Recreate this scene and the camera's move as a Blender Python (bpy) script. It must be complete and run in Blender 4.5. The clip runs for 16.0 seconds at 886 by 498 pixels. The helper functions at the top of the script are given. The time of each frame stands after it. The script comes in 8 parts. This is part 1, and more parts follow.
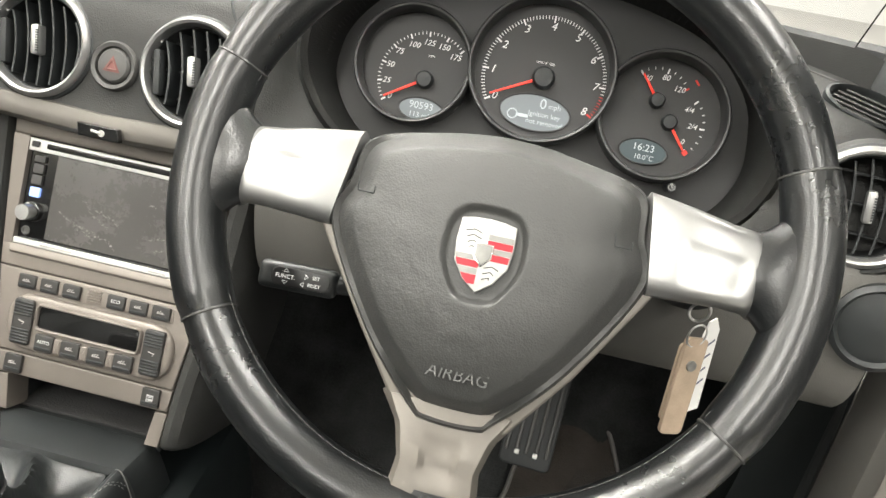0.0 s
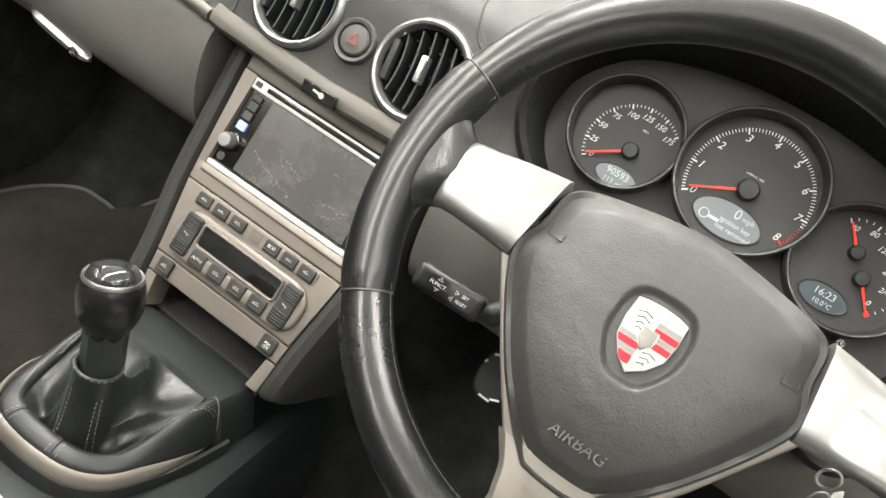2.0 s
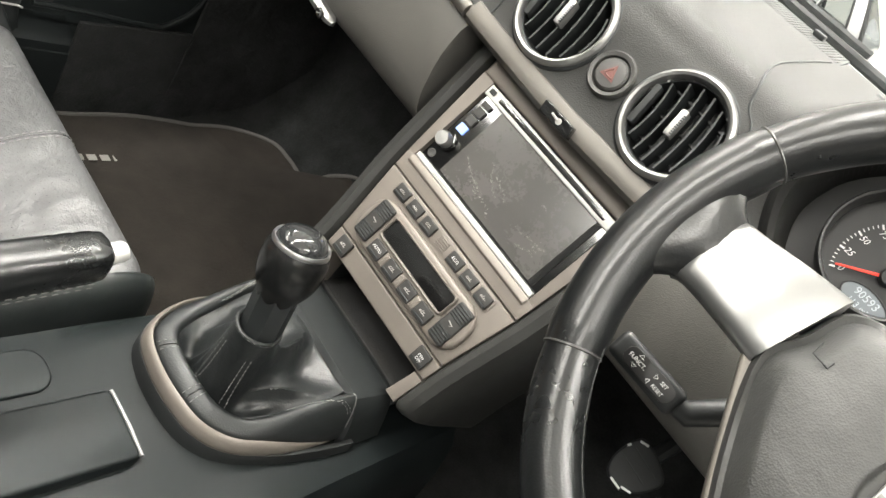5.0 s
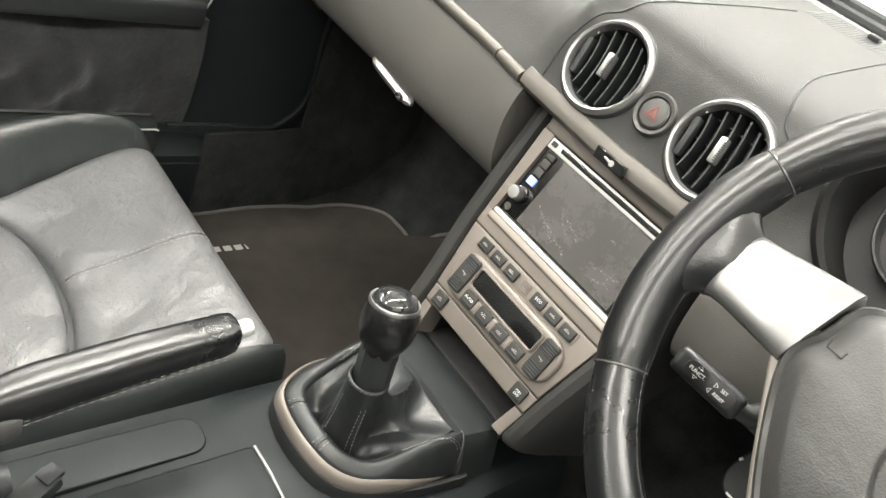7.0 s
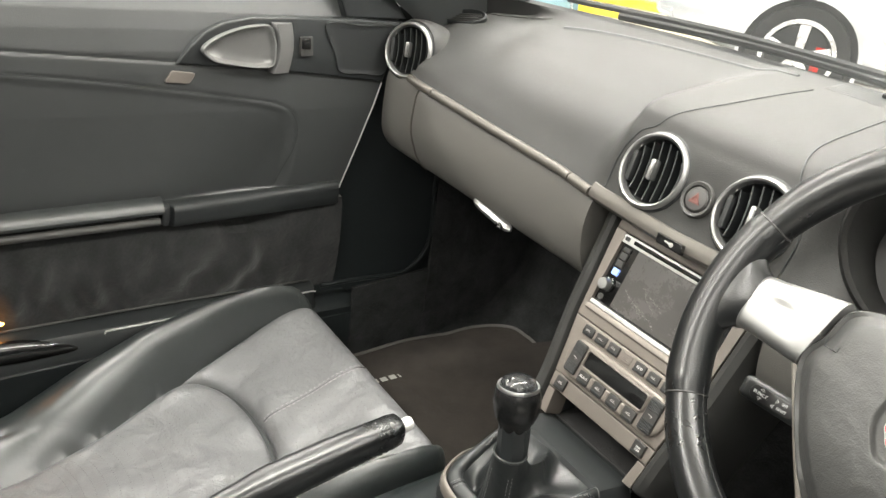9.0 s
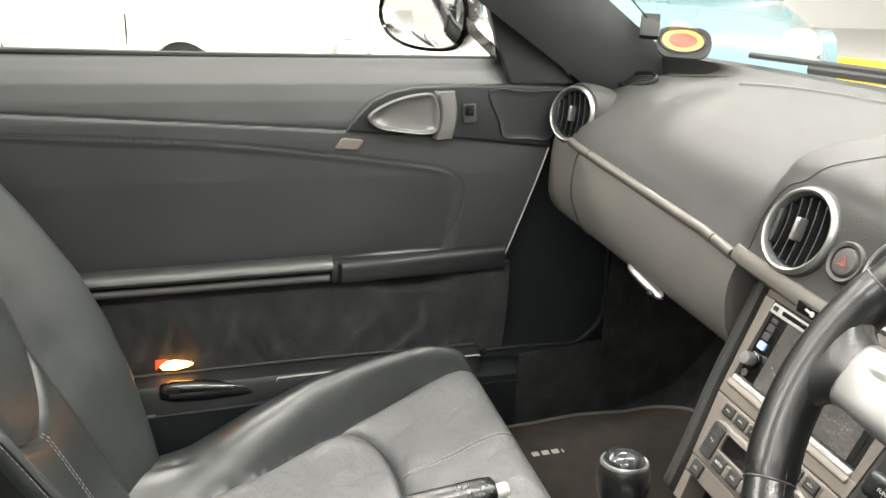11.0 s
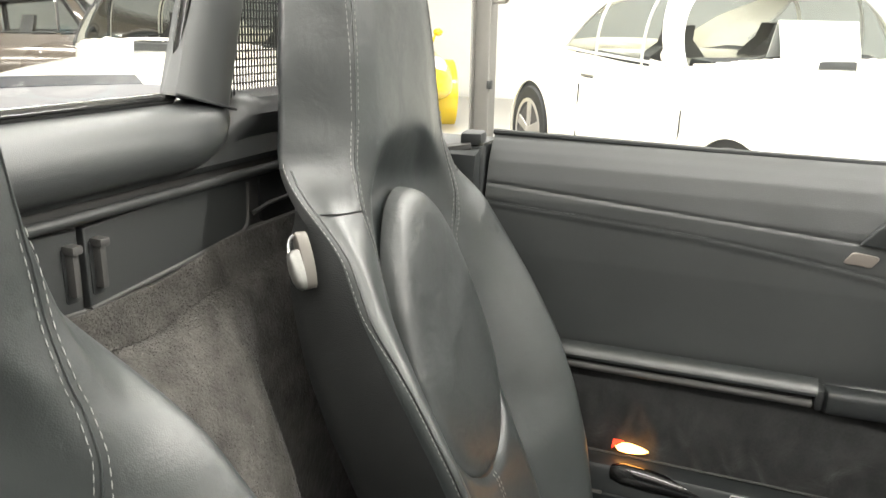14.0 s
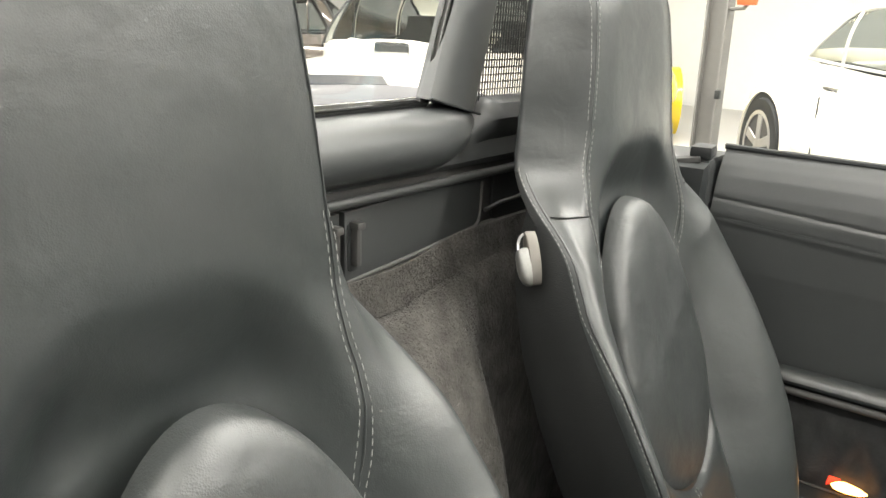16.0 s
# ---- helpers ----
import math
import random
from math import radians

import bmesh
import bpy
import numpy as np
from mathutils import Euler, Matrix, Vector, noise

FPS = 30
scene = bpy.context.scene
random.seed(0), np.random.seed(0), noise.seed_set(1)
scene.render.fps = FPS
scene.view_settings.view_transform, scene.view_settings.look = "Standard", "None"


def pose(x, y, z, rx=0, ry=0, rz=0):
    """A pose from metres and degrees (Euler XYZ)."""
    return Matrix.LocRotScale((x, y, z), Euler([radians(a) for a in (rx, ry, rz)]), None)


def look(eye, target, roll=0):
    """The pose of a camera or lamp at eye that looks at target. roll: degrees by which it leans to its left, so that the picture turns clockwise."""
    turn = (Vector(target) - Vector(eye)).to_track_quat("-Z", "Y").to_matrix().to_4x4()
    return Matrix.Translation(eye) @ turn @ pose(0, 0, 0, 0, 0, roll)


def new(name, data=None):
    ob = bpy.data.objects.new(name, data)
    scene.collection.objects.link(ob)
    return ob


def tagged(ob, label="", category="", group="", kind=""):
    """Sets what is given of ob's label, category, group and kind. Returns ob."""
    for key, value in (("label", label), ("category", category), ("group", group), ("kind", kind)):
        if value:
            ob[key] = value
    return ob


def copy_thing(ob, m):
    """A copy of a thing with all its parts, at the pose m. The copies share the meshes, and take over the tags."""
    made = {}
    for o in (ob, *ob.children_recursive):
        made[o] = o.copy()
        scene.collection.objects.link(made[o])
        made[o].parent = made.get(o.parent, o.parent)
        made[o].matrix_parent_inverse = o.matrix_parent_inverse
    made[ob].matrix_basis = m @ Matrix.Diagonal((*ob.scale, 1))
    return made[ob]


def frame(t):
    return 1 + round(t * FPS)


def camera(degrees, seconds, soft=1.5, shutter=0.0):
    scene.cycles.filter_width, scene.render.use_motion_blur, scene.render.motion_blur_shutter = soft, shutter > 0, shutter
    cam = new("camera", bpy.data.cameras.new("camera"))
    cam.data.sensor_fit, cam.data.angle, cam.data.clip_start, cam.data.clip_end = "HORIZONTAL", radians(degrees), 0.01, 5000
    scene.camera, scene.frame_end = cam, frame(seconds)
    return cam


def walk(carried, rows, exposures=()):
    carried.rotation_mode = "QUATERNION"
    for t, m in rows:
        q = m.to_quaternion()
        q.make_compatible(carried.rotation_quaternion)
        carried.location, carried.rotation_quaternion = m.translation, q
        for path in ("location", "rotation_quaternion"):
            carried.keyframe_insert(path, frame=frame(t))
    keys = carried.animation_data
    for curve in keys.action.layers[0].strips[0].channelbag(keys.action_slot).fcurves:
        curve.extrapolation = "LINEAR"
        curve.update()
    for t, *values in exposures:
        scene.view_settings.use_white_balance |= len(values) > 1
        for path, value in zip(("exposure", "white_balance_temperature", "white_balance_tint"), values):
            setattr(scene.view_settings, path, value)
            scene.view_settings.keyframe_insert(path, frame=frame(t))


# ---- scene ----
cam = camera(59.0, 16.0)
PATH = [
    (0, (0.353, 0.042, 0.984), (0.155, 1.834, 0.119), 10.0),
    (0.5, (0.36, 0.028, 0.998), (0.092, 1.81, 0.13), 13.2),
    (1, (0.36, 0.019, 1.001), (0.019, 1.789, 0.136), 17.3),
    (1.5, (0.345, 0.016, 0.99), (-0.081, 1.772, 0.132), 22.0),
    (2, (0.323, 0.026, 0.976), (-0.17, 1.763, 0.116), 27.0),
    (2.5, (0.3, 0.04, 0.954), (-0.255, 1.752, 0.082), 31.5),
    (3, (0.28, 0.05, 0.941), (-0.335, 1.733, 0.054), 35.4),
    (3.5, (0.271, 0.044, 0.932), (-0.392, 1.702, 0.03), 38.4),
    (4, (0.266, 0.044, 0.93), (-0.44, 1.673, 0.009), 40.3),
    (4.5, (0.265, 0.043, 0.928), (-0.474, 1.645, -0.013), 41.0),
    (7, (0.325, 0.018, 0.993), (-0.72, 1.369, -0.046), 26.5),
    (7.5, (0.367, -0.008, 1.018), (-0.767, 1.3, 0.018), 21.6),
    (8, (0.41, -0.047, 1.048), (-0.806, 1.215, 0.084), 16.9),
    (8.5, (0.447, -0.082, 1.064), (-0.864, 1.125, 0.156), 12.7),
    (9, (0.468, -0.077, 1.075), (-0.953, 1.036, 0.213), 9.2),
    (11.5, (0.535, 0.095, 1.054), (-1.29, 0.484, 0.336), 2.8),
    (12, (0.484, 0.107, 1.05), (-1.377, 0.327, 0.349), 2.9),
    (12.5, (0.461, 0.118, 1.048), (-1.42, 0.124, 0.366), 2.8),
    (13, (0.473, 0.131, 1.048), (-1.402, -0.129, 0.401), 2.2),
    (13.5, (0.5, 0.134, 1.053), (-1.339, -0.371, 0.452), 1.7),
    (14, (0.522, 0.136, 1.058), (-1.253, -0.598, 0.501), 1.1),
    (14.5, (0.534, 0.137, 1.058), (-1.168, -0.775, 0.534), 0.8),
    (15, (0.546, 0.137, 1.059), (-1.08, -0.911, 0.551), 0.8),
    (15.5, (0.558, 0.137, 1.062), (-1.0, -1.003, 0.538), 1.1),
    (16, (0.577, 0.139, 1.069), (-0.938, -1.04, 0.506), 1.9),
]
EXPOSURE = [(0, 0.12, 6500, 10), (1.5, 0.14, 6500, 10), (2.5, 0.14, 6500, 10), (4.5, 0.09, 6500, 10), (7, 0.22, 6500, 10), (8.5, 0.08, 6500, 10), (11.5, 0.15, 6500, 10), (12.5, 0.18, 6500, 10), (13.0, 0.36, 6500, 10), (13.5, 0.29, 6500, 10), (14.5, 0.03, 6500, 10), (15, 0.18, 6300, 8), (15.5, 0.15, 6450, 10), (16, 0.0, 6500, 10)]
walk(cam, [(t, look(eye, target, roll)) for t, eye, target, roll in PATH], EXPOSURE)

# ---- light ----
world = bpy.data.worlds.new("showroom_air")
scene.world = world
world.use_nodes = True
world.node_tree.nodes["Background"].inputs[0].default_value = (0.9, 0.95, 1.0, 1)
world.node_tree.nodes["Background"].inputs[1].default_value = 0.3


def strip_light(x, y, z, sx, sy, watts):
    data = bpy.data.lights.new("ceiling_strip", "AREA")
    data.shape, data.size, data.size_y, data.energy = "RECTANGLE", sx, sy, watts
    data.color = (1.0, 0.975, 0.905)
    ob = new("ceiling_strip", data)
    ob.matrix_basis = pose(x, y, z)
    return ob


for lx, watts in ((-4.8, 400), (-1.2, 300), (2.2, 215), (5.6, 80)):
    for ly in (-4.2, 1.0, 6.2):
        strip_light(lx, ly, 3.86, 0.35, 4.4, watts)


# ---- materials ----
def surface(name, col, rough=0.5, metal=0.0, vary=0.12, vary_scale=8.0, grain=0.0, grain_scale=900.0, cells=False,
            crease=0.0, crease_scale=30.0, coat=0.0, rough_vary=0.08, sheen=0.0, spec=0.5):
    """A procedural surface: colour at two scales, gloss that varies, fine grain and broad creases as relief."""
    m = bpy.data.materials.new(name)
    m.use_nodes = True
    nt = m.node_tree
    n, link = nt.nodes, nt.links.new
    b = n["Principled BSDF"]
    tc = n.new("ShaderNodeTexCoord")
    no = n.new("ShaderNodeTexNoise")
    no.inputs["Scale"].default_value, no.inputs["Detail"].default_value = vary_scale, 6
    link(tc.outputs["Object"], no.inputs["Vector"])
    fine = n.new("ShaderNodeTexNoise")
    fine.inputs["Scale"].default_value, fine.inputs["Detail"].default_value = vary_scale * 14, 3
    link(tc.outputs["Object"], fine.inputs["Vector"])
    add = n.new("ShaderNodeMath")
    add.operation = "MULTIPLY_ADD"
    link(fine.outputs["Fac"], add.inputs[0])
    add.inputs[1].default_value = 0.4
    link(no.outputs["Fac"], add.inputs[2])
    ramp = n.new("ShaderNodeMapRange")
    ramp.inputs["From Min"].default_value, ramp.inputs["From Max"].default_value = 0.4, 1.0
    link(add.outputs[0], ramp.inputs["Value"])
    mix = n.new("ShaderNodeMix")
    mix.data_type = "RGBA"
    mix.inputs["A"].default_value = (*[c * (1 - vary) for c in col], 1)
    mix.inputs["B"].default_value = (*[min(1, c * (1 + vary)) for c in col], 1)
    link(ramp.outputs["Result"], mix.inputs["Factor"])
    link(mix.outputs["Result"], b.inputs["Base Color"])
    rr = n.new("ShaderNodeMapRange")
    rr.inputs["To Min"].default_value, rr.inputs["To Max"].default_value = max(0.02, rough - rough_vary), min(1, rough + rough_vary)
    link(add.outputs[0], rr.inputs["Value"])
    link(rr.outputs["Result"], b.inputs["Roughness"])
    b.inputs["Metallic"].default_value = metal
    b.inputs["Coat Weight"].default_value = coat
    b.inputs["Coat Roughness"].default_value = 0.08
    b.inputs["Specular IOR Level"].default_value = spec
    if sheen:
        b.inputs["Sheen Weight"].default_value, b.inputs["Sheen Roughness"].default_value = sheen, 0.5
    last = None
    for amount, scale_, kind in ((crease, crease_scale, "noise"), (grain, grain_scale, "cells" if cells else "noise")):
        if not amount:
            continue
        if kind == "cells":
            tex = n.new("ShaderNodeTexVoronoi")
            tex.inputs["Scale"].default_value = scale_
            out = tex.outputs["Distance"]
        else:
            tex = n.new("ShaderNodeTexNoise")
            tex.inputs["Scale"].default_value, tex.inputs["Detail"].default_value = scale_, 4
            if amount == crease:
                tex.inputs["Distortion"].default_value = 0.35
            out = tex.outputs["Fac"]
        link(tc.outputs["Object"], tex.inputs["Vector"])
        bump = n.new("ShaderNodeBump")
        bump.inputs["Strength"].default_value = amount
        bump.inputs["Distance"].default_value = 0.6 / scale_
        link(out, bump.inputs["Height"])
        if last:
            link(last, bump.inputs["Normal"])
        last = bump.outputs["Normal"]
    if last:
        link(last, b.inputs["Normal"])
    return m


def glass(name, col=(1, 1, 1), rough=0.0, ior=1.45):
    m = bpy.data.materials.new(name)
    m.use_nodes = True
    b = m.node_tree.nodes["Principled BSDF"]
    b.inputs["Base Color"].default_value = (*col, 1)
    b.inputs["Roughness"].default_value, b.inputs["IOR"].default_value = rough, ior
    b.inputs["Transmission Weight"].default_value = 1
    return m


def glow(name, col, strength):
    m = bpy.data.materials.new(name)
    m.use_nodes = True
    b = m.node_tree.nodes["Principled BSDF"]
    b.inputs["Base Color"].default_value = (*col, 1)
    b.inputs["Emission Color"].default_value = (*col, 1)
    b.inputs["Emission Strength"].default_value = strength
    return m


LEATHER = surface("black_leather", (0.0200, 0.0236, 0.0236), 0.37, vary=0.18, vary_scale=10, grain=0.13, grain_scale=900, cells=True, crease=0.07, crease_scale=18, spec=1.0, rough_vary=0.06)
# Worn cushion leather; overhead sheen is put into its pale base colour.
LEATHER_WORN_SHEEN = surface("worn_sheen_seat_leather", (0.114, 0.115, 0.118), 0.38, vary=0.14, vary_scale=12, grain=0.26, grain_scale=480, cells=True, crease=0.28, crease_scale=19, spec=0.9, rough_vary=0.10)
LEATHER_CREASED = surface("creased_insert_leather", (0.0200, 0.0230, 0.0228), 0.40, vary=0.12, vary_scale=18, grain=0.20, grain_scale=800, cells=True, crease=0.14, crease_scale=24, spec=0.95, rough_vary=0.10)
LEATHER_SMOOTH = surface("polished_rim_leather", (0.0075, 0.0083, 0.0086), 0.27, vary=0.12, vary_scale=9, crease=0.03, crease_scale=150, rough_vary=0.06, spec=0.72, grain=0.09, grain_scale=700, cells=True)
LEATHER_CRINKLED = surface("crinkled_spoke_leather", (0.0078, 0.0086, 0.0090), 0.28, vary=0.12, vary_scale=9, crease=0.09, crease_scale=170, rough_vary=0.05, spec=0.72, grain=0.10, grain_scale=700, cells=True)
WORN_SEAM = surface("scuffed_seam_leather", (0.05, 0.05, 0.048), 0.35, vary=0.8, vary_scale=120)
LEATHER_BOOT = surface("soft_gaiter_leather", (0.0155, 0.0175, 0.0180), 0.34, vary=0.2, grain=0.12, grain_scale=600, cells=True, crease=0.12, crease_scale=40, spec=0.6)
LEATHER_PLATE = surface("dull_plate_leather", (0.0140, 0.0164, 0.0170), 0.40, vary=0.2, vary_scale=14, grain=0.15, grain_scale=800, cells=True, crease=0.06, crease_scale=30, spec=0.55)
SUEDE_POCKET = surface("ruched_pocket_cloth", (0.019, 0.0195, 0.0195), 0.85, vary=0.6, vary_scale=18, crease=0.2, crease_scale=16, grain=0.2, grain_scale=900, sheen=0.24, spec=0.2)
# Slightly darker, duller and coarser surface for the backrest's sides.
SEAT_SIDE = surface("black_seat_side", (0.018, 0.019, 0.019), 0.55, vary=0.2, grain=0.35, grain_scale=700, cells=True, spec=0.3)
LID = surface("black_lid_vinyl", (0.032, 0.034, 0.034), 0.46, vary=0.1, grain=0.12, grain_scale=800, cells=True)
DASH = surface("grained_dash_vinyl", (0.033, 0.0332, 0.0318), 0.55, vary=0.08, grain=0.35, grain_scale=900, cells=True, rough_vary=0.05, spec=0.24)
DASH_LOW = surface("brown_grey_fascia_vinyl", (0.114, 0.110, 0.101), 0.50, vary=0.08, grain=0.30, grain_scale=900, cells=True, rough_vary=0.05)
DOOR = surface("grained_door_vinyl", (0.0405, 0.0432, 0.0435), 0.38, vary=0.08, grain=0.15, grain_scale=800, cells=True, spec=0.75)
AIRBAG = surface("airbag_cover_vinyl", (0.044, 0.0445, 0.043), 0.42, vary=0.1, grain=0.20, grain_scale=900, cells=True, crease=0.10, crease_scale=90)
PLASTIC = surface("black_plastic", (0.0172, 0.0196, 0.0202), 0.45, vary=0.15, grain=0.12, grain_scale=1200)
PLASTIC_GREY = surface("dark_grey_plastic", (0.050, 0.049, 0.047), 0.5, vary=0.12, grain=0.2, grain_scale=1200)
STALK = surface("stalk_black_plastic", (0.0092, 0.0106, 0.0110), 0.42, vary=0.12, grain=0.1, grain_scale=1200)
BUTTON = surface("button_grey_plastic", (0.029, 0.028, 0.0265), 0.42, vary=0.1)
GLOSS = surface("gloss_black", (0.006, 0.006, 0.006), 0.13, vary=0.2, coat=0.6, rough_vary=0.03)
PLATE_BLACK = surface("gauge_black", (0.030, 0.030, 0.030), 0.55, vary=0.1)
GAUGE_RING = surface("gauge_ring_grey", (0.055, 0.055, 0.055), 0.35, 0.4)
TRIM = surface("satin_grey_beige_trim", (0.192, 0.170, 0.150), 0.38, 0.25, vary=0.05, vary_scale=30, rough_vary=0.05)
TRIM_WHEEL = surface("satin_beige_wheel_trim", (0.15, 0.137, 0.12), 0.42, 0.25, vary=0.05, vary_scale=30, rough_vary=0.05)
TRIM_DARK = surface("dark_satin_trim", (0.103, 0.095, 0.084), 0.40, 0.3, vary=0.06, vary_scale=30)
SILVER = surface("satin_silver_paint", (0.33, 0.33, 0.325), 0.34, 0.8, vary=0.04, vary_scale=40, rough_vary=0.05)
SILVER_PALE = surface("pale_silver_plastic", (0.62, 0.62, 0.60), 0.38, 0.35, vary=0.05)
CHROME = surface("chrome", (0.75, 0.75, 0.74), 0.10, 1.0, vary=0.05, rough_vary=0.04)
STEEL = surface("brushed_steel", (0.5, 0.5, 0.5), 0.3, 1.0, vary=0.08)
CARPET = surface("black_carpet", (0.0235, 0.0245, 0.0245), 0.95, vary=0.5, vary_scale=24, grain=0.9, grain_scale=420, crease=0.4, crease_scale=20, sheen=0.04, spec=0.05)
KICK = surface("dull_black_footwell_trim", (0.0105, 0.0130, 0.0135), 0.5, vary=0.2, grain=0.2, grain_scale=700, spec=0.22)
TUNNEL = surface("black_tunnel_vinyl", (0.0085, 0.0112, 0.0118), 0.48, vary=0.15, grain=0.08, grain_scale=1000, spec=0.20)
CARPET_REAR = surface("grey_rear_carpet", (0.058, 0.055, 0.050), 0.95, vary=0.55, vary_scale=34, grain=1.0, grain_scale=300, crease=0.35, crease_scale=80, sheen=0.12, spec=0.1)
MAT_CLOTH = surface("brown_black_mat_carpet", (0.036, 0.031, 0.027), 0.95, vary=0.35, vary_scale=24, grain=0.8, grain_scale=500, sheen=0.1, spec=0.1)
PIPING = surface("grey_mat_binding", (0.10, 0.095, 0.09), 0.7, vary=0.2, grain=0.3, grain_scale=900)
THREAD_PALE = surface("pale_grey_thread", (0.30, 0.30, 0.29), 0.7, vary=0.15)
THREAD = surface("grey_thread", (0.15, 0.15, 0.145), 0.7, vary=0.15)
RIM_THREAD = surface("dull_rim_thread", (0.085, 0.085, 0.083), 0.6, vary=0.4, vary_scale=150)
RUBBER = surface("black_rubber", (0.0145, 0.0163, 0.0168), 0.6, vary=0.2)
WHITE_INK = surface("white_ink", (0.75, 0.75, 0.74), 0.6, vary=0.03)
GREY_INK = surface("grey_ink", (0.35, 0.34, 0.32), 0.6, vary=0.03)
RED_INK = surface("red_ink", (0.60, 0.03, 0.02), 0.5, vary=0.05)
NEEDLE = surface("red_needle", (0.85, 0.04, 0.02), 0.4, vary=0.03)
ENAMEL_RED = surface("red_enamel", (0.38, 0.006, 0.018), 0.25, vary=0.05, coat=0.1)
ENAMEL_BLACK = surface("black_enamel", (0.03, 0.03, 0.03), 0.2, vary=0.05, coat=0.5)
LCD = glow("lcd_grey_backlight", (0.12, 0.135, 0.145), 0.40)
LCD_DARK = glow("lcd_slate_backlight", (0.030, 0.045, 0.050), 0.45)
BADGE_GREY = surface("dull_badge_silver", (0.20, 0.20, 0.19), 0.35, 0.6, vary=0.15, vary_scale=200)
BADGE_SILVER = surface("matt_badge_silver", (0.40, 0.40, 0.385), 0.45, 0.7, vary=0.2, vary_scale=250)
LCD_TEXT = glow("lcd_white_segments", (0.42, 0.46, 0.49), 0.10)
LCD_BLUE = glow("blue_key_backlight", (0.30, 0.45, 0.95), 0.7)
# Dusty glass; its reflected sheen is put into the grey base colour.
SCREEN = surface("dusty_sheen_screen", (0.085, 0.081, 0.077), 0.24, vary=0.12, vary_scale=26, rough_vary=0.08)
DUST = surface("dust_smears", (0.30, 0.29, 0.27), 0.8, vary=0.3)
CLEAR = glass("clear_glass")
# Grey tint stands in for the dark cabins behind these panes.
THIN_GLASS = glass("thin_tinted_car_glass", (0.40, 0.43, 0.42), 0.0, 1.03)
MIRROR = surface("mirror_glass", (0.9, 0.9, 0.9), 0.02, 1.0, vary=0.01, rough_vary=0.01)
LAMP_AMBER = glow("warm_door_lamp", (1.0, 0.42, 0.10), 14.0)
LAMP_RED = glow("red_door_lamp", (1.0, 0.05, 0.02), 2.0)
KEY_LEATHER = surface("tan_grey_leather", (0.34, 0.26, 0.19), 0.6, vary=0.2, vary_scale=60, grain=0.2, grain_scale=900)
PAPER = surface("white_card", (0.75, 0.75, 0.73), 0.5, vary=0.04)
STICKER_GOLD = surface("gold_sticker", (0.40, 0.27, 0.07), 0.5, vary=0.1)
STICKER_RED = surface("red_sticker", (0.30, 0.05, 0.03), 0.5, vary=0.1)
PAINT_WHITE = surface("ivory_white_paint", (0.78, 0.76, 0.68), 0.18, vary=0.02, coat=0.7, rough_vary=0.03)
PAINT_YELLOW = surface("yellow_paint", (0.75, 0.55, 0.03), 0.2, vary=0.04, coat=0.7)
PAINT_BLUE = surface("pale_blue_paint", (0.14, 0.24, 0.265), 0.15, vary=0.04, coat=0.8)
PAINT_SILVER = surface("silver_paint", (0.62, 0.63, 0.64), 0.22, 0.4, vary=0.03, coat=0.7)
PAINT_DARK = surface("dark_grey_paint", (0.085, 0.07, 0.055), 0.15, 0.3, vary=0.05, coat=0.8)
PAINT_RED = surface("red_paint", (0.5, 0.03, 0.02), 0.2, vary=0.05, coat=0.7)
PAINT_PEWTER = surface("pewter_paint", (0.36, 0.345, 0.32), 0.25, 0.3, vary=0.03, coat=0.6, rough_vary=0.03)
PAINT_NAVY = surface("dark_slate_paint", (0.030, 0.033, 0.042), 0.2, vary=0.1, coat=0.7)
ROOF_CLOTH = surface("black_roof_cloth", (0.10, 0.10, 0.105), 0.8, vary=0.15, grain=0.4, grain_scale=900)
# Dark grey for the unseen east wall, to cut bounce from the right.
WALL_DARK = surface("unseen_wall_dark_grey", (0.11, 0.11, 0.115), 0.5, vary=0.06, vary_scale=1.5)
WALL = surface("white_wall_paint", (0.80, 0.80, 0.78), 0.6, vary=0.03, vary_scale=1.5)
FLOOR_TILE = surface("pale_showroom_floor", (0.43, 0.42, 0.40), 0.3, vary=0.1, vary_scale=1.2)
COLUMN = surface("grey_column_paint", (0.17, 0.165, 0.155), 0.5, vary=0.1)
ORANGE = glow("orange_lens", (0.85, 0.09, 0.025), 0.3)


# ---- builders ----
V = Vector


def thing(name, label, category, base=(0, 0, 0), group="", kind=""):
    ob = new(name)
    ob.location = base
    ob.empty_display_size = 0.05
    return tagged(ob, label, category, group, kind)


def part(name, bm, material, parent=None, label="", smooth=True, kind=""):
    """Links a bmesh, built in world places, as one mesh under a thing or a part."""
    mesh = bpy.data.meshes.new(name)
    bmesh.ops.recalc_face_normals(bm, faces=bm.faces)
    bm.to_mesh(mesh)
    bm.free()
    mesh.materials.append(material)
    if smooth:
        mesh.shade_smooth()
        mesh.set_sharp_from_angle(angle=radians(38))
    ob = new(name, mesh)
    if parent:
        up = parent
        base = V((0, 0, 0))
        while up:
            base += up.location
            up = up.parent
        ob.parent = parent
        ob.location = -base if parent.parent is None else V((0, 0, 0))
    return tagged(ob, label, kind=kind)


def frame_of(origin, tilt, turn=0, roll=0):
    """A plane that faces the seats and leans back by tilt degrees: x to the right, y up along it, z out of it."""
    return pose(*origin, 0, 0, turn) @ pose(0, 0, 0, 90 - tilt, 0, 0) @ pose(0, 0, 0, 0, 0, roll)


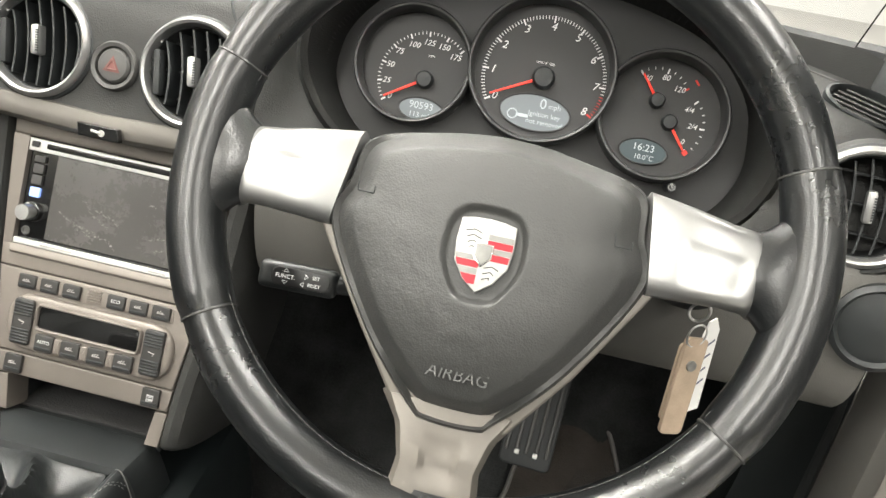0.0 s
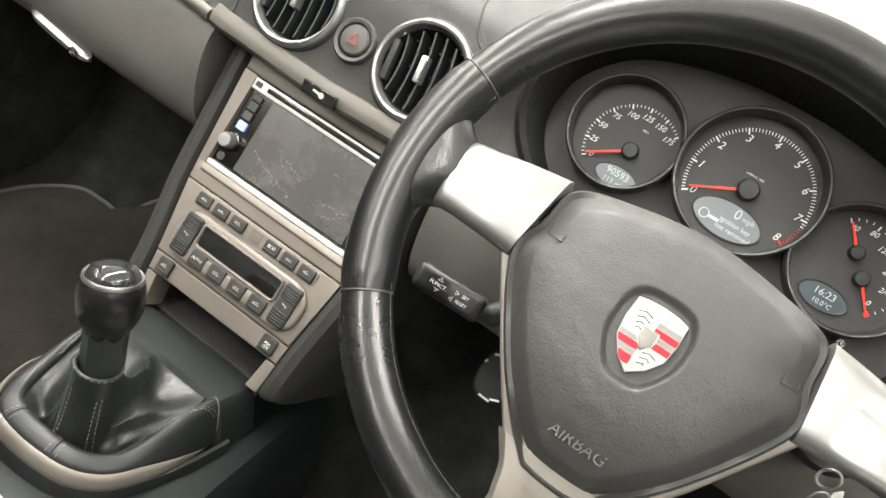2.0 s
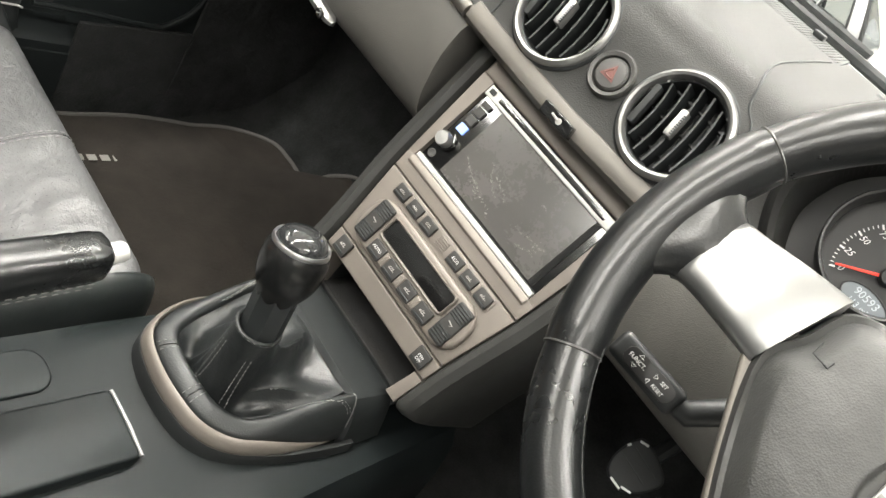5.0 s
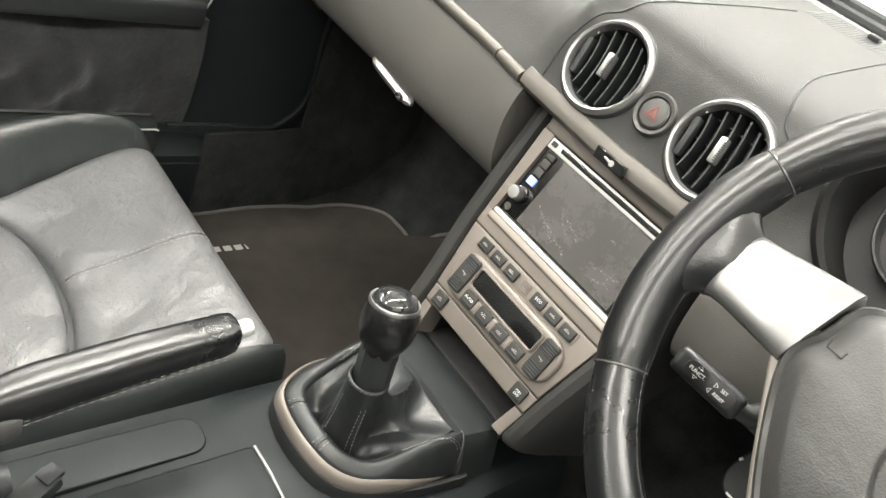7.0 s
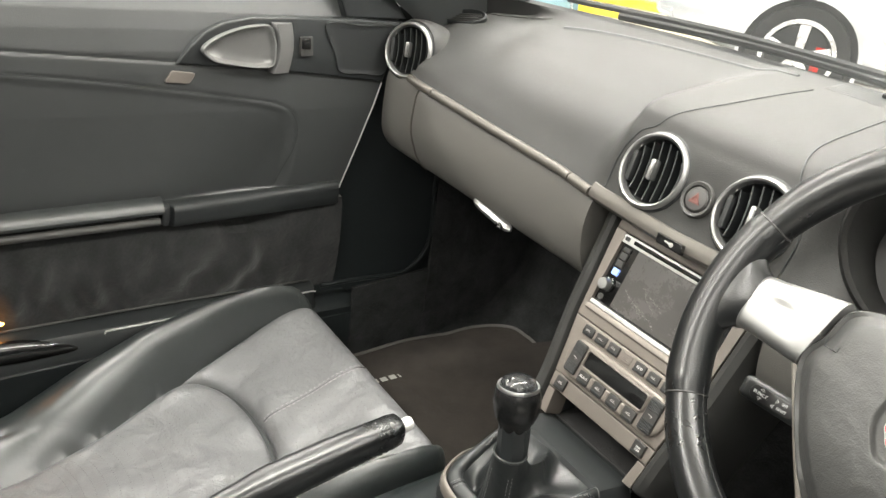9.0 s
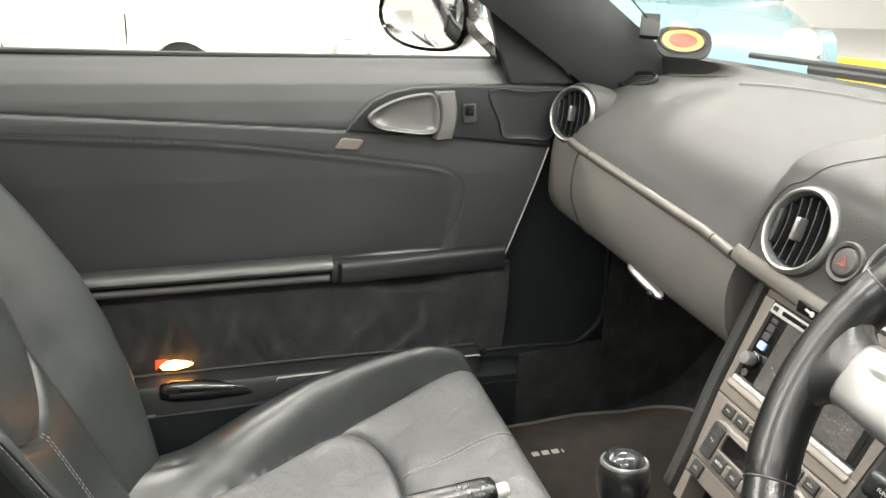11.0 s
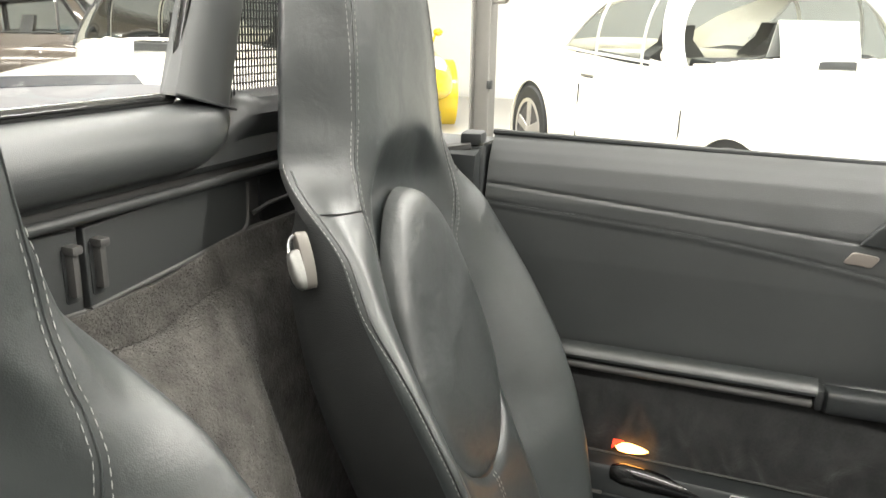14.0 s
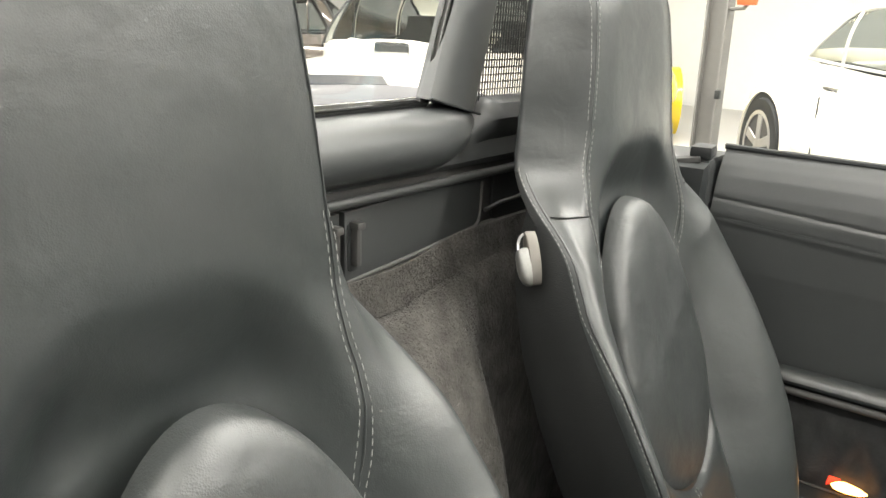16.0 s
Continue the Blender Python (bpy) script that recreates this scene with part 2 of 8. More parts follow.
def spline(points, n, closed=False):
    """n points along a Catmull-Rom curve."""
    p = [V(q) for q in points]
    k = len(p)
    out = []
    spans = k if closed else k - 1
    count = n if closed else n - 1
    for i in range(n):
        s = min(i * spans / count, spans - 1e-6) if not closed else i * spans / n
        j, f = int(s), s - int(s)
        if closed:
            a, b, c, d = p[(j - 1) % k], p[j % k], p[(j + 1) % k], p[(j + 2) % k]
        else:
            b, c = p[j], p[j + 1]
            a = p[j - 1] if j else b * 2 - c
            d = p[j + 2] if j + 2 < k else c * 2 - b
        out.append(0.5 * ((2 * b) + (c - a) * f + (2 * a - 5 * b + 4 * c - d) * f * f + (3 * b - a - 3 * c + d) * f ** 3))
    return out


def loft(rings, closed=True, cap=True, bm=None):
    bm = bm or bmesh.new()
    rows = [[bm.verts.new(v) for v in r] for r in rings]
    k = len(rings[0])
    for r0, r1 in zip(rows, rows[1:]):
        for i in range(k if closed else k - 1):
            bm.faces.new((r0[i], r0[(i + 1) % k], r1[(i + 1) % k], r1[i]))
    if cap and closed:
        bm.faces.new(rows[0][::-1])
        bm.faces.new(rows[-1])
    return bm


def sheet(fn, nu, nv, thick=0.0, out=None, bm=None):
    """A curved sheet fn(u, v), u and v from 0 to 1; with thick, a closed shell that goes back along out."""
    bm = bm or bmesh.new()
    pts = [[V(fn(i / nu, j / nv)) for j in range(nv + 1)] for i in range(nu + 1)]
    front = [[bm.verts.new(p) for p in row] for row in pts]
    for i in range(nu):
        for j in range(nv):
            bm.faces.new((front[i][j], front[i + 1][j], front[i + 1][j + 1], front[i][j + 1]))
    if thick:
        o = V(out).normalized() * thick
        back = [[bm.verts.new(p - o) for p in row] for row in pts]
        for i in range(nu):
            for j in range(nv):
                bm.faces.new((back[i][j + 1], back[i + 1][j + 1], back[i + 1][j], back[i][j]))
        for i in range(nu):
            bm.faces.new((front[i + 1][0], front[i][0], back[i][0], back[i + 1][0]))
            bm.faces.new((front[i][nv], front[i + 1][nv], back[i + 1][nv], back[i][nv]))
        for j in range(nv):
            bm.faces.new((front[0][j], front[0][j + 1], back[0][j + 1], back[0][j]))
            bm.faces.new((front[nu][j + 1], front[nu][j], back[nu][j], back[nu][j + 1]))
    return bm


def tube(points, r, n=10, closed=False, bm=None, flat=1.0, normal=None):
    """A round bar along points; r a number or one for each point."""
    pts = [V(p) for p in points]
    k = len(pts)
    radii = r if isinstance(r, (list, tuple)) else [r] * k
    rings = []
    up = V(normal) if normal else V((0.13, 0.27, 0.95))
    for i, p in enumerate(pts):
        a = pts[(i - 1) % k] if closed or i else p
        b = pts[(i + 1) % k] if closed or i < k - 1 else p
        t = (b - a).normalized()
        s = t.cross(up)
        if s.length < 1e-4:
            s = t.cross(V((1, 0, 0)))
        s.normalize()
        w = s.cross(t).normalized()
        if not normal:
            up = w
        rings.append([p + (s * math.cos(q) + w * math.sin(q) * flat) * radii[i] for q in [2 * math.pi * j / n for j in range(n)]])
    if closed:
        rings.append(rings[0])
        bm = bm or bmesh.new()
        rows = [[bm.verts.new(v) for v in ring] for ring in rings[:-1]]
        rows.append(rows[0])
        for r0, r1 in zip(rows, rows[1:]):
            for i in range(n):
                bm.faces.new((r0[i], r0[(i + 1) % n], r1[(i + 1) % n], r1[i]))
        return bm
    return loft(rings, bm=bm)


def box(size, m, bevel=0.0, seg=2, bm=None, taper=1.0):
    """A box with rounded edges, centred on the pose m."""
    own = bmesh.new()
    bmesh.ops.create_cube(own, size=1)
    for v in own.verts:
        k = taper if v.co.z > 0 else 1.0
        v.co = V((v.co.x * size[0] * k, v.co.y * size[1] * k, v.co.z * size[2]))
    if bevel:
        bmesh.ops.bevel(own, geom=own.edges[:], offset=bevel, segments=seg, profile=0.6, affect="EDGES")
    own.transform(m)
    return join(bm, own) if bm else own


def join(bm, other):
    mesh = bpy.data.meshes.new("joined")
    other.to_mesh(mesh)
    other.free()
    bm.from_mesh(mesh)
    bpy.data.meshes.remove(mesh)
    return bm


def prism(outline, depth, m, bevel=0.0, seg=3, bm=None, inset=0.0):
    """A plate with the outline (x, y), from z = -depth to z = 0 of the pose m, its front edge rounded."""
    own = bmesh.new()
    base = [own.verts.new((x, y, -depth)) for x, y in outline]
    bottom = own.faces.new(base[::-1])
    top = bmesh.ops.extrude_face_region(own, geom=[bottom])
    moved = [g for g in top["geom"] if isinstance(g, bmesh.types.BMVert)]
    c = sum((v.co for v in moved), V()) / len(moved)
    for v in moved:
        v.co.z = 0
        v.co.x += (c.x - v.co.x) * inset
        v.co.y += (c.y - v.co.y) * inset
    own.normal_update()
    if bevel:
        edges = [e for e in own.edges if all(abs(v.co.z) < 1e-7 for v in e.verts)]
        bmesh.ops.bevel(own, geom=edges, offset=bevel, segments=seg, profile=0.6, affect="EDGES")
    own.transform(m)
    return join(bm, own) if bm else own


def lathe(profile, m, n=48, bm=None, cap=True):
    """Turned from (radius, height) pairs round z of the pose m."""
    rings = [[m @ V((max(r, 1e-5) * math.cos(2 * math.pi * i / n), max(r, 1e-5) * math.sin(2 * math.pi * i / n), h)) for i in range(n)] for r, h in profile]
    return loft(rings, bm=bm, cap=cap)


def rounded(w, h, r, n=6, cx=0.0, cy=0.0):
    """The outline of a rectangle with round corners."""
    out = []
    for sx, sy, a0 in ((1, 1, 0), (-1, 1, 90), (-1, -1, 180), (1, -1, 270)):
        for i in range(n + 1):
            a = radians(a0 + 90 * i / n)
            out.append((cx + sx * (w / 2 - r) + r * math.cos(a), cy + sy * (h / 2 - r) + r * math.sin(a)))
    return out


def ellipse(rx, ry, n=40, cx=0.0, cy=0.0):
    return [(cx + rx * math.cos(2 * math.pi * i / n), cy + ry * math.sin(2 * math.pi * i / n)) for i in range(n)]


def stitches(points, length=0.0045, gap=0.0028, r=0.00055, bm=None):
    """A row of short threads along a line."""
    bm = bm or bmesh.new()
    pts = [V(p) for p in points]
    dist = [0.0]
    for a, b in zip(pts, pts[1:]):
        dist.append(dist[-1] + (b - a).length)

    def along(s):
        j = max(0, min(len(pts) - 2, int(np.searchsorted(dist, s)) - 1))
        f = (s - dist[j]) / max(1e-9, dist[j + 1] - dist[j])
        return pts[j].lerp(pts[j + 1], f)
    s = 0.0
    while s + length < dist[-1]:
        tube([along(s), along(s + length / 2), along(s + length)], [r * 0.5, r, r * 0.5], 5, bm=bm)
        s += length + gap
    return bm


def lettering(body, size, m, material, parent, name="lettering", shear=0.0, align="CENTER", depth=0.0002, label=""):
    curve = bpy.data.curves.new("lettering", "FONT")
    curve.body, curve.size, curve.shear, curve.align_x, curve.align_y, curve.extrude = body, size, shear, align, "CENTER", depth
    curve.resolution_u = 3
    temp = new("lettering_temp", curve)
    dg = bpy.context.evaluated_depsgraph_get()
    mesh = bpy.data.meshes.new_from_object(temp.evaluated_get(dg))
    bpy.data.objects.remove(temp)
    bpy.data.curves.remove(curve)
    bm = bmesh.new()
    bm.from_mesh(mesh)
    bpy.data.meshes.remove(mesh)
    bm.transform(m)
    return part(name, bm, material, parent, label, smooth=False)


def lerp_table(xs, ys, x, soft=0.012):
    return sum(float(np.interp(x + d, xs, ys)) for d in (-soft, -soft / 2, 0, soft / 2, soft)) / 5


# ---- the showroom ----
def slab(name, lo, hi, material, label, kind="structure"):
    c = [(a + b) / 2 for a, b in zip(lo, hi)]
    bm = box([b - a for a, b in zip(lo, hi)], pose(*c))
    return tagged(part(name, bm, material, None, smooth=False), label, name.split("_")[0], kind=kind)


slab("floor", (-10.5, -11.0, -0.2), (8.0, 12.0, 0.0), FLOOR_TILE, "pale polished showroom floor under the parked cars")
slab("wall_west", (-10.7, -11.0, 0.0), (-10.5, 12.0, 4.0), WALL, "plain white painted showroom wall")
# East wall is out of view; kept dark to weaken side light.
slab("wall_east", (8.0, -11.0, 0.0), (8.2, 12.0, 4.0), WALL_DARK, "unseen dark grey wall that holds back side light")
slab("wall_south", (-10.7, -11.2, 0.0), (8.2, -11.0, 4.0), WALL, "plain white painted showroom wall")
slab("wall_north", (-10.7, 12.0, 0.0), (8.2, 12.2, 4.0), WALL, "plain white painted showroom wall")
slab("ceiling", (-10.7, -11.2, 4.0), (8.2, 12.2, 4.2), WALL, "white showroom ceiling with strip lights")


# ---- dashboard ----
def smooth01(a, b, x):
    t = max(0.0, min(1.0, (x - a) / (b - a)))
    return t * t * (3 - 2 * t)


def screen_y(x):
    return 0.945 - 0.42 * x * x


def trim_line(x):
    """Where the satin strip runs across the dashboard: (y, z)."""
    ax = abs(x)
    return (float(np.interp(ax, [0, 0.12, 0.2, 0.35, 0.53, 0.62], [0.604, 0.606, 0.612, 0.608, 0.603, 0.612])),
            float(np.interp(ax, [0, 0.12, 0.2, 0.35, 0.53, 0.62], [0.752, 0.756, 0.761, 0.768, 0.777, 0.783])))


def upper_profile(x):
    ty, tz = trim_line(x)
    ws = screen_y(x)
    side = [(ty, tz + 0.004), (ty + 0.014, tz + 0.022), (0.655, 0.822), (0.70, 0.846), (0.75, 0.862), (0.82, 0.880), (ws, 0.900)]
    mid = [(ty, tz + 0.004), (0.613, 0.776), (0.624, 0.812), (0.638, 0.846), (0.668, 0.872), (0.78, 0.889), (ws, 0.905)]
    k = 1 - smooth01(0.120, 0.165, abs(x))
    end = smooth01(0.60, 0.65, abs(x))
    pts = [V((0, a[0] * k + b[0] * (1 - k), a[1] * k + b[1] * (1 - k) - end * 0.012)) for a, b in zip(mid, side)]
    return pts


dashboard = thing("dashboard", "dark grey grained vinyl dashboard with satin trim strip", "dashboard", (0, 0.75, 0.62))
rings = []
for i in range(201):
    x = -0.64 + 1.28 * i / 200
    pro = spline(upper_profile(x), 56)
    ring = [V((x, p.y, p.z)) for p in pro]
    ring += [V((x, screen_y(x) + 0.01, 0.80)), V((x, screen_y(x) + 0.01, 0.72)), V((x, trim_line(x)[0] + 0.06, 0.72)), V((x, trim_line(x)[0] + 0.02, trim_line(x)[1] - 0.008))]
    rings.append(ring)
# openings for the vents and the binnacle
GA = frame_of((0.337, 0.677, 0.845), 22)
arch = [(-0.06, -0.104), (-0.105, -0.095), (-0.145, -0.077), (-0.170, -0.052), (-0.181, -0.022), (-0.172, 0.018), (-0.135, 0.056), (-0.07, 0.077), (0.0, 0.083), (0.07, 0.077), (0.135, 0.056), (0.172, 0.018), (0.183, -0.022), (0.180, -0.055), (0.158, -0.086), (0.11, -0.103), (0.06, -0.108)]
arc = spline([V((x, y, 0)) for x, y in arch], 80)
lower = sorted([(p.x, p.y) for p in arc if p.y < -0.02])
VENT = 20
VENTS = (frame_of((-0.066, 0.6205, 0.807), VENT), frame_of((0.068, 0.6205, 0.807), VENT), frame_of((-0.590, 0.618, 0.810), 12, 22), frame_of((0.590, 0.622, 0.812), 12, -14))
bm = loft(rings)
holes = []
for f in bm.faces:
    c = f.calc_center_median()
    if any(math.hypot(*(m.inverted() @ c).xy) < 0.0395 and abs((m.inverted() @ c).z) < 0.05 for m in VENTS):
        holes.append(f)
    elif abs(c.x - 0.337) < 0.178 and c.y < 0.775 and c.z > 0.72 and (GA.inverted() @ c).y > float(np.interp(c.x - 0.337, [q[0] for q in lower], [q[1] for q in lower])):
        holes.append(f)
gone = set(holes)
for v in {v for f in holes for v in f.verts}:
    g = GA.inverted() @ v.co
    if g.y < 0.0 and abs(g.z) < 0.07 and not all(f in gone for f in v.link_faces):
        near = min(arc, key=lambda p: (p.x - g.x) ** 2 + (p.y - g.y) ** 2)
        if math.hypot(near.x - g.x, near.y - g.y) < 0.03:
            v.co = GA @ V((near.x * 1.025, near.y * 1.025, g.z))
bmesh.ops.delete(bm, geom=holes, context="FACES")
part("upper_pad", bm, DASH, dashboard, "grained vinyl pad")


def fascia(x):
    ty, tz = trim_line(x)
    return [(ty + 0.004, tz - 0.010), (ty - 0.002, tz - 0.025), (ty - 0.004, 0.705), (0.611, 0.668), (0.626, 0.642), (0.650, 0.626), (0.70, 0.618), (0.80, 0.62)]


def fascia_ring(x):
    pro = spline([V((0, a, b)) for a, b in fascia(x)], 20)
    ring = [V((x, p.y, p.z)) for p in pro]
    return ring + [V((x, 0.80, 0.70)), V((x, 0.68, 0.735))]


part("glovebox_lid", loft([fascia_ring(-0.525 + (0.525 - 0.132) * i / 30) for i in range(31)]), DASH_LOW, dashboard, "brown-grey vinyl lid")
part("fascia_end", loft([fascia_ring(-0.632 + (0.632 - 0.528) * i / 8) for i in range(9)]), DASH_LOW, dashboard)
part("lower_fascia", loft([fascia_ring(0.132 + 0.50 * i / 30) for i in range(31)]), DASH_LOW, dashboard)


def strip_piece(x0, x1, h=0.0068):
    n = max(4, int(abs(x1 - x0) / 0.02))
    pts = [V((x, trim_line(x)[0] - 0.001, trim_line(x)[1] - 0.003)) for x in [x0 + (x1 - x0) * i / n for i in range(n + 1)]]
    return tube(pts, h, 12)


part("trim_strip", strip_piece(-0.555, -0.486), TRIM_DARK, dashboard, "satin strip")
part("trim_strip", strip_piece(-0.484, -0.178), TRIM_DARK, dashboard, "satin strip")
part("trim_strip", strip_piece(-0.176, -0.137), TRIM_DARK, dashboard, "satin strip")
part("trim_strip", strip_piece(0.137, 0.20), TRIM_DARK, dashboard, "satin strip")
def round_end(x):
    return 0.12 + 0.76 * max(0.0, 1 - (abs(x + 0.327) / 0.0455) ** 6) ** 0.5


latch = part("glovebox_latch", loft([[V((x, 0.6265 + a * round_end(x) + 0.10 * (x + 0.327) ** 2, z - 0.11 * (x + 0.327) + b * round_end(x))) for a, b in ((0.004, 0.008), (-0.006, 0.006), (-0.010, 0.0), (-0.007, -0.007), (0.004, -0.009))] for x, z in [(-0.372 + 0.0045 * i, 0.6375) for i in range(21)]]), SILVER, dashboard, "pale silver glovebox latch")
part("keyhole", lathe([(0.0055, 0.0), (0.0055, 0.003), (0.003, 0.0035), (0.0, 0.002)], frame_of((-0.297, 0.6175, 0.634), -20), 24), CHROME, latch)
for x in (-0.527,):
    part("fascia_gap", tube([V((x, a - 0.0008, b)) for a, b in [(p.y, p.z) for p in spline([V((0, c, d)) for c, d in fascia(x)], 20)][1:14]], 0.0016, 6), TRIM_DARK, dashboard)
# broad satin band under the middle vents
rings = []
for i in range(31):
    x = -0.135 + 0.27 * i / 30
    ty, tz = trim_line(x)
    rings.append([V((x, ty + a, tz + b)) for a, b in ((0.010, 0.012), (0.001, 0.010), (-0.0045, 0.003), (-0.0055, -0.005), (0.0, -0.011), (0.012, -0.014), (0.02, 0.0))])
part("centre_band", loft(rings), TRIM_DARK, dashboard, "satin band")
key_m = frame_of((0.0, 0.5955, 0.7515), 12)
slot = part("lock_button", prism([(-0.017, 0.005), (0.018, 0.005), (0.020, -0.0055), (-0.015, -0.0055)], 0.006, key_m @ pose(0, 0, 0.004), 0.001), GLOSS, dashboard, "black button with key symbol")
bm = tube([key_m @ V((-0.004, 0.0005, 0.0042)), key_m @ V((0.004, -0.0005, 0.0042))], 0.0012, 6)
lathe([(0.0, 0), (0.0028, 0), (0.0028, 0.0006), (0, 0.0006)], key_m @ pose(0.005, -0.0005, 0.004), 12, bm=bm)
part("key_symbol", bm, GREY_INK, slot)
# seam round the middle of the pad, demister slots, speaker grille
for sx in (-1, 1):
    pts = [V((sx * a, b, 0)) for a, b in ((0.119, 0.609), (0.120, 0.622), (0.108, 0.634), (0.086, 0.648), (0.068, 0.698), (0.060, 0.788), (0.054, 0.868))]
    track = []
    for p in spline(pts, 90):
        pro = spline(upper_profile(p.x), 56)
        track.append(V((p.x, p.y, float(np.interp(p.y, [c.y for c in pro], [c.z for c in pro])) + 0.0003)))
    part("pad_seam", tube(track, 0.0010, 6), PLASTIC, dashboard)
gm = pose(0.0, 0.894, 0.9005, 9)
bm = prism([(-0.058, -0.010), (-0.030, -0.030), (0.0, -0.037), (0.030, -0.030), (0.058, -0.010), (0.050, 0.045), (-0.050, 0.045)], 0.006, gm, 0.0015)
grille = part("speaker_grille", bm, PLASTIC, dashboard, "black perforated grille")
bm = bmesh.new()
for i in range(25):
    for j in range(16):
        x, y = -0.0516 + i * 0.0043, -0.028 + j * 0.0045
        if y > -0.033 + 0.45 * abs(x) and abs(x) < 0.053 - 0.12 * max(0.0, y):
            lathe([(0.0, 0.0), (0.0012, 0.0), (0.0012, 0.0004), (0.0, 0.0004)], gm @ pose(x, y, 0.0), 6, bm=bm)
part("perforation", bm, PLASTIC_GREY, grille, kind="stuff")
part("light_sensor", box((0.014, 0.009, 0.006), gm @ pose(0.012, 0.030, 0.003), 0.002), RUBBER, grille)


def top_z(x, y):
    """The height of the dashboard's top at a place in the plan."""
    pro = spline(upper_profile(x), 56)
    return float(np.interp(y, [c.y for c in pro], [c.z for c in pro]))


for x0, x1 in ((-0.46, -0.10), (0.10, 0.46)):
    pts = [V((x, screen_y(x) - 0.035, top_z(x, screen_y(x) - 0.035) - 0.0030)) for x in [x0 + (x1 - x0) * i / 12 for i in range(13)]]
    part("demister_slot", tube(pts, 0.0055, 8), PLASTIC, dashboard, "black air slot")
for sx in (-1, 1):
    def cover_at(u, v):
        x = (0.588 * (1 - v) + 0.612 * v) * (1 - u) + (0.500 * (1 - v) + 0.528 * v) * u
        y = min((0.785 * (1 - v) + 0.860 * v) * (1 - u) + (0.835 * (1 - v) + 0.890 * v) * u, screen_y(x) - 0.012)
        return (sx * x, y, top_z(x, y) + 0.0016)
    part("sensor_cover", sheet(cover_at, 8, 6, 0.004, (0, 0, 1)), PLASTIC_GREY, dashboard, "flush dark cover")
    vm = pose(sx * 0.607, 0.735, 0.862, 34, sx * 10, sx * -24)
    vent = part("side_demister", loft([[vm @ V((a * k, b * k, h)) for a, b in ellipse(0.036, 0.0165)] for k, h in ((1.10, -0.004), (1.08, 0.002), (1.0, 0.0035), (0.93, 0.001), (0.90, -0.008), (0.02, -0.009))]), PLASTIC, dashboard, "oval black side vent")
    for i in range(5):
        y = -0.0105 + 0.0052 * i
        w = 0.031 * math.sqrt(1 - (y / 0.0165) ** 2)
        part("louvre", box((2 * w, 0.0016, 0.007), vm @ pose(0, y, -0.003, 25), 0.0005, 1), PLASTIC_GREY, vent)


# ---- round air vents ----
def air_vent(m, r=0.041, slats=6, lean=8, wheel=True):
    """A round vent with a silver ring, curved slats and a slider; m faces out of the dashboard."""
    base = m.translation
    vent = thing("air_vent", "round black air vent with satin silver ring", "air vent", base, "dashboard vents")
    part("bezel", lathe([(r + 0.004, -0.012), (r + 0.004, 0.0005), (r + 0.0025, 0.0038), (r + 0.0005, 0.0056), (r - 0.0015, 0.0045), (r - 0.0030, 0.0), (r - 0.0038, -0.010)], m, 64, cap=False), SILVER, vent, "satin silver ring")
    part("housing", lathe([(r + 0.006, -0.02), (r + 0.006, -0.002), (r + 0.003, 0.001), (r - 0.004, -0.004), (r - 0.006, -0.034), (0.0, -0.036)], m, 48, cap=False), RUBBER, vent)
    for i in range(slats):
        x = (i - (slats - 1) / 2) * 2 * (r - 0.008) / slats + 0.003
        h = math.sqrt(max(0.0001, (r - 0.006) ** 2 - x * x))
        pts = [m @ pose(0, 0, 0, 0, 0, lean) @ V((x + 0.003 * (1 - (t / h) ** 2), t, -0.008)) for t in np.linspace(-h, h, 9)]
        bm = bmesh.new()
        normal = (m.to_3x3() @ V((0, 0, 1)))
        rows = []
        for p in pts:
            s = (m @ pose(0, 0, 0, 0, 0, lean)).to_3x3() @ V((1, 0, 0))
            rows.append([p - s * 0.0008 + normal * 0.006, p + s * 0.0008 + normal * 0.006, p + s * 0.0020 - normal * 0.012, p])
        part("slat", loft(rows), PLASTIC, vent)
    bm = bmesh.new()
    for i in range(3):
        y = (i - 1) * 0.022
        h = math.sqrt((r - 0.007) ** 2 - y * y)
        box((2 * h, 0.0016, 0.010), m @ pose(0, y, -0.021), 0, bm=bm)
    part("cross_slat", bm, PLASTIC, vent)
    tab = part("slider", box((0.007, 0.024, 0.012), m @ pose(0, 0, 0, 0, 0, lean) @ pose(0.001, 0.001, 0.002), 0.0025), SILVER, vent, "ridged silver slider")
    bm = bmesh.new()
    for i in range(9):
        box((0.0022, 0.0012, 0.001), m @ pose(0, 0, 0, 0, 0, lean) @ pose(0.0036, -0.008 + 0.002 * i, 0.0082), 0, bm=bm)
    part("slider_rib", bm, PLASTIC, tab)
    if wheel:
        wm = m @ pose(0, 0, 0, 0, 0, lean) @ pose(-r + 0.0105, 0, -0.004)
        part("thumb_wheel", box((0.006, 0.036, 0.012), wm, 0.002), RUBBER, vent)
        bm = lathe([(0, 0), (0.0009, 0), (0.0009, 0.0004), (0, 0.0004)], wm @ pose(0.003, 0.024, 0.004), 10)
        part("mark", bm, GREY_INK, vent)
    return vent


for m in VENTS:
    air_vent(m)
for sx in (-1, 1):
    bm = lathe([(0.050, -0.06), (0.052, -0.03), (0.051, -0.012), (0.047, -0.003), (0.044, -0.004), (0.043, -0.03)], frame_of((sx * 0.590, 0.620, 0.811), 12, -sx * 18), 40)
    part("vent_pod", bm, DASH, dashboard)
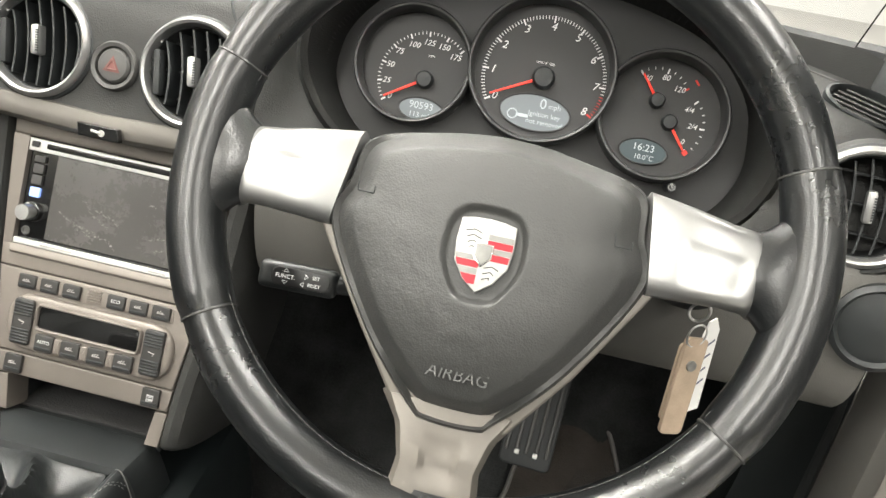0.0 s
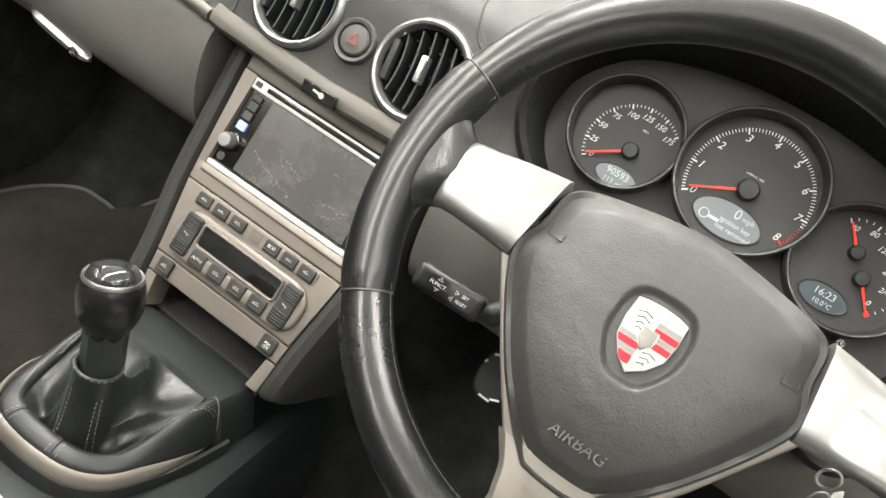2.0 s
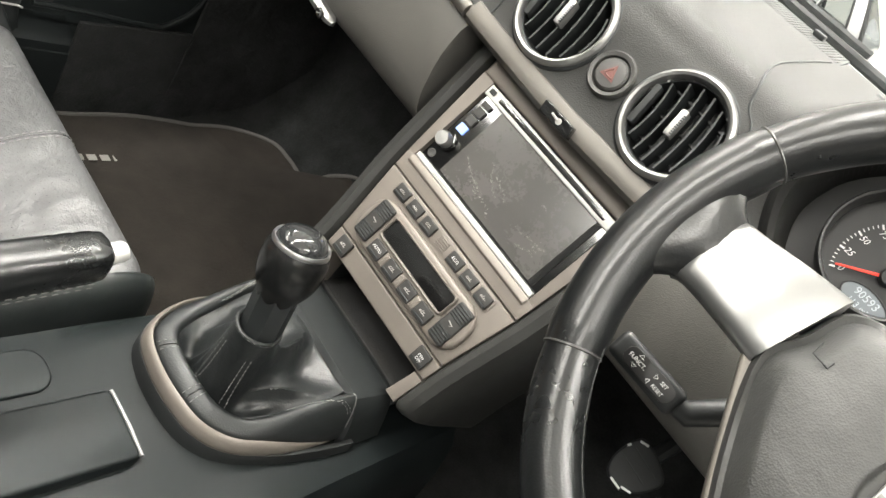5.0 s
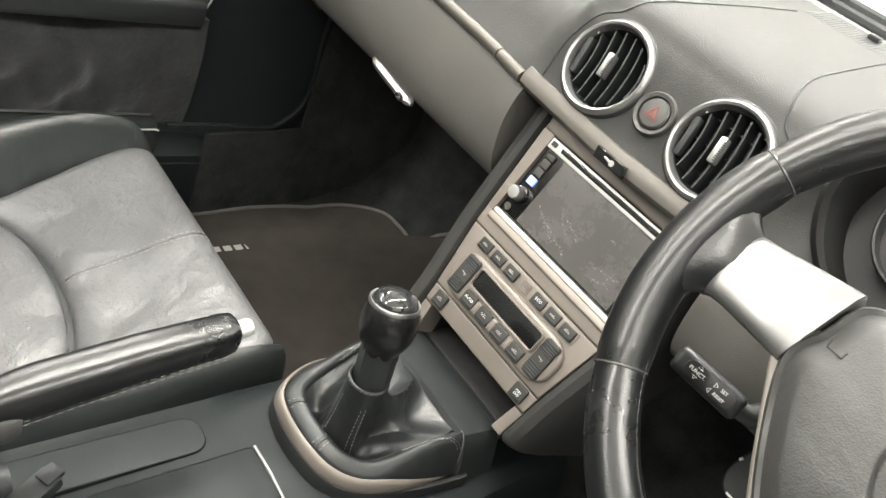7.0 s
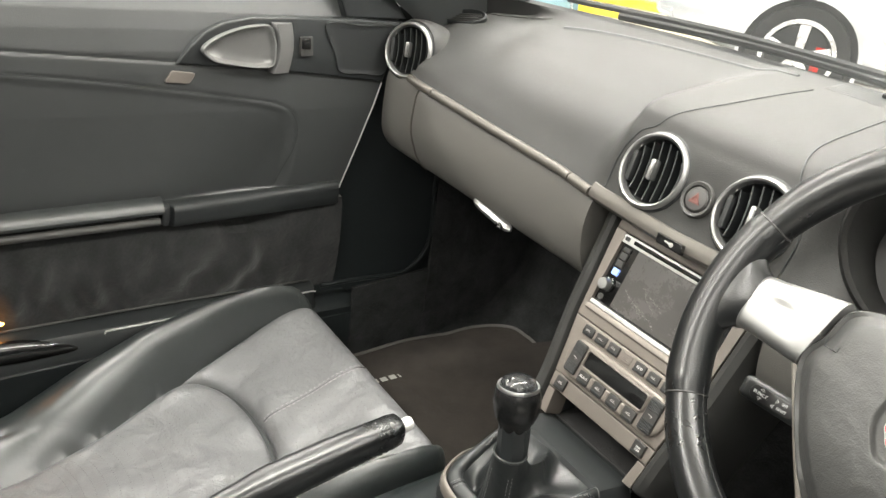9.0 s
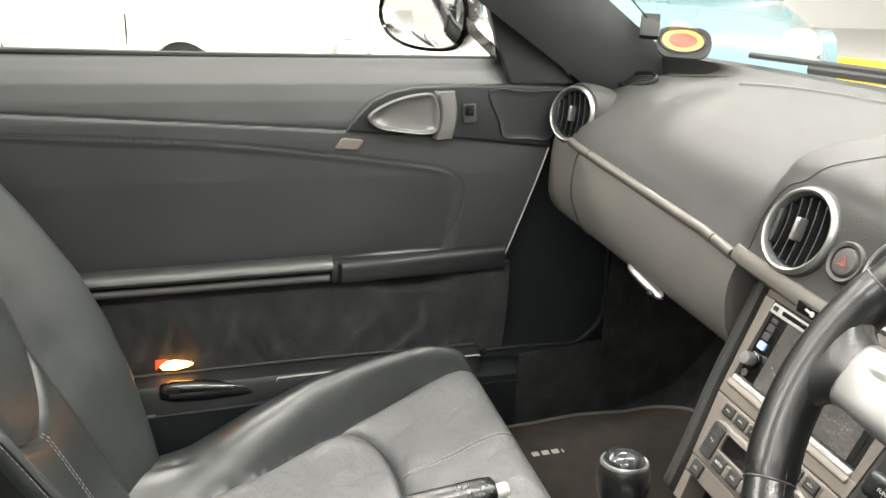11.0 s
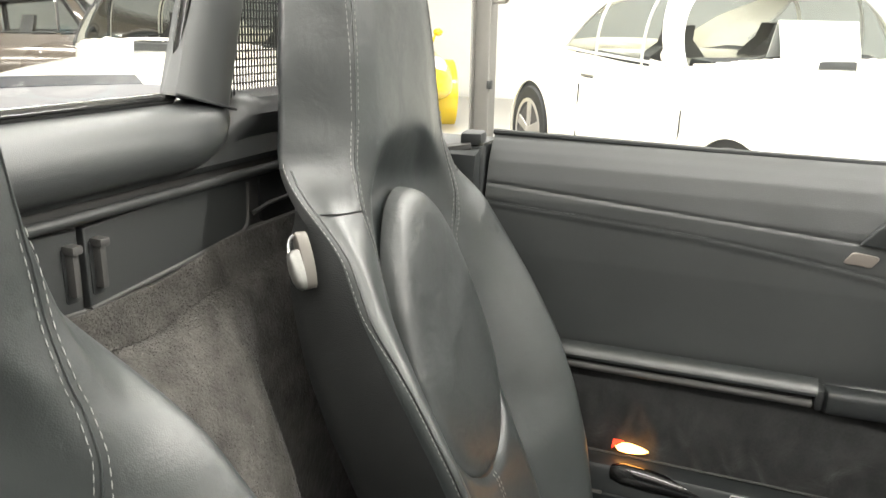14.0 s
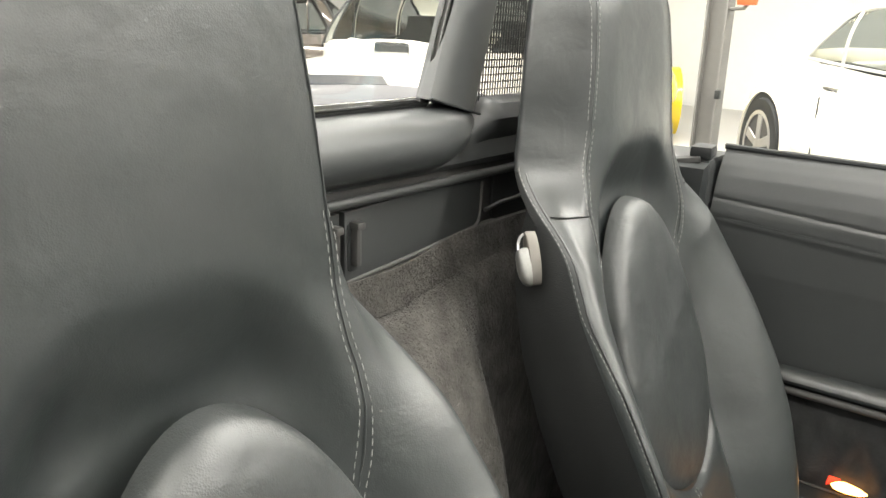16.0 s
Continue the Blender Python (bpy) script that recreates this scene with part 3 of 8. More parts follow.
# hazard switch
hz = frame_of((0.001, 0.6190, 0.8005), VENT)
hazard = thing("hazard_switch", "round black hazard switch with red triangle", "switch", hz.translation)
part("surround", lathe([(0.020, -0.01), (0.020, 0.001), (0.0185, 0.003), (0.0155, 0.002), (0.0145, -0.002), (0.0145, -0.01)], hz, 40), PLASTIC_GREY, hazard)
part("cap", lathe([(0.0138, -0.01), (0.0138, 0.001), (0.012, 0.003), (0.0, 0.0042)], hz, 40), PLASTIC_GREY, hazard)
bm = bmesh.new()
tri = [V((0, 0.0075, 0)), V((-0.0072, -0.0052, 0)), V((0.0072, -0.0052, 0))]
prism([(p.x, p.y) for p in tri], 0.0008, hz @ pose(0, 0, 0.0042), bm=bm)
part("triangle", bm, surface("faded_red_print", (0.12, 0.036, 0.030), 0.5), hazard, "red triangle", smooth=False)
bm = bmesh.new()
for k in (0.62,):
    for a, b in ((0, 1), (1, 2), (2, 0)):
        tube([hz @ (tri[a] * k + V((0, 0, 0.0044))), hz @ (tri[b] * k + V((0, 0, 0.0044)))], 0.0005, 5, bm=bm)
part("triangle_line", bm, surface("pale_red_print", (0.16, 0.075, 0.062), 0.5), hazard)

# ---- centre stack ----
ST = frame_of((0.0, 0.613, 0.675), 21.5)
stack = thing("centre_stack", "grey-beige satin centre console panel with side rails", "console", (0, 0.6, 0.5))


def half_width(ly):
    return float(np.interp(ly, [-0.2, -0.143, -0.068, 0.067], [0.079, 0.0835, 0.0945, 0.104]))


def plate(y0, y1, depth, z, bm=None, bevel=0.002):
    pts = [(-half_width(y0), y0), (half_width(y0), y0), (half_width(y1), y1), (-half_width(y1), y1)]
    return prism(pts, depth, ST @ pose(0, 0, z), bevel, bm=bm)


# frame round the radio, in four bars so that the radio sits in a real opening
bm = plate(0.0475, 0.067, 0.03, 0.0, bevel=0.003)
plate(-0.068, -0.0485, 0.03, 0.0, bm=bm, bevel=0.0015)
for sx in (-1, 1):
    pts = [(sx * 0.087, -0.049), (sx * half_width(-0.049), -0.049), (sx * half_width(0.048), 0.048), (sx * 0.087, 0.048)]
    prism(pts if sx > 0 else pts[::-1], 0.03, ST, 0.0008, bm=bm)
part("radio_frame", bm, TRIM, stack, "grey-beige satin frame")
part("frame_lip", loft([[ST @ V((x, y, z)) for y, z in ((-0.0480, -0.004), (-0.0480, 0.0006), (-0.0525, 0.0030), (-0.0545, 0.0028), (-0.0575, -0.001))] for x in np.linspace(-0.0868, 0.0868, 9)], closed=False, cap=False), TRIM, stack, "sloping lip under the radio")
part("climate_plate", plate(-0.1430, -0.0690, 0.03, 0.0), TRIM, stack, "grey-beige satin plate")
part("switch_strip", plate(-0.1640, -0.1440, 0.03, -0.001), TRIM, stack, "grey-beige satin strip")
for sx in (-1, 1):
    pts = [(sx * 0.0705, -0.1655), (sx * half_width(-0.165), -0.1655), (sx * half_width(-0.20), -0.197), (sx * 0.066, -0.197)]
    part("cubby_edge", prism(pts if sx > 0 else pts[::-1], 0.03, ST @ pose(0, 0, -0.002), 0.001), TRIM, stack)
    rows = []
    for ly in list(np.linspace(0.074, -0.190, 15)) + [-0.1945, -0.1980, -0.1998]:
        w = half_width(ly)
        sink = 0.014 * smooth01(-0.190, -0.1998, ly) ** 2
        c = [(w + 0.001, -0.05), (w + 0.001, -0.002), (w + 0.004, 0.004), (w + 0.010, 0.006), (w + 0.018, 0.003), (w + 0.025, -0.010), (w + 0.029, -0.04), (w + 0.032, -0.14)]
        rows.append([ST @ V((sx * (a - 0.5 * sink * (a > w + 0.005)), ly, b - sink)) for a, b in c] + [ST @ V((sx * (w + 0.001), ly, -0.14))])
    part("side_rail", loft(rows), DASH, stack, "dark padded rail")
# open tray under the switches
bm = box((0.15, 0.10, 0.004), pose(0, 0.604, 0.474, -4))
box((0.004, 0.09, 0.07), pose(-0.073, 0.622, 0.495), bm=bm)
box((0.004, 0.09, 0.07), pose(0.073, 0.622, 0.495), bm=bm)
box((0.15, 0.004, 0.08), pose(0, 0.655, 0.50), bm=bm)
part("tray", bm, PLASTIC, stack, "black open tray")
part("tray_mat", box((0.138, 0.075, 0.003), pose(0, 0.602, 0.478, -4), 0.001), surface("ribbed_rubber", (0.03, 0.03, 0.03), 0.7, grain=0.6, grain_scale=500), stack)


def key_button(x, y, w, h, z, parent, symbol=None, words=""):
    b = part("button", prism(rounded(w, h, 0.0015, 3, x, y), 0.006, ST @ pose(0, 0, z), 0.001), BUTTON, parent, "dark button with white symbol")
    part("button_lip", box((w * 0.86, 0.0022, 0.0012), ST @ pose(x, y - h * 0.28, z + 0.0006), 0.0005, 1), PLASTIC, b)
    if words:
        for n_, word in enumerate(words.split()):
            lettering(word, 0.0042 if len(words) < 5 else 0.0038, ST @ pose(x, y + h * 0.08 - 0.0036 * n_, z + 0.0003), WHITE_INK, b, "key_word")
        return b
    bm = bmesh.new()
    k = random.Random(symbol or 1)
    for j in range(3):
        tube([ST @ V((x - w * 0.2 + w * 0.12 * j, y + h * 0.08, z + 0.0003)), ST @ V((x - w * 0.12 + w * 0.12 * j, y + h * (0.1 + 0.12 * k.random()), z + 0.0003))], 0.00045, 5, bm=bm)
    tube([ST @ V((x - w * 0.22, y + h * 0.02, z + 0.0003)), ST @ V((x + w * 0.2, y + h * 0.02, z + 0.0003))], 0.0004, 5, bm=bm)
    part("symbol", bm, GREY_INK, b)
    return b


climate = thing("climate_panel", "grey-beige heater control pod with black display and buttons", "control panel", (0, 0.575, 0.57))
part("pod", prism(rounded(0.156, 0.050, 0.021, 8, 0.001, -0.1135), 0.010, ST @ pose(0, 0, 0.0055), 0.0045, 4), TRIM, climate, "raised rounded pod")
for i, x in enumerate((-0.0645, -0.0435, -0.0225, 0.0195, 0.0405, 0.0615)):
    key_button(x, -0.0785, 0.0165, 0.0125, 0.0035, climate, i + 3, "ECO" if i == 3 else "")
for x in (-0.0540, -0.0330, 0.0300, 0.0510):
    part("key_divider", prism(rounded(0.0040, 0.0110, 0.0012, 3, x, -0.0785), 0.003, ST @ pose(0, 0, 0.0022), 0.0008), TRIM, climate)
bm = bmesh.new()
for i in range(5):
    box((0.0125, 0.0011, 0.0022), ST @ pose(-0.0015, -0.0735 - 0.0023 * i, 0.0012), 0.0003, 1, bm=bm)
part("sensor_grille", bm, TRIM, climate)
part("button_tray", prism(rounded(0.148, 0.0145, 0.003, 4, -0.0015, -0.0785), 0.002, ST @ pose(0, 0, 0.0007), 0.0004), TRIM, climate)
part("display", prism(rounded(0.094, 0.0195, 0.003, 3, 0.001, -0.1060), 0.002, ST @ pose(0, 0, 0.0060), 0.0003), GLOSS, climate, "black unlit display")
bezel = [[ST @ V((x, y, z)) for x, y in rounded(0.094 + g, 0.0195 + g, 0.003 + g / 2, 5, 0.001, -0.1060)] for g, z in ((0.006, 0.0050), (0.0045, 0.0078), (0.0025, 0.0088), (0.0008, 0.0084), (0.0, 0.0072), (0.0, 0.0055))]
part("display_bezel", loft(bezel, cap=False), TRIM, climate, "rounded bezel")
for i, x in enumerate((-0.036, -0.0115, 0.0135, 0.038)):
    key_button(x, -0.1278, 0.0175, 0.0150, 0.0088, climate, i + 11, "AUTO" if i == 0 else "")
for x in (-0.0238, 0.0010, 0.0258):
    part("key_divider", prism(rounded(0.0072, 0.0135, 0.0015, 3, x, -0.1280), 0.005, ST @ pose(0, 0, 0.0082), 0.0018), TRIM, climate)
for x in (-0.0600, 0.0620):
    k = part("rocker", prism(rounded(0.0185, 0.0410, 0.003, 4, x, -0.1132), 0.006, ST @ pose(0, 0, 0.0080), 0.0015), BUTTON, climate, "ridged rocker switch")
    bm = bmesh.new()
    for j in list(range(5)) + list(range(9, 14)):
        box((0.0175, 0.0016, 0.0018), ST @ pose(x, -0.1310 + 0.0027 * j, 0.0082), 0.0006, 1, bm=bm)
    part("rocker_rib", bm, PLASTIC, k)
    bm = tube([ST @ V((x - 0.003, -0.112, 0.0082)), ST @ V((x + 0.003, -0.1132, 0.0082)), ST @ V((x + 0.001, -0.115, 0.0082))], 0.0005, 5)
    part("symbol", bm, GREY_INK, k)
key_button(-0.0655, -0.1535, 0.0165, 0.0165, 0.0022, climate, 21)
key_button(0.0655, -0.1535, 0.0165, 0.0165, 0.0022, climate, 22, "PSM OFF")

# ---- radio ----
radio = thing("car_radio", "double-height car radio with dusty grey touch screen", "radio", (0, 0.613, 0.675))
part("chassis", prism([(-0.086, -0.0475), (0.086, -0.0475), (0.086, 0.0465), (-0.086, 0.0465)], 0.03, ST @ pose(0, 0, -0.004), 0.001), GLOSS, radio, "gloss black body")
part("screen", prism(rounded(0.139, 0.0765, 0.001, 3, 0.0095, -0.0015), 0.002, ST @ pose(0, 0, -0.0028), 0.0004), SCREEN, radio, "switched-off dusty touch screen")
top = prism([(-0.086, 0.0355), (0.086, 0.0355), (0.086, 0.0465), (-0.086, 0.0465)], 0.004, ST @ pose(0, 0, 0.001), 0.001)
bar = part("top_bar", top, SILVER_PALE, radio, "silver bar with disc slot")
part("disc_slot", prism(rounded(0.146, 0.0048, 0.0012, 3, 0.004, 0.0415), 0.0012, ST @ pose(0, 0, 0.0017), 0.0002), GLOSS, bar)
part("eject_button", prism(rounded(0.007, 0.005, 0.001, 3, -0.0795, 0.0415), 0.001, ST @ pose(0, 0, 0.0022), 0.0003), PLASTIC, bar)
low = prism([(-0.086, -0.0475), (0.086, -0.0475), (0.086, -0.0425), (-0.086, -0.0425)], 0.004, ST @ pose(0, 0, 0.001), 0.001)
bar = part("bottom_bar", low, SILVER_PALE, radio, "silver bar")
bm = box((0.030, 0.0012, 0.0004), ST @ pose(-0.045, -0.045, 0.0012), bm=None)
box((0.016, 0.0012, 0.0004), ST @ pose(0.05, -0.045, 0.0012), bm=bm)
part("small_print", bm, GREY_INK, bar, kind="stuff")
for i, (y, h) in enumerate(((0.029, 0.0055), (0.0205, 0.0085), (0.0105, 0.0085))):
    part("side_button", prism(rounded(0.010, h, 0.0008, 2, -0.0755, y), 0.003, ST @ pose(0, 0, -0.0015), 0.0006), PLASTIC_GREY, radio)
part("lit_button", prism(rounded(0.0095, 0.0085, 0.0008, 2, -0.0755, -0.0005), 0.003, ST @ pose(0, 0, -0.0015), 0.0005), LCD_BLUE, radio, "blue lit button")
knob_m = ST @ pose(-0.0765, -0.0185, -0.004)
part("knob_collar", lathe([(0.0092, 0), (0.0092, 0.0025), (0.0080, 0.0030)], knob_m, 40), GLOSS, radio)
part("volume_knob", lathe([(0.0072, 0.002), (0.0072, 0.0125), (0.0064, 0.0138), (0.0, 0.0140)], knob_m, 40), SILVER, radio, "silver knob")
part("screen_edge", box((0.0058, 0.0765, 0.0004), ST @ pose(0.0760, -0.0015, -0.0026)), GLOSS, radio, "black screen margin")
part("audio_socket", lathe([(0.0042, 0), (0.0042, 0.0006), (0.003, 0.001), (0.0022, 0.0006), (0.002, -0.002)], ST @ pose(-0.0785, -0.0355, -0.0035), 24), PLASTIC_GREY, radio)
rnd = random.Random(5)
bm = bmesh.new()
for x, y, heading, count in ((-0.050, -0.012, -30, 26), (-0.030, 0.002, -42, 22), (-0.018, -0.004, -10, 18), (-0.030, -0.022, -25, 26), (0.030, -0.020, 15, 22), (0.040, -0.030, 30, 18), (0.030, 0.010, 0, 4), (0.055, -0.010, -60, 12)):
    turn = radians(heading)
    for k in range(count):
        turn += rnd.gauss(0, 0.5)
        turn += (radians(heading) - turn) * 0.3
        x, y = x + 0.0016 * math.cos(turn), y + 0.0016 * math.sin(turn)
        for j in range(2):
            px, py = x + rnd.gauss(0, 0.0007), y + rnd.gauss(0, 0.0007)
            if -0.058 < px < 0.072 and -0.038 < py < 0.033:
                r = abs(rnd.gauss(0, 0.00022)) + 0.00010
                prism(ellipse(r * rnd.uniform(0.8, 2.2), r, 7, px, py), 0.00006, ST @ pose(0, 0, -0.00274), bm=bm)
part("dust", bm, DUST, radio, "pale smears", kind="stuff")

# ---- instrument cluster ----
cluster = thing("instrument_cluster", "three round black dials under a hooded cowl", "instrument cluster", (0.337, 0.70, 0.80))


def arch_row(grow, z, drop=0.0):
    """One row of the hood: it stands out less towards its lower ends."""
    out = []
    for p in arc:
        k = float(np.interp(p.y, [-0.105, -0.05, 0.02], [0.50, 0.62, 1.0]))
        out.append(GA @ V((p.x * grow, p.y * grow - drop * smooth01(-0.02, 0.02, p.y), z * k if z > 0 else z * (1 if p.y > 0 else 0.6))))
    return out


rows = [arch_row(0.93, -0.012), arch_row(0.945, 0.02), arch_row(0.965, 0.050), arch_row(0.985, 0.062), arch_row(1.015, 0.064), arch_row(1.04, 0.056), arch_row(1.06, 0.03), arch_row(1.075, -0.02, 0.004), arch_row(1.08, -0.09, 0.02), arch_row(1.0, -0.14, 0.05)]
bm = loft(rows, closed=False, cap=False)
bmesh.ops.solidify(bm, geom=bm.faces[:], thickness=0.004)
part("hood", bm, DASH, cluster, "grained vinyl hood")
back = [(p.x * 0.95, p.y * 0.95) for p in arc]
part("back_panel", prism(back, 0.006, GA @ pose(0, 0, -0.006)), PLATE_BLACK, cluster, "matt black panel")
# fine-meshed strip inside the hood
bm = bmesh.new()
for i in range(70):
    a = 0.35 + i * 0.0072
    for j in range(6):
        p = arc[int(a * 59)]
        q = arc[min(59, int(a * 59) + 1)]
        f = a * 59 - int(a * 59)
        x, y = p.x + (q.x - p.x) * f, p.y + (q.y - p.y) * f
        lathe([(0.0, 0), (0.0006, 0), (0.0, 0.0004)], GA @ pose(x * 0.945, y * 0.938 - 0.002, 0.004 + j * 0.0032, -90), 5, bm=bm)
part("hood_mesh", bm, PLASTIC_GREY, cluster, kind="stuff")


def polar(c, r, deg):
    """A point on a dial: degrees clockwise from its top."""
    return c[0] + r * math.sin(radians(deg)), c[1] + r * math.cos(radians(deg))


def dial(c, r, z, clear=None):
    """A dial face with its ring, which stops where it meets the bigger dial."""
    d = part("dial", lathe([(r - 0.003, -0.004), (r - 0.003, 0.0), (0, 0.0)], GA @ pose(c[0], c[1], z), 64), PLATE_BLACK, cluster, "black dial face")
    profile = [(r - 0.0035, 0.0), (r - 0.003, 0.012), (r - 0.0015, 0.016), (r, 0.0165), (r + 0.0012, 0.015), (r + 0.0015, 0.0), (r + 0.001, -0.01)]
    spans = [radians(2.5 * k) for k in range(145)]
    if clear:
        open_ = [math.hypot(c[0] + r * math.cos(a) - clear[0], c[1] + r * math.sin(a) - clear[1]) > clear[2] for a in spans]
        first = next(k for k in range(144) if open_[k] and not open_[k - 1])
        spans = [spans[(first + k) % 144] for k in range(144) if open_[(first + k) % 144]]
    m = GA @ pose(c[0], c[1], z)
    bm = loft([[m @ V((p * math.cos(a), p * math.sin(a), h)) for p, h in profile] for a in spans], closed=False, cap=False)
    part("dial_ring", bm, GAUGE_RING, d, "dark grey ring")
    return d


def ticks(d, pivot, r, a0, a1, n, z, long_every, size=0.0045, red_from=99):
    white, red = bmesh.new(), bmesh.new()
    for i in range(n + 1):
        a = a0 + (a1 - a0) * i / n
        big = i % long_every == 0
        l = size if big else size * 0.55
        x, y = polar(pivot, r - l / 2, a)
        box((0.0013 if big else 0.0006, l, 0.0003), GA @ pose(x, y, z, 0, 0, -a), bm=red if i >= red_from else white)
    part("tick_mark", white, WHITE_INK, d, smooth=False, kind="stuff")
    if len(red.verts):
        part("red_mark", red, RED_INK, d, smooth=False, kind="stuff")
    else:
        red.free()


def needle(d, pivot, deg, length, z, hub=0.0072):
    bm = bmesh.new()
    m = GA @ pose(pivot[0], pivot[1], z, 0, 0, -deg)
    prism([(-0.0013, 0.0), (0.0013, 0.0), (0.0007, length), (-0.0007, length)], 0.0012, m @ pose(0, 0, 0.004), 0.0003, bm=bm)
    part("needle", bm, NEEDLE, d, "red needle")
    part("needle_hub", lathe([(hub, 0.0), (hub, 0.005), (hub * 0.8, 0.0075), (0, 0.008)], m, 32), PLASTIC, d)


def lcd(d, c, w, h, z):
    pts = [(x, y) for x, y in ellipse(w, h, 36, c[0], c[1])]
    scr = part("display", prism(pts, 0.001, GA @ pose(0, 0, z), 0.0002), LCD_DARK if c[0] > 0.06 else LCD, d, "grey lit display")
    part("display_rim", tube([GA @ V((x, y, z)) for x, y in pts], 0.0007, 6, closed=True), GAUGE_RING, d)
    return scr


SP, TA, TF = (-0.1025, -0.0095), (-0.0005, 0.0055), (0.099, -0.011)
spp, tap = (-0.0920, -0.0195), (0.002, 0.0005)
d = dial(SP, 0.047, 0.0, (-0.0005, 0.0055, 0.0575))
a_s = lambda v: -124 + 166 * v / 175
ticks(d, spp, 0.0395, -124, 42, 35, 0.0004, 5, 0.004)
for v in (0, 25, 50, 75, 100, 125, 150, 175):
    x, y = polar(spp, 0.0305 if v > 80 else 0.032, a_s(v))
    lettering(str(v), 0.0066, GA @ pose(x, y, 0.0005), WHITE_INK, d, "numeral", 0.25)
needle(d, spp, -122, 0.036, 0.0008)
scr = lcd(d, (-0.0905, -0.0435), 0.0185, 0.0095, 0.0012)
lettering("90593", 0.0082, GA @ pose(-0.0905, -0.0405, 0.0013), LCD_TEXT, scr)
lettering("113 mls", 0.0062, GA @ pose(-0.0900, -0.0482, 0.0013), LCD_TEXT, scr)
lettering("MPH", 0.0026, GA @ pose(-0.0905, 0.0005, 0.0005), WHITE_INK, d)
part("sensor", lathe([(0.0025, 0), (0.0025, 0.001), (0, 0.0014)], GA @ pose(-0.0640, -0.0360, 0.0004), 20), GREY_INK, d)
d = dial(TA, 0.0575, 0.002)
ticks(d, tap, 0.0500, -120, 118, 80, 0.0024, 10, 0.0052, red_from=73)
for v in range(9):
    x, y = polar(tap, 0.0415, -120 + 238 * v / 8)
    lettering(str(v), 0.0088, GA @ pose(x, y, 0.0026), WHITE_INK, d, "numeral", 0.25)
lettering("1/MIN X 1000", 0.0026, GA @ pose(0.001, 0.0125, 0.0026), WHITE_INK, d)
needle(d, tap, -117, 0.0445, 0.0028, 0.009)
scr = lcd(d, (0.001, -0.0275), 0.0285, 0.0145, 0.0032)
lettering("0", 0.0115, GA @ pose(0.0065, -0.0200, 0.0034), LCD_TEXT, scr)
lettering("mph", 0.0058, GA @ pose(0.0160, -0.0208, 0.0034), LCD_TEXT, scr)
lettering("Ignition key", 0.0056, GA @ pose(0.0090, -0.0285, 0.0034), LCD_TEXT, scr)
lettering("not removed", 0.0056, GA @ pose(0.0100, -0.0347, 0.0034), LCD_TEXT, scr)
bm = tube([GA @ V((-0.0165 + 0.0038 * math.cos(t), -0.0315 + 0.0038 * math.sin(t), 0.0034)) for t in np.linspace(0, 6.28, 18)], 0.0006, 5)
box((0.010, 0.0026, 0.0004), GA @ pose(-0.0085, -0.0315, 0.0034), bm=bm)
part("key_icon", bm, LCD_TEXT, scr)
d = dial(TF, 0.0500, 0.0, (-0.0005, 0.0055, 0.0575))
tp, fp = (0.093, 0.0010), (0.106, -0.0140)
ticks(d, tp, 0.0270, -38, 58, 8, 0.0004, 4, 0.004, red_from=8)
for s, a in (("40", -33), ("80", 10), ("120", 52)):
    x, y = polar(tp, 0.0195, a)
    lettering(s, 0.0062, GA @ pose(x, y, 0.0006), WHITE_INK, d, "numeral", 0.25)
needle(d, tp, -38, 0.0235, 0.0008, 0.006)
ticks(d, fp, 0.0285, 42, 138, 8, 0.0004, 4, 0.004)
for s, a in (("4/4", 46), ("2/4", 88), ("0", 132)):
    x, y = polar(fp, 0.0185, a)
    lettering(s, 0.0058, GA @ pose(x, y, 0.0006), WHITE_INK, d, "numeral", 0.25)
needle(d, fp, 142, 0.0245, 0.0008, 0.0062)
part("red_mark", box((0.005, 0.0015, 0.0003), GA @ pose(0.121, 0.0210, 0.0006, 0, 0, -50)), RED_INK, d, smooth=False)
part("red_mark", box((0.004, 0.004, 0.0003), GA @ pose(0.1235, -0.0345, 0.0006, 0, 0, -40)), RED_INK, d, smooth=False)
scr = lcd(d, (0.0915, -0.0400), 0.0190, 0.0100, 0.0012)
lettering("16:23", 0.0080, GA @ pose(0.0915, -0.0372, 0.0014), LCD_TEXT, scr)
lettering("10.0°C", 0.0056, GA @ pose(0.0930, -0.0448, 0.0014), LCD_TEXT, scr)
part("reset_pin", lathe([(0.0035, -0.01), (0.0035, 0.008), (0.0032, 0.009), (0, 0.009)], GA @ pose(0.118, -0.0640, 0.004), 20), PLASTIC, cluster, "small black knob with a pale clock mark")
bm = bmesh.new()
for k in range(12):
    box((0.0005, 0.0008, 0.0003), GA @ pose(0.118, -0.0640, 0.0131, 0, 0, 30 * k) @ pose(0, 0.0024, 0), bm=bm)
for turn, size in ((0, 0.0017), (-110, 0.0013)):
    box((0.0005, size, 0.0003), GA @ pose(0.118, -0.0640, 0.0131, 0, 0, turn) @ pose(0, size / 2, 0), bm=bm)
part("clock_mark", bm, WHITE_INK, cluster, kind="stuff")

# ---- steering wheel ----
SW = frame_of((0.333, 0.459, 0.8125), 30)
wheel = thing("steering_wheel", "three-spoke black leather steering wheel with silver spokes", "steering wheel", (0.333, 0.50, 0.80))
RM, RR = 0.1765, 0.0165


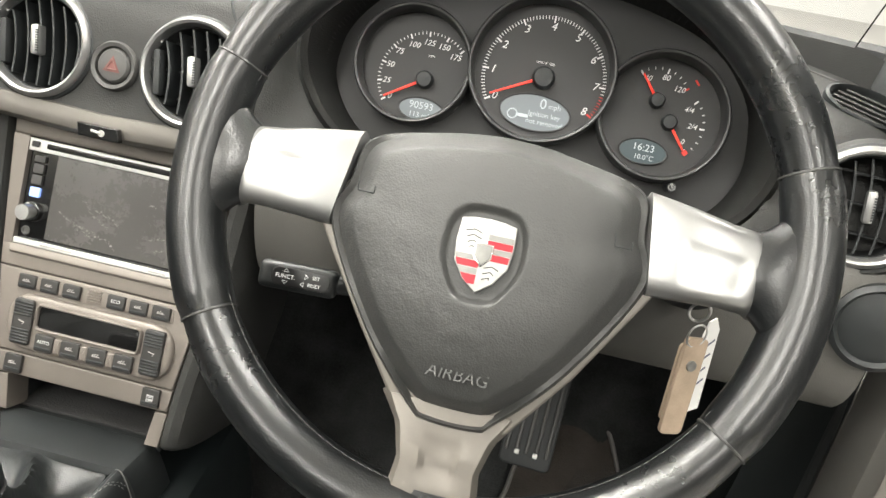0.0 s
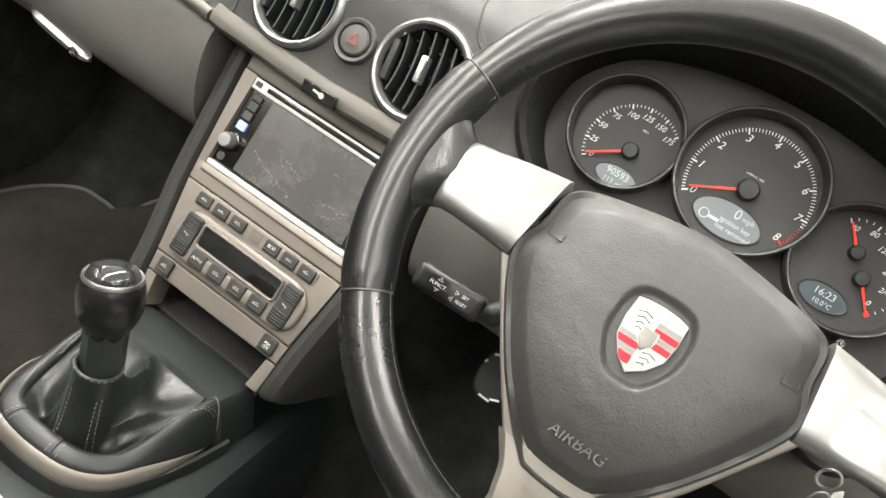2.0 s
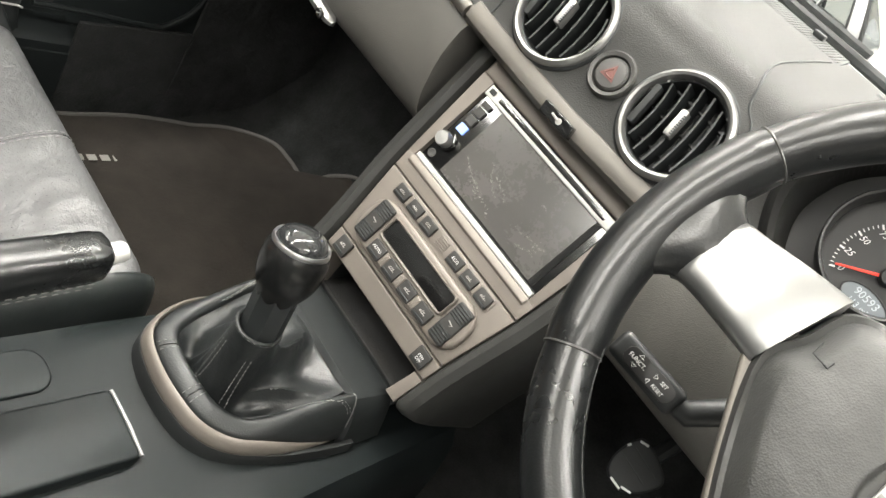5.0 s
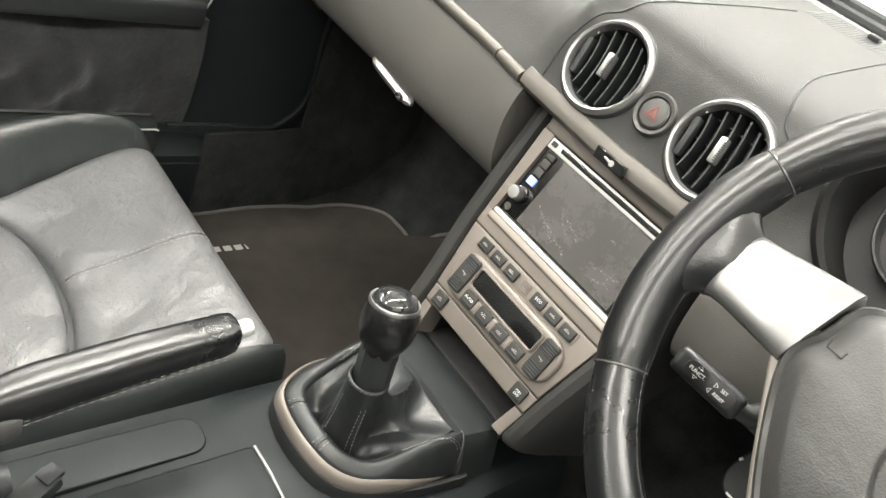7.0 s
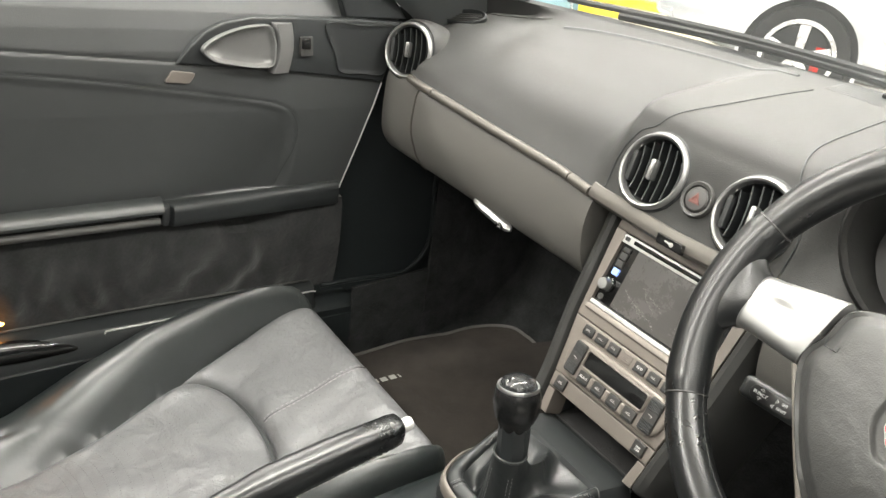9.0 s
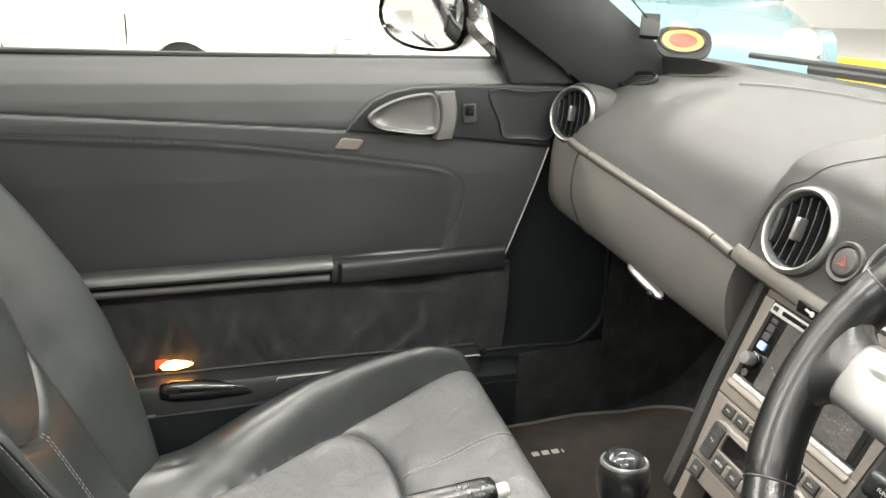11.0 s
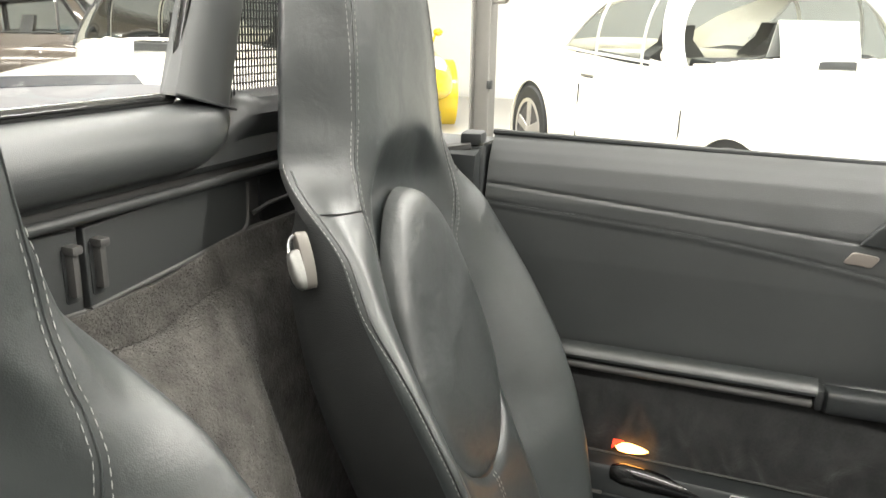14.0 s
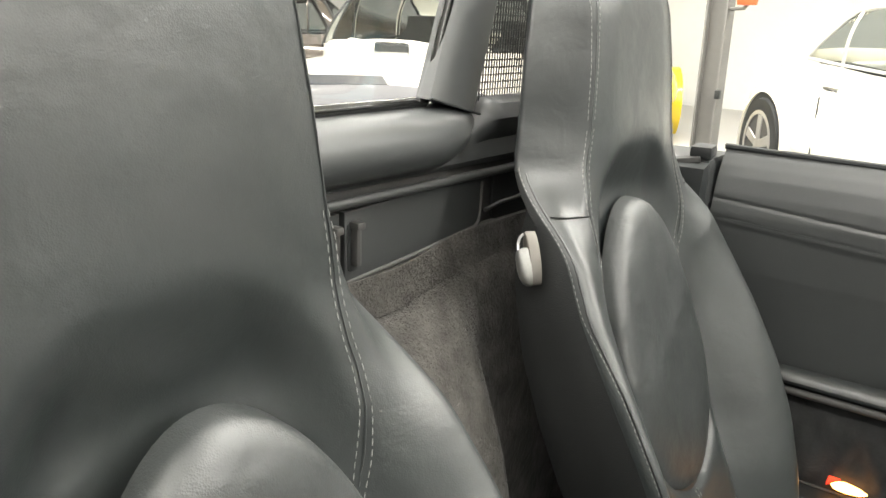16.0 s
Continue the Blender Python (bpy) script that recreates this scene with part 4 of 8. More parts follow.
def rim(a0, a1, n, name, grow=1.0):
    rows = []
    for i in range(n + 1):
        t = i / n
        a = radians(a0 + (a1 - a0) * t)
        g = grow * (0.93 + 0.07 * min(1, min(t, 1 - t) * 14))
        c = V((RM * math.cos(a), RM * math.sin(a), 0))
        o = V((math.cos(a), math.sin(a), 0))
        rows.append([SW @ (c + o * (RR * g * math.cos(q)) + V((0, 0, RR * 1.08 * g * math.sin(q)))) for q in [2 * math.pi * k / 22 for k in range(22)]])
    return part(name, loft(rows), LEATHER_SMOOTH, wheel)


segs = ((19.5, 161.5), (161.5, 212), (212, 327), (327, 379.5))
for k, (a0, a1) in enumerate(segs):
    rim(a0, a1, 60, "rim_grip", 1.035 if k in (1, 3) else 1.0)
bm = bmesh.new()
for a0, a1 in ((206, 262), (278, 326), (162, 176), (200, 211), (328, 342), (360, 378)):
    stitches([SW @ V(((RM - RR * 0.97) * math.cos(radians(a)), (RM - RR * 0.97) * math.sin(radians(a)), RR * 0.30)) for a in np.linspace(a0, a1, 40)], 0.0042, 0.0012, 0.00026, bm=bm)
part("rim_stitching", bm, RIM_THREAD, wheel, "grey stitching", kind="stuff")
for a in (19.5, 161.5, 212, 327):
    bm = tube([SW @ V((RM * math.cos(radians(a)) + RR * 0.955 * math.cos(q) * math.cos(radians(a)), RM * math.sin(radians(a)) + RR * 0.955 * math.cos(q) * math.sin(radians(a)), RR * 1.02 * math.sin(q))) for q in np.linspace(0, 6.283, 25)[:-1]], 0.0009, 6, closed=True)
    part("rim_seam", bm, WORN_SEAM, wheel, "scuffed leather seam")
pad = [(-0.079, 0.026), (-0.045, 0.037), (0.0, 0.043), (0.045, 0.038), (0.080, 0.028), (0.086, 0.003), (0.091, -0.025), (0.058, -0.082), (0.026, -0.117), (0.016, -0.1235), (-0.012, -0.1235), (-0.024, -0.117), (-0.058, -0.080), (-0.091, -0.026), (-0.086, 0.0)]
# the airbag cover: a crowned plate whose edge turns down all round
edge = spline([V((*p, 0)) for p in pad], 150, True)
c0 = V((0.0, -0.028, 0))
rows = []
crown = ([0.0, 0.15, 0.30, 0.46, 0.60, 0.70, 0.78, 0.81, 0.835, 0.90, 0.97, 0.988, 1.0], [0.033, 0.033, 0.0325, 0.0315, 0.0300, 0.0285, 0.0270, 0.0262, 0.0245, 0.0185, 0.0118, 0.009, 0.004])
steps = [1.0, 0.988, 0.97, 0.935, 0.90, 0.865, 0.835, 0.822, 0.81, 0.795, 0.78, 0.74, 0.70, 0.65, 0.60, 0.56] + [0.53 - 0.0115 * k for k in range(40)] + [0.05, 0.01]
for s, z in [(1.0, -0.020)] + [(q, float(np.interp(q, *crown))) for q in steps]:
    row = []
    for p in edge:
        q = c0 + (p - c0) * s
        zz = z
        if s < 0.97:
            low = max(0.0, (-q.y - 0.052) / 0.07)
            zz -= 0.016 * low * low
            zz -= 0.006 * smooth01(0.045, 0.085, abs(q.x)) * s
            rec = (abs(q.x / (0.0225 - 0.006 * smooth01(-0.028, -0.052, q.y))) ** 3.2 + abs((q.y + 0.028) / 0.0265) ** 3.2) ** (1 / 3.2)
            zz -= 0.0045 * (1 - smooth01(0.86, 1.04, rec))
        row.append(SW @ V((q.x, q.y, zz)))
    rows.append(row)
part("airbag_cover", loft(rows), AIRBAG, wheel, "black grained airbag cover")
lettering("AIRBAG", 0.0098, SW @ pose(0.0005, -0.0935, 0.0243, -14), AIRBAG, wheel, "embossed_word", 0.15, depth=0.0003)
for sx in (-1, 1):
    x, y = sx * 0.0715, -0.004
    bm = tube([SW @ V((x - 0.005, y + 0.004, 0.0245)), SW @ V((x - 0.004, y - 0.003, 0.0247)), SW @ V((x + 0.005, y - 0.003, 0.0247)), SW @ V((x + 0.005, y + 0.001, 0.0245))], 0.0005, 5)
    part("horn_symbol", bm, PLASTIC, wheel)
# silver spokes between the cover and the rim
for sx in (-1, 1):
    rows = []
    for t in np.linspace(0, 1, 44):
        top = float(np.interp(t, [0, 0.7, 0.9, 1], [0.030, 0.0215, 0.0205, 0.0215]))
        bot = float(np.interp(t, [0, 0.7, 0.9, 1], [-0.028, -0.0258, -0.026, -0.028]))
        lift = 0.0105 + 0.0055 * math.sin(math.pi * min(1.0, 0.15 + 0.85 * t)) - 0.006 * smooth01(0.86, 1.0, t)
        row = []
        for v in 0.5 - 0.5 * np.cos(np.linspace(0, math.pi, 31)):
            x0, x1 = 0.083 + 0.008 * v, 0.150 + 0.005 * math.sin(math.pi * v)
            z = lift + 0.0012 * (1 - (2 * v - 1) ** 2) - 0.0105 * (1 - math.sqrt(max(0.0, 1 - abs(2 * v - 1) ** 9)))
            if sx < 0:
                z -= 0.0013 * max(0.0, 1 - ((t - 0.50) / 0.20) ** 2 - ((v - 0.42 - 0.12 * (0.5 - t)) / 0.055) ** 2) ** 0.6
            else:
                z -= 0.0011 * smooth01(0.22, 0.32, t) * (1 - smooth01(0.72, 0.84, t)) * smooth01(0.36, 0.46, v) * (1 - smooth01(0.76, 0.90, v))
            row.append(SW @ V((sx * (x0 + (x1 - x0) * t), top + (bot - top) * v, z)))
        row += [SW @ V((sx * (0.083 + 0.068 * t), bot + 0.002, -0.012)), SW @ V((sx * (0.083 + 0.068 * t), top - 0.002, -0.012))]
        rows.append(row)
    part("spoke", loft(rows), SILVER, wheel, "satin silver spoke")
    # leather root that widens from the spoke into the rim
    rows = []
    for t in np.linspace(0, 1, 22):
        x = sx * (0.137 + 0.034 * t)
        g = t ** 2.4
        top, bot = 0.020 + 0.036 * g, -0.024 - 0.044 * g
        lift = 0.012 + 0.003 * math.sin(t * 3.1)
        rows.append([SW @ V((x, c + (top - bot) / 2 * math.cos(q), lift * math.sin(q) if math.sin(q) > 0 else 0.012 * math.sin(q))) for c in [(top + bot) / 2] for q in [2 * math.pi * k / 20 for k in range(20)]])
    part("spoke_root", loft(rows), LEATHER_CRINKLED, wheel, "crinkled leather root")
rows = []
for t in np.linspace(0, 1, 12):
    y = -0.112 - 0.052 * t
    w = float(np.interp(t, [0, 0.3, 0.65, 1], [0.040, 0.0285, 0.0235, 0.026]))
    lift = float(np.interp(t, [0, 0.5, 1], [0.006, 0.010, 0.009]))
    dent = -0.003 * smooth01(0.30, 0.42, t) * (1 - smooth01(0.72, 0.85, t))
    rows.append([SW @ V((a, y, b)) for a, b in ((-w, -0.012), (-w, lift - 0.006), (-w * 0.86, lift), (-w * 0.45, lift + 0.001), (-w * 0.3, lift + 0.001 + dent), (w * 0.3, lift + 0.001 + dent), (w * 0.45, lift + 0.001), (w * 0.86, lift), (w, lift - 0.006), (w, -0.012))])
part("lower_spoke", loft(rows), TRIM_WHEEL, wheel, "grey-beige satin lower spoke")
under = [(-0.096, -0.028), (-0.088, 0.0), (0.088, 0.0), (0.097, -0.026), (0.0625, -0.082), (0.033, -0.121), (-0.028, -0.124), (-0.062, -0.078)]
part("hub_frame", prism(under, 0.016, SW @ pose(0, 0, 0.005), 0.002), TRIM_WHEEL, wheel, "grey-beige satin frame")
rows = []
for t in np.linspace(0, 1, 8):
    x0 = 0.0
    y = -0.160 - 0.012 * t
    w = 0.026 + 0.020 * t * t
    rows.append([SW @ V((w * math.cos(q), y, 0.011 * math.sin(q))) for q in [2 * math.pi * k / 18 for k in range(18)]])
part("spoke_root", loft(rows), LEATHER_SMOOTH, wheel)
# badge: plain shield in silver, red and black
shield = [(-0.0150, -0.010), (-0.008, -0.0085), (0.0, -0.0080), (0.008, -0.0085), (0.0150, -0.010), (0.0158, -0.022), (0.0145, -0.033), (0.0085, -0.042), (0.0, -0.0485), (-0.0085, -0.042), (-0.0145, -0.033), (-0.0158, -0.022)]
BZ = SW @ pose(0, 0, 0.0322)
part("badge", prism(shield, 0.003, BZ, 0.0008), BADGE_SILVER, wheel, "silver shield badge with red bars")


def side_x(y):
    return float(np.interp(-y, [0.010, 0.022, 0.033, 0.042, 0.0485], [0.0143, 0.0150, 0.0137, 0.0077, 0.0]))


for sx, y0, y1, name in ((1, -0.0162, -0.0192, "grey_bar"), (1, -0.0196, -0.0232, "red_bar"), (1, -0.0236, -0.0262, "grey_bar"), (1, -0.0266, -0.0302, "red_bar"), (-1, -0.0286, -0.0312, "grey_bar"), (-1, -0.0316, -0.0352, "red_bar"), (-1, -0.0356, -0.0386, "grey_bar"), (-1, -0.0390, -0.0440, "red_bar")):
    pts = [(sx * 0.0012, y0), (sx * 0.0012, y1), (sx * side_x(y1), y1), (sx * side_x((y0 + y1) / 2), (y0 + y1) / 2), (sx * side_x(y0), y0)]
    part(name, prism(pts if sx > 0 else pts[::-1], 0.0006, BZ @ pose(0, 0, 0.0005)), ENAMEL_RED if name == "red_bar" else BADGE_GREY, wheel, smooth=False)
bm = bmesh.new()
for i in range(4):
    tube([BZ @ V((-0.0115 + 0.001 * i, -0.0165 - 0.0030 * i, 0.0003)), BZ @ V((-0.007, -0.0150 - 0.0030 * i, 0.0003)), BZ @ V((-0.0025, -0.0165 - 0.0030 * i, 0.0003))], 0.00028, 5, bm=bm)
    if i < 3:
        tube([BZ @ V((0.002, -0.0345 - 0.0030 * i, 0.0003)), BZ @ V((0.006, -0.0330 - 0.0030 * i, 0.0003)), BZ @ V((0.0100 - 0.0022 * i, -0.0345 - 0.0030 * i, 0.0003))], 0.00028, 5, bm=bm)
part("badge_engraving", bm, ENAMEL_BLACK, wheel, kind="stuff")
part("badge_rim", prism([(-0.0050, -0.0217), (0.0050, -0.0217), (0.0050, -0.0293), (0.0, -0.0345), (-0.0050, -0.0293)], 0.001, BZ @ pose(0, 0, 0.0007), 0.0002), CHROME, wheel)
part("badge_centre", prism([(-0.0042, -0.0225), (0.0042, -0.0225), (0.0042, -0.0290), (0.0, -0.0335), (-0.0042, -0.0290)], 0.001, BZ @ pose(0, 0, 0.0010), 0.0002), BADGE_GREY, wheel)
bm = bmesh.new()
for i in range(7):
    box((0.0022, 0.0022, 0.0003), BZ @ pose(-0.0114 + 0.0038 * i, -0.0122 + 0.0012 * (1 - abs(i - 3) / 3), 0.0003), bm=bm)
part("badge_band", bm, SILVER_PALE, wheel, smooth=False, kind="stuff")

# ---- steering column, stalks, ignition ----
column = thing("steering_column", "black steering column shroud with control stalks", "steering column", (0.333, 0.58, 0.74))
cm = frame_of((0.333, 0.545, 0.765), 28)
part("shroud", prism(rounded(0.135, 0.125, 0.045, 8), 0.12, cm @ pose(0, -0.002, 0.03), 0.02, 4), PLASTIC, column)
sm = frame_of((0.205, 0.508, 0.712), 24, 4, 0)
sm = sm @ Matrix.Scale(0.80, 4)
st = part("stalk", box((0.070, 0.025, 0.016), sm, 0.0075, 4), STALK, column, "black trip computer stalk")
part("stalk_face", prism(rounded(0.052, 0.0165, 0.007, 6, 0.003, 0), 0.002, sm @ pose(0, 0, 0.0084), 0.0008), surface("stalk_face_black", (0.008, 0.008, 0.008), 0.30, vary=0.1), st, "smooth black face")
lettering("FUNCT.", 0.0050, sm @ pose(-0.0105, 0.0003, 0.0086), WHITE_INK, st)
lettering("SET", 0.0043, sm @ pose(0.0165, 0.0030, 0.0086), WHITE_INK, st)
lettering("RESET", 0.0043, sm @ pose(0.0155, -0.0038, 0.0086), WHITE_INK, st)
bm = bmesh.new()
for pts in ([(-0.0130, 0.0045), (-0.0080, 0.0045), (-0.0105, 0.0070)], [(-0.0130, -0.0035), (-0.0080, -0.0035), (-0.0105, -0.0060)], [(0.0068, 0.0050), (0.0068, 0.0008), (0.0096, 0.0029)], [(0.0036, -0.0040), (0.0062, -0.0018), (0.0062, -0.0062)]):
    tube([sm @ V((*p, 0.0086)) for p in pts], 0.0003, 5, closed=True, bm=bm)
part("arrow", bm, WHITE_INK, st)
part("stalk_arm", tube([sm @ V((0.022, 0.0, -0.003)), sm @ V((0.042, 0.001, -0.008)), (0.262, 0.545, 0.735), (0.290, 0.56, 0.752)], [0.0075, 0.0085, 0.0095, 0.011], 12), STALK, column, "black stalk arm")
part("stalk", tube([(0.41, 0.55, 0.775), (0.455, 0.545, 0.782), (0.515, 0.535, 0.785)], [0.008, 0.009, 0.011], 12), PLASTIC, column)

ig = frame_of((0.478, 0.590, 0.752), 25)
ignition = thing("ignition_lock", "round black ignition lock in the lower fascia", "ignition lock", ig.translation)
part("lock_ring", lathe([(0.033, -0.03), (0.033, 0.004), (0.029, 0.010), (0.018, 0.008), (0.012, 0.004), (0.0, 0.004)], ig, 40), PLASTIC, ignition)
keys = thing("key_ring", "car key with steel rings, tan leather fob and white tag", "keys", (0.478, 0.55, 0.70))
part("key_head", box((0.022, 0.034, 0.009), ig @ pose(0, -0.004, 0.026), 0.004, 3), PLASTIC, keys)
ring_c = V((0.484, 0.552, 0.730))
part("ring", tube([ring_c + V((0.007 * math.cos(q), -0.003 * math.sin(q), 0.004 + 0.009 * math.sin(q))) for q in np.linspace(0, 6.283, 30)[:-1]], 0.0011, 7, closed=True), STEEL, keys, "steel ring")
part("ring", tube([ring_c + V((0.002 + 0.007 * math.cos(q), -0.006 + 0.004 * math.cos(q), -0.012 + 0.009 * math.sin(q))) for q in np.linspace(0, 6.283, 30)[:-1]], 0.0008, 7, closed=True), STEEL, keys, "steel ring")
fm = pose(0.488, 0.540, 0.678, 80, 6, 26)
part("fob", prism(rounded(0.019, 0.076, 0.004, 4), 0.0035, fm, 0.0008), KEY_LEATHER, keys, "tan leather loop")
part("fob_back", prism(rounded(0.018, 0.062, 0.004, 4), 0.003, fm @ pose(0.004, -0.001, -0.009, 0, -5), 0.0008), KEY_LEATHER, keys)
part("rivet", lathe([(0.0042, 0), (0.0038, 0.0015), (0, 0.0022)], fm @ pose(0, 0.017, 0), 20), BADGE_GREY, keys)
tm = pose(0.500, 0.558, 0.690, 82, 6, 48)
tag = part("tag", prism([(-0.010, -0.038), (0.009, -0.038), (0.011, 0.026), (0.004, 0.036), (-0.005, 0.034), (-0.010, 0.022)], 0.0012, tm, 0.0003), PAPER, keys, "white plastic tag")
bm = bmesh.new()
for i, (w, y) in enumerate(((0.014, 0.016), (0.010, 0.006), (0.006, -0.004), (0.008, -0.014))):
    box((w, 0.0016, 0.0003), tm @ pose(0.001, y, 0.0002, 0, 0, 20), bm=bm)
part("tag_writing", bm, surface("blue_grey_pen", (0.12, 0.13, 0.18), 0.6), tag, smooth=False)
lm = frame_of((0.622, 0.600, 0.730), 8, -10)
lights = thing("light_switch", "round black headlamp switch set in the fascia", "switch", lm.translation)
part("dial_ring", lathe([(0.034, -0.02), (0.034, 0.003), (0.030, 0.006), (0.027, 0.002), (0.02, 0.004), (0, 0.006)], lm, 40), PLASTIC, lights)

# ---- tunnel, gear lever, handbrake ----
tunnel = thing("centre_tunnel", "black centre console between the seats with grey surround", "console", (0, 0.2, 0.25))
rows = []
for y, w, z in ((0.66, 0.115, 0.442), (0.56, 0.118, 0.442), (0.50, 0.120, 0.440), (0.44, 0.122, 0.436), (0.40, 0.124, 0.432), (0.370, 0.125, 0.424), (0.34, 0.125, 0.416), (0.20, 0.126, 0.412), (0.0, 0.128, 0.408), (-0.30, 0.13, 0.405)):
    zl = min(z - 0.004, 0.414)
    rows.append([V((a, y, b)) for a, b in ((-0.125, 0.22), (-0.112, 0.34), (-0.106, 0.395), (-0.100, zl), (-0.088, z - 0.004), (-0.070, z), (0, z), (w - 0.03, z), (w - 0.012, z - 0.004), (w, z - 0.02), (w + 0.008, z - 0.06), (w + 0.02, 0.22))])
part("tunnel_cover", loft(rows), TUNNEL, tunnel, "black vinyl cover")
# lever plate: a raised leather pad, round at the back, in a satin surround
u_shape = [(-0.087, 0.560), (-0.087, 0.51), (-0.086, 0.47), (-0.084, 0.440), (-0.077, 0.411), (-0.061, 0.388), (-0.035, 0.3795), (0.0, 0.379), (0.034, 0.386), (0.057, 0.404), (0.071, 0.434), (0.080, 0.468), (0.086, 0.51), (0.088, 0.560)]
u_line = spline([V((x, y, 0)) for x, y in u_shape], 90)


def ring_z(y):
    return 0.447 + 0.08 * (y - 0.38)


def crest_z(y):
    return 0.4625 + 0.030 * smooth01(0.40, 0.50, y) + 0.04 * (y - 0.407)


def plate_row(inward, rise, dz=0.0, reach=1.0):
    """A line along the U, moved inward, at the share rise of the way from the ring up to the crest."""
    row = []
    for p in u_line:
        if p.y > reach:
            continue
        o = V((p.x, (p.y - 0.46) * 1.2 if p.y < 0.46 else 0.0, 0)).normalized()
        q = p - o * inward
        low = ring_z(p.y) + 0.006
        row.append(V((q.x, q.y, low + (crest_z(p.y) - low) * rise + dz)))
    return row


part("surround_skirt", loft([plate_row(a_, 0, b_, 0.522) for a_, b_ in ((-0.0025, -0.040), (-0.0022, -0.022), (-0.0018, -0.015), (-0.0010, -0.0118), (0.003, -0.0118))], closed=False, cap=False), RUBBER, tunnel, "black lip under the surround")
ring_rows = [plate_row(a_, 0, b_, 0.500) for a_, b_ in ((0.001, -0.014), (-0.0006, -0.012), (-0.0008, -0.008), (0.0004, -0.003), (0.0025, 0.0010), (0.0045, 0.0020), (0.0055, 0.0008), (0.0058, -0.012))]
for row in ring_rows:
    for k in range(14):
        for p, q in ((row[k], ring_rows[-1][k]), (row[-1 - k], ring_rows[-1][-1 - k])):
            p.xyz = p.lerp(q, (1 - k / 14) ** 1.5)
part("surround", loft(ring_rows, closed=False, cap=False), TRIM, tunnel, "grey-beige satin surround")
pad_profile = ((0.0062, 0.0, -0.012), (0.0064, 0.0, -0.003), (0.0072, 0.10, 0.0005), (0.0090, 0.32, 0.0005), (0.0115, 0.60, 0.0005), (0.0140, 0.82, 0.0), (0.0165, 0.95, 0.0), (0.0190, 1.0, 0.0), (0.0215, 1.0, -0.0006), (0.0235, 1.0, -0.0026), (0.0245, 1.0, -0.006), (0.0250, 1.0, -0.012))
part("leather_plate", loft([plate_row(a_, f_, c_, 0.508) for a_, f_, c_ in pad_profile], closed=False, cap=False), LEATHER_PLATE, tunnel, "black leather plate")
rows = []
for y, z in ((0.503, 0.4915), (0.506, 0.4925), (0.512, 0.4920), (0.53, 0.4890), (0.553, 0.4855), (0.556, 0.4835), (0.556, 0.465)):
    k = 0.0 if y > 0.505 else 0.0045
    rows.append([V((a_, y, b_)) for a_, b_ in ((-0.0845 + k, 0.440), (-0.0815 + k, z - 0.026), (-0.0775 + k, z - 0.009), (-0.0725, z - 0.0015 - k), (-0.066, z - k), (0.060, z - k), (0.0675, z - 0.0012 - k), (0.0735 - k, z - 0.008), (0.0800 - k, z - 0.026), (0.0850 - k, 0.440))])
part("plate_front", loft(rows, closed=False, cap=False), PLASTIC, tunnel, "matt black front cover")
bm = bmesh.new()


def on_plate(k, inward):
    """A point on the leather, k along the U from -1 to 1, at the given distance from the ring."""
    i_ = int(round((0.5 + 0.5 * k) * (len(u_line) - 1)))
    f_ = float(np.interp(inward, [q[0] for q in pad_profile], [q[1] for q in pad_profile]))
    c_ = float(np.interp(inward, [q[0] for q in pad_profile], [q[2] for q in pad_profile]))
    return plate_row(inward, f_, c_)[i_] + V((0, 0, 0.0006))


for sx in (-1, 1):
    for off in (-0.022, 0.022):
        stitches([on_plate(sx * 0.12 + off, d) for d in np.linspace(0.0075, 0.0235, 7)], 0.0030, 0.0016, r=0.00035, bm=bm)
    part("plate_seam", tube([on_plate(sx * 0.12, d) - V((0, 0, 0.0004)) for d in np.linspace(0.0072, 0.0235, 9)], 0.0006, 6), LEATHER_SMOOTH, tunnel)
    for off in (0.0, 0.0035):
        path = []
        for y, d in ((0.452, 0.0240), (0.468, 0.0228), (0.480, 0.0205), (0.490, 0.0170), (0.497, 0.0135), (0.502, 0.0105)):
            i_ = min(range(len(u_line)), key=lambda j: abs(u_line[j].y - y) + (u_line[j].x * sx < 0))
            p = on_plate(2 * i_ / (len(u_line) - 1) - 1, d)
            path.append(V((p.x, y - off, p.z)))
        stitches(path, 0.0030, 0.0016, r=0.00032, bm=bm)
    edge_ = [plate_row(d, f_, c_ + 0.0002, 0.508)[-1 if sx > 0 else 0] for d, f_, c_ in pad_profile[2:9]]
    part("plate_edge", tube(edge_, 0.0005, 6), THREAD, tunnel, "grey worn edge")
part("plate_stitching", bm, THREAD_PALE, tunnel, "pale grey stitching", kind="stuff")
part("storage_lid", prism(rounded(0.062, 0.37, 0.006, 4), 0.02, pose(0.003, 0.168, 0.4235, 1), 0.003), TUNNEL, tunnel, "black storage lid")
part("ashtray_lid", prism(rounded(0.040, 0.30, 0.016, 6), 0.02, pose(-0.063, 0.172, 0.4165, 0.4), 0.002), TUNNEL, tunnel, "small rounded lid")
part("lid_edge", tube([(-0.027, 0.354, 0.4250), (0.005, 0.354, 0.4260), (0.033, 0.353, 0.4250)], 0.0016, 8), SILVER, tunnel, "silver lid edge")

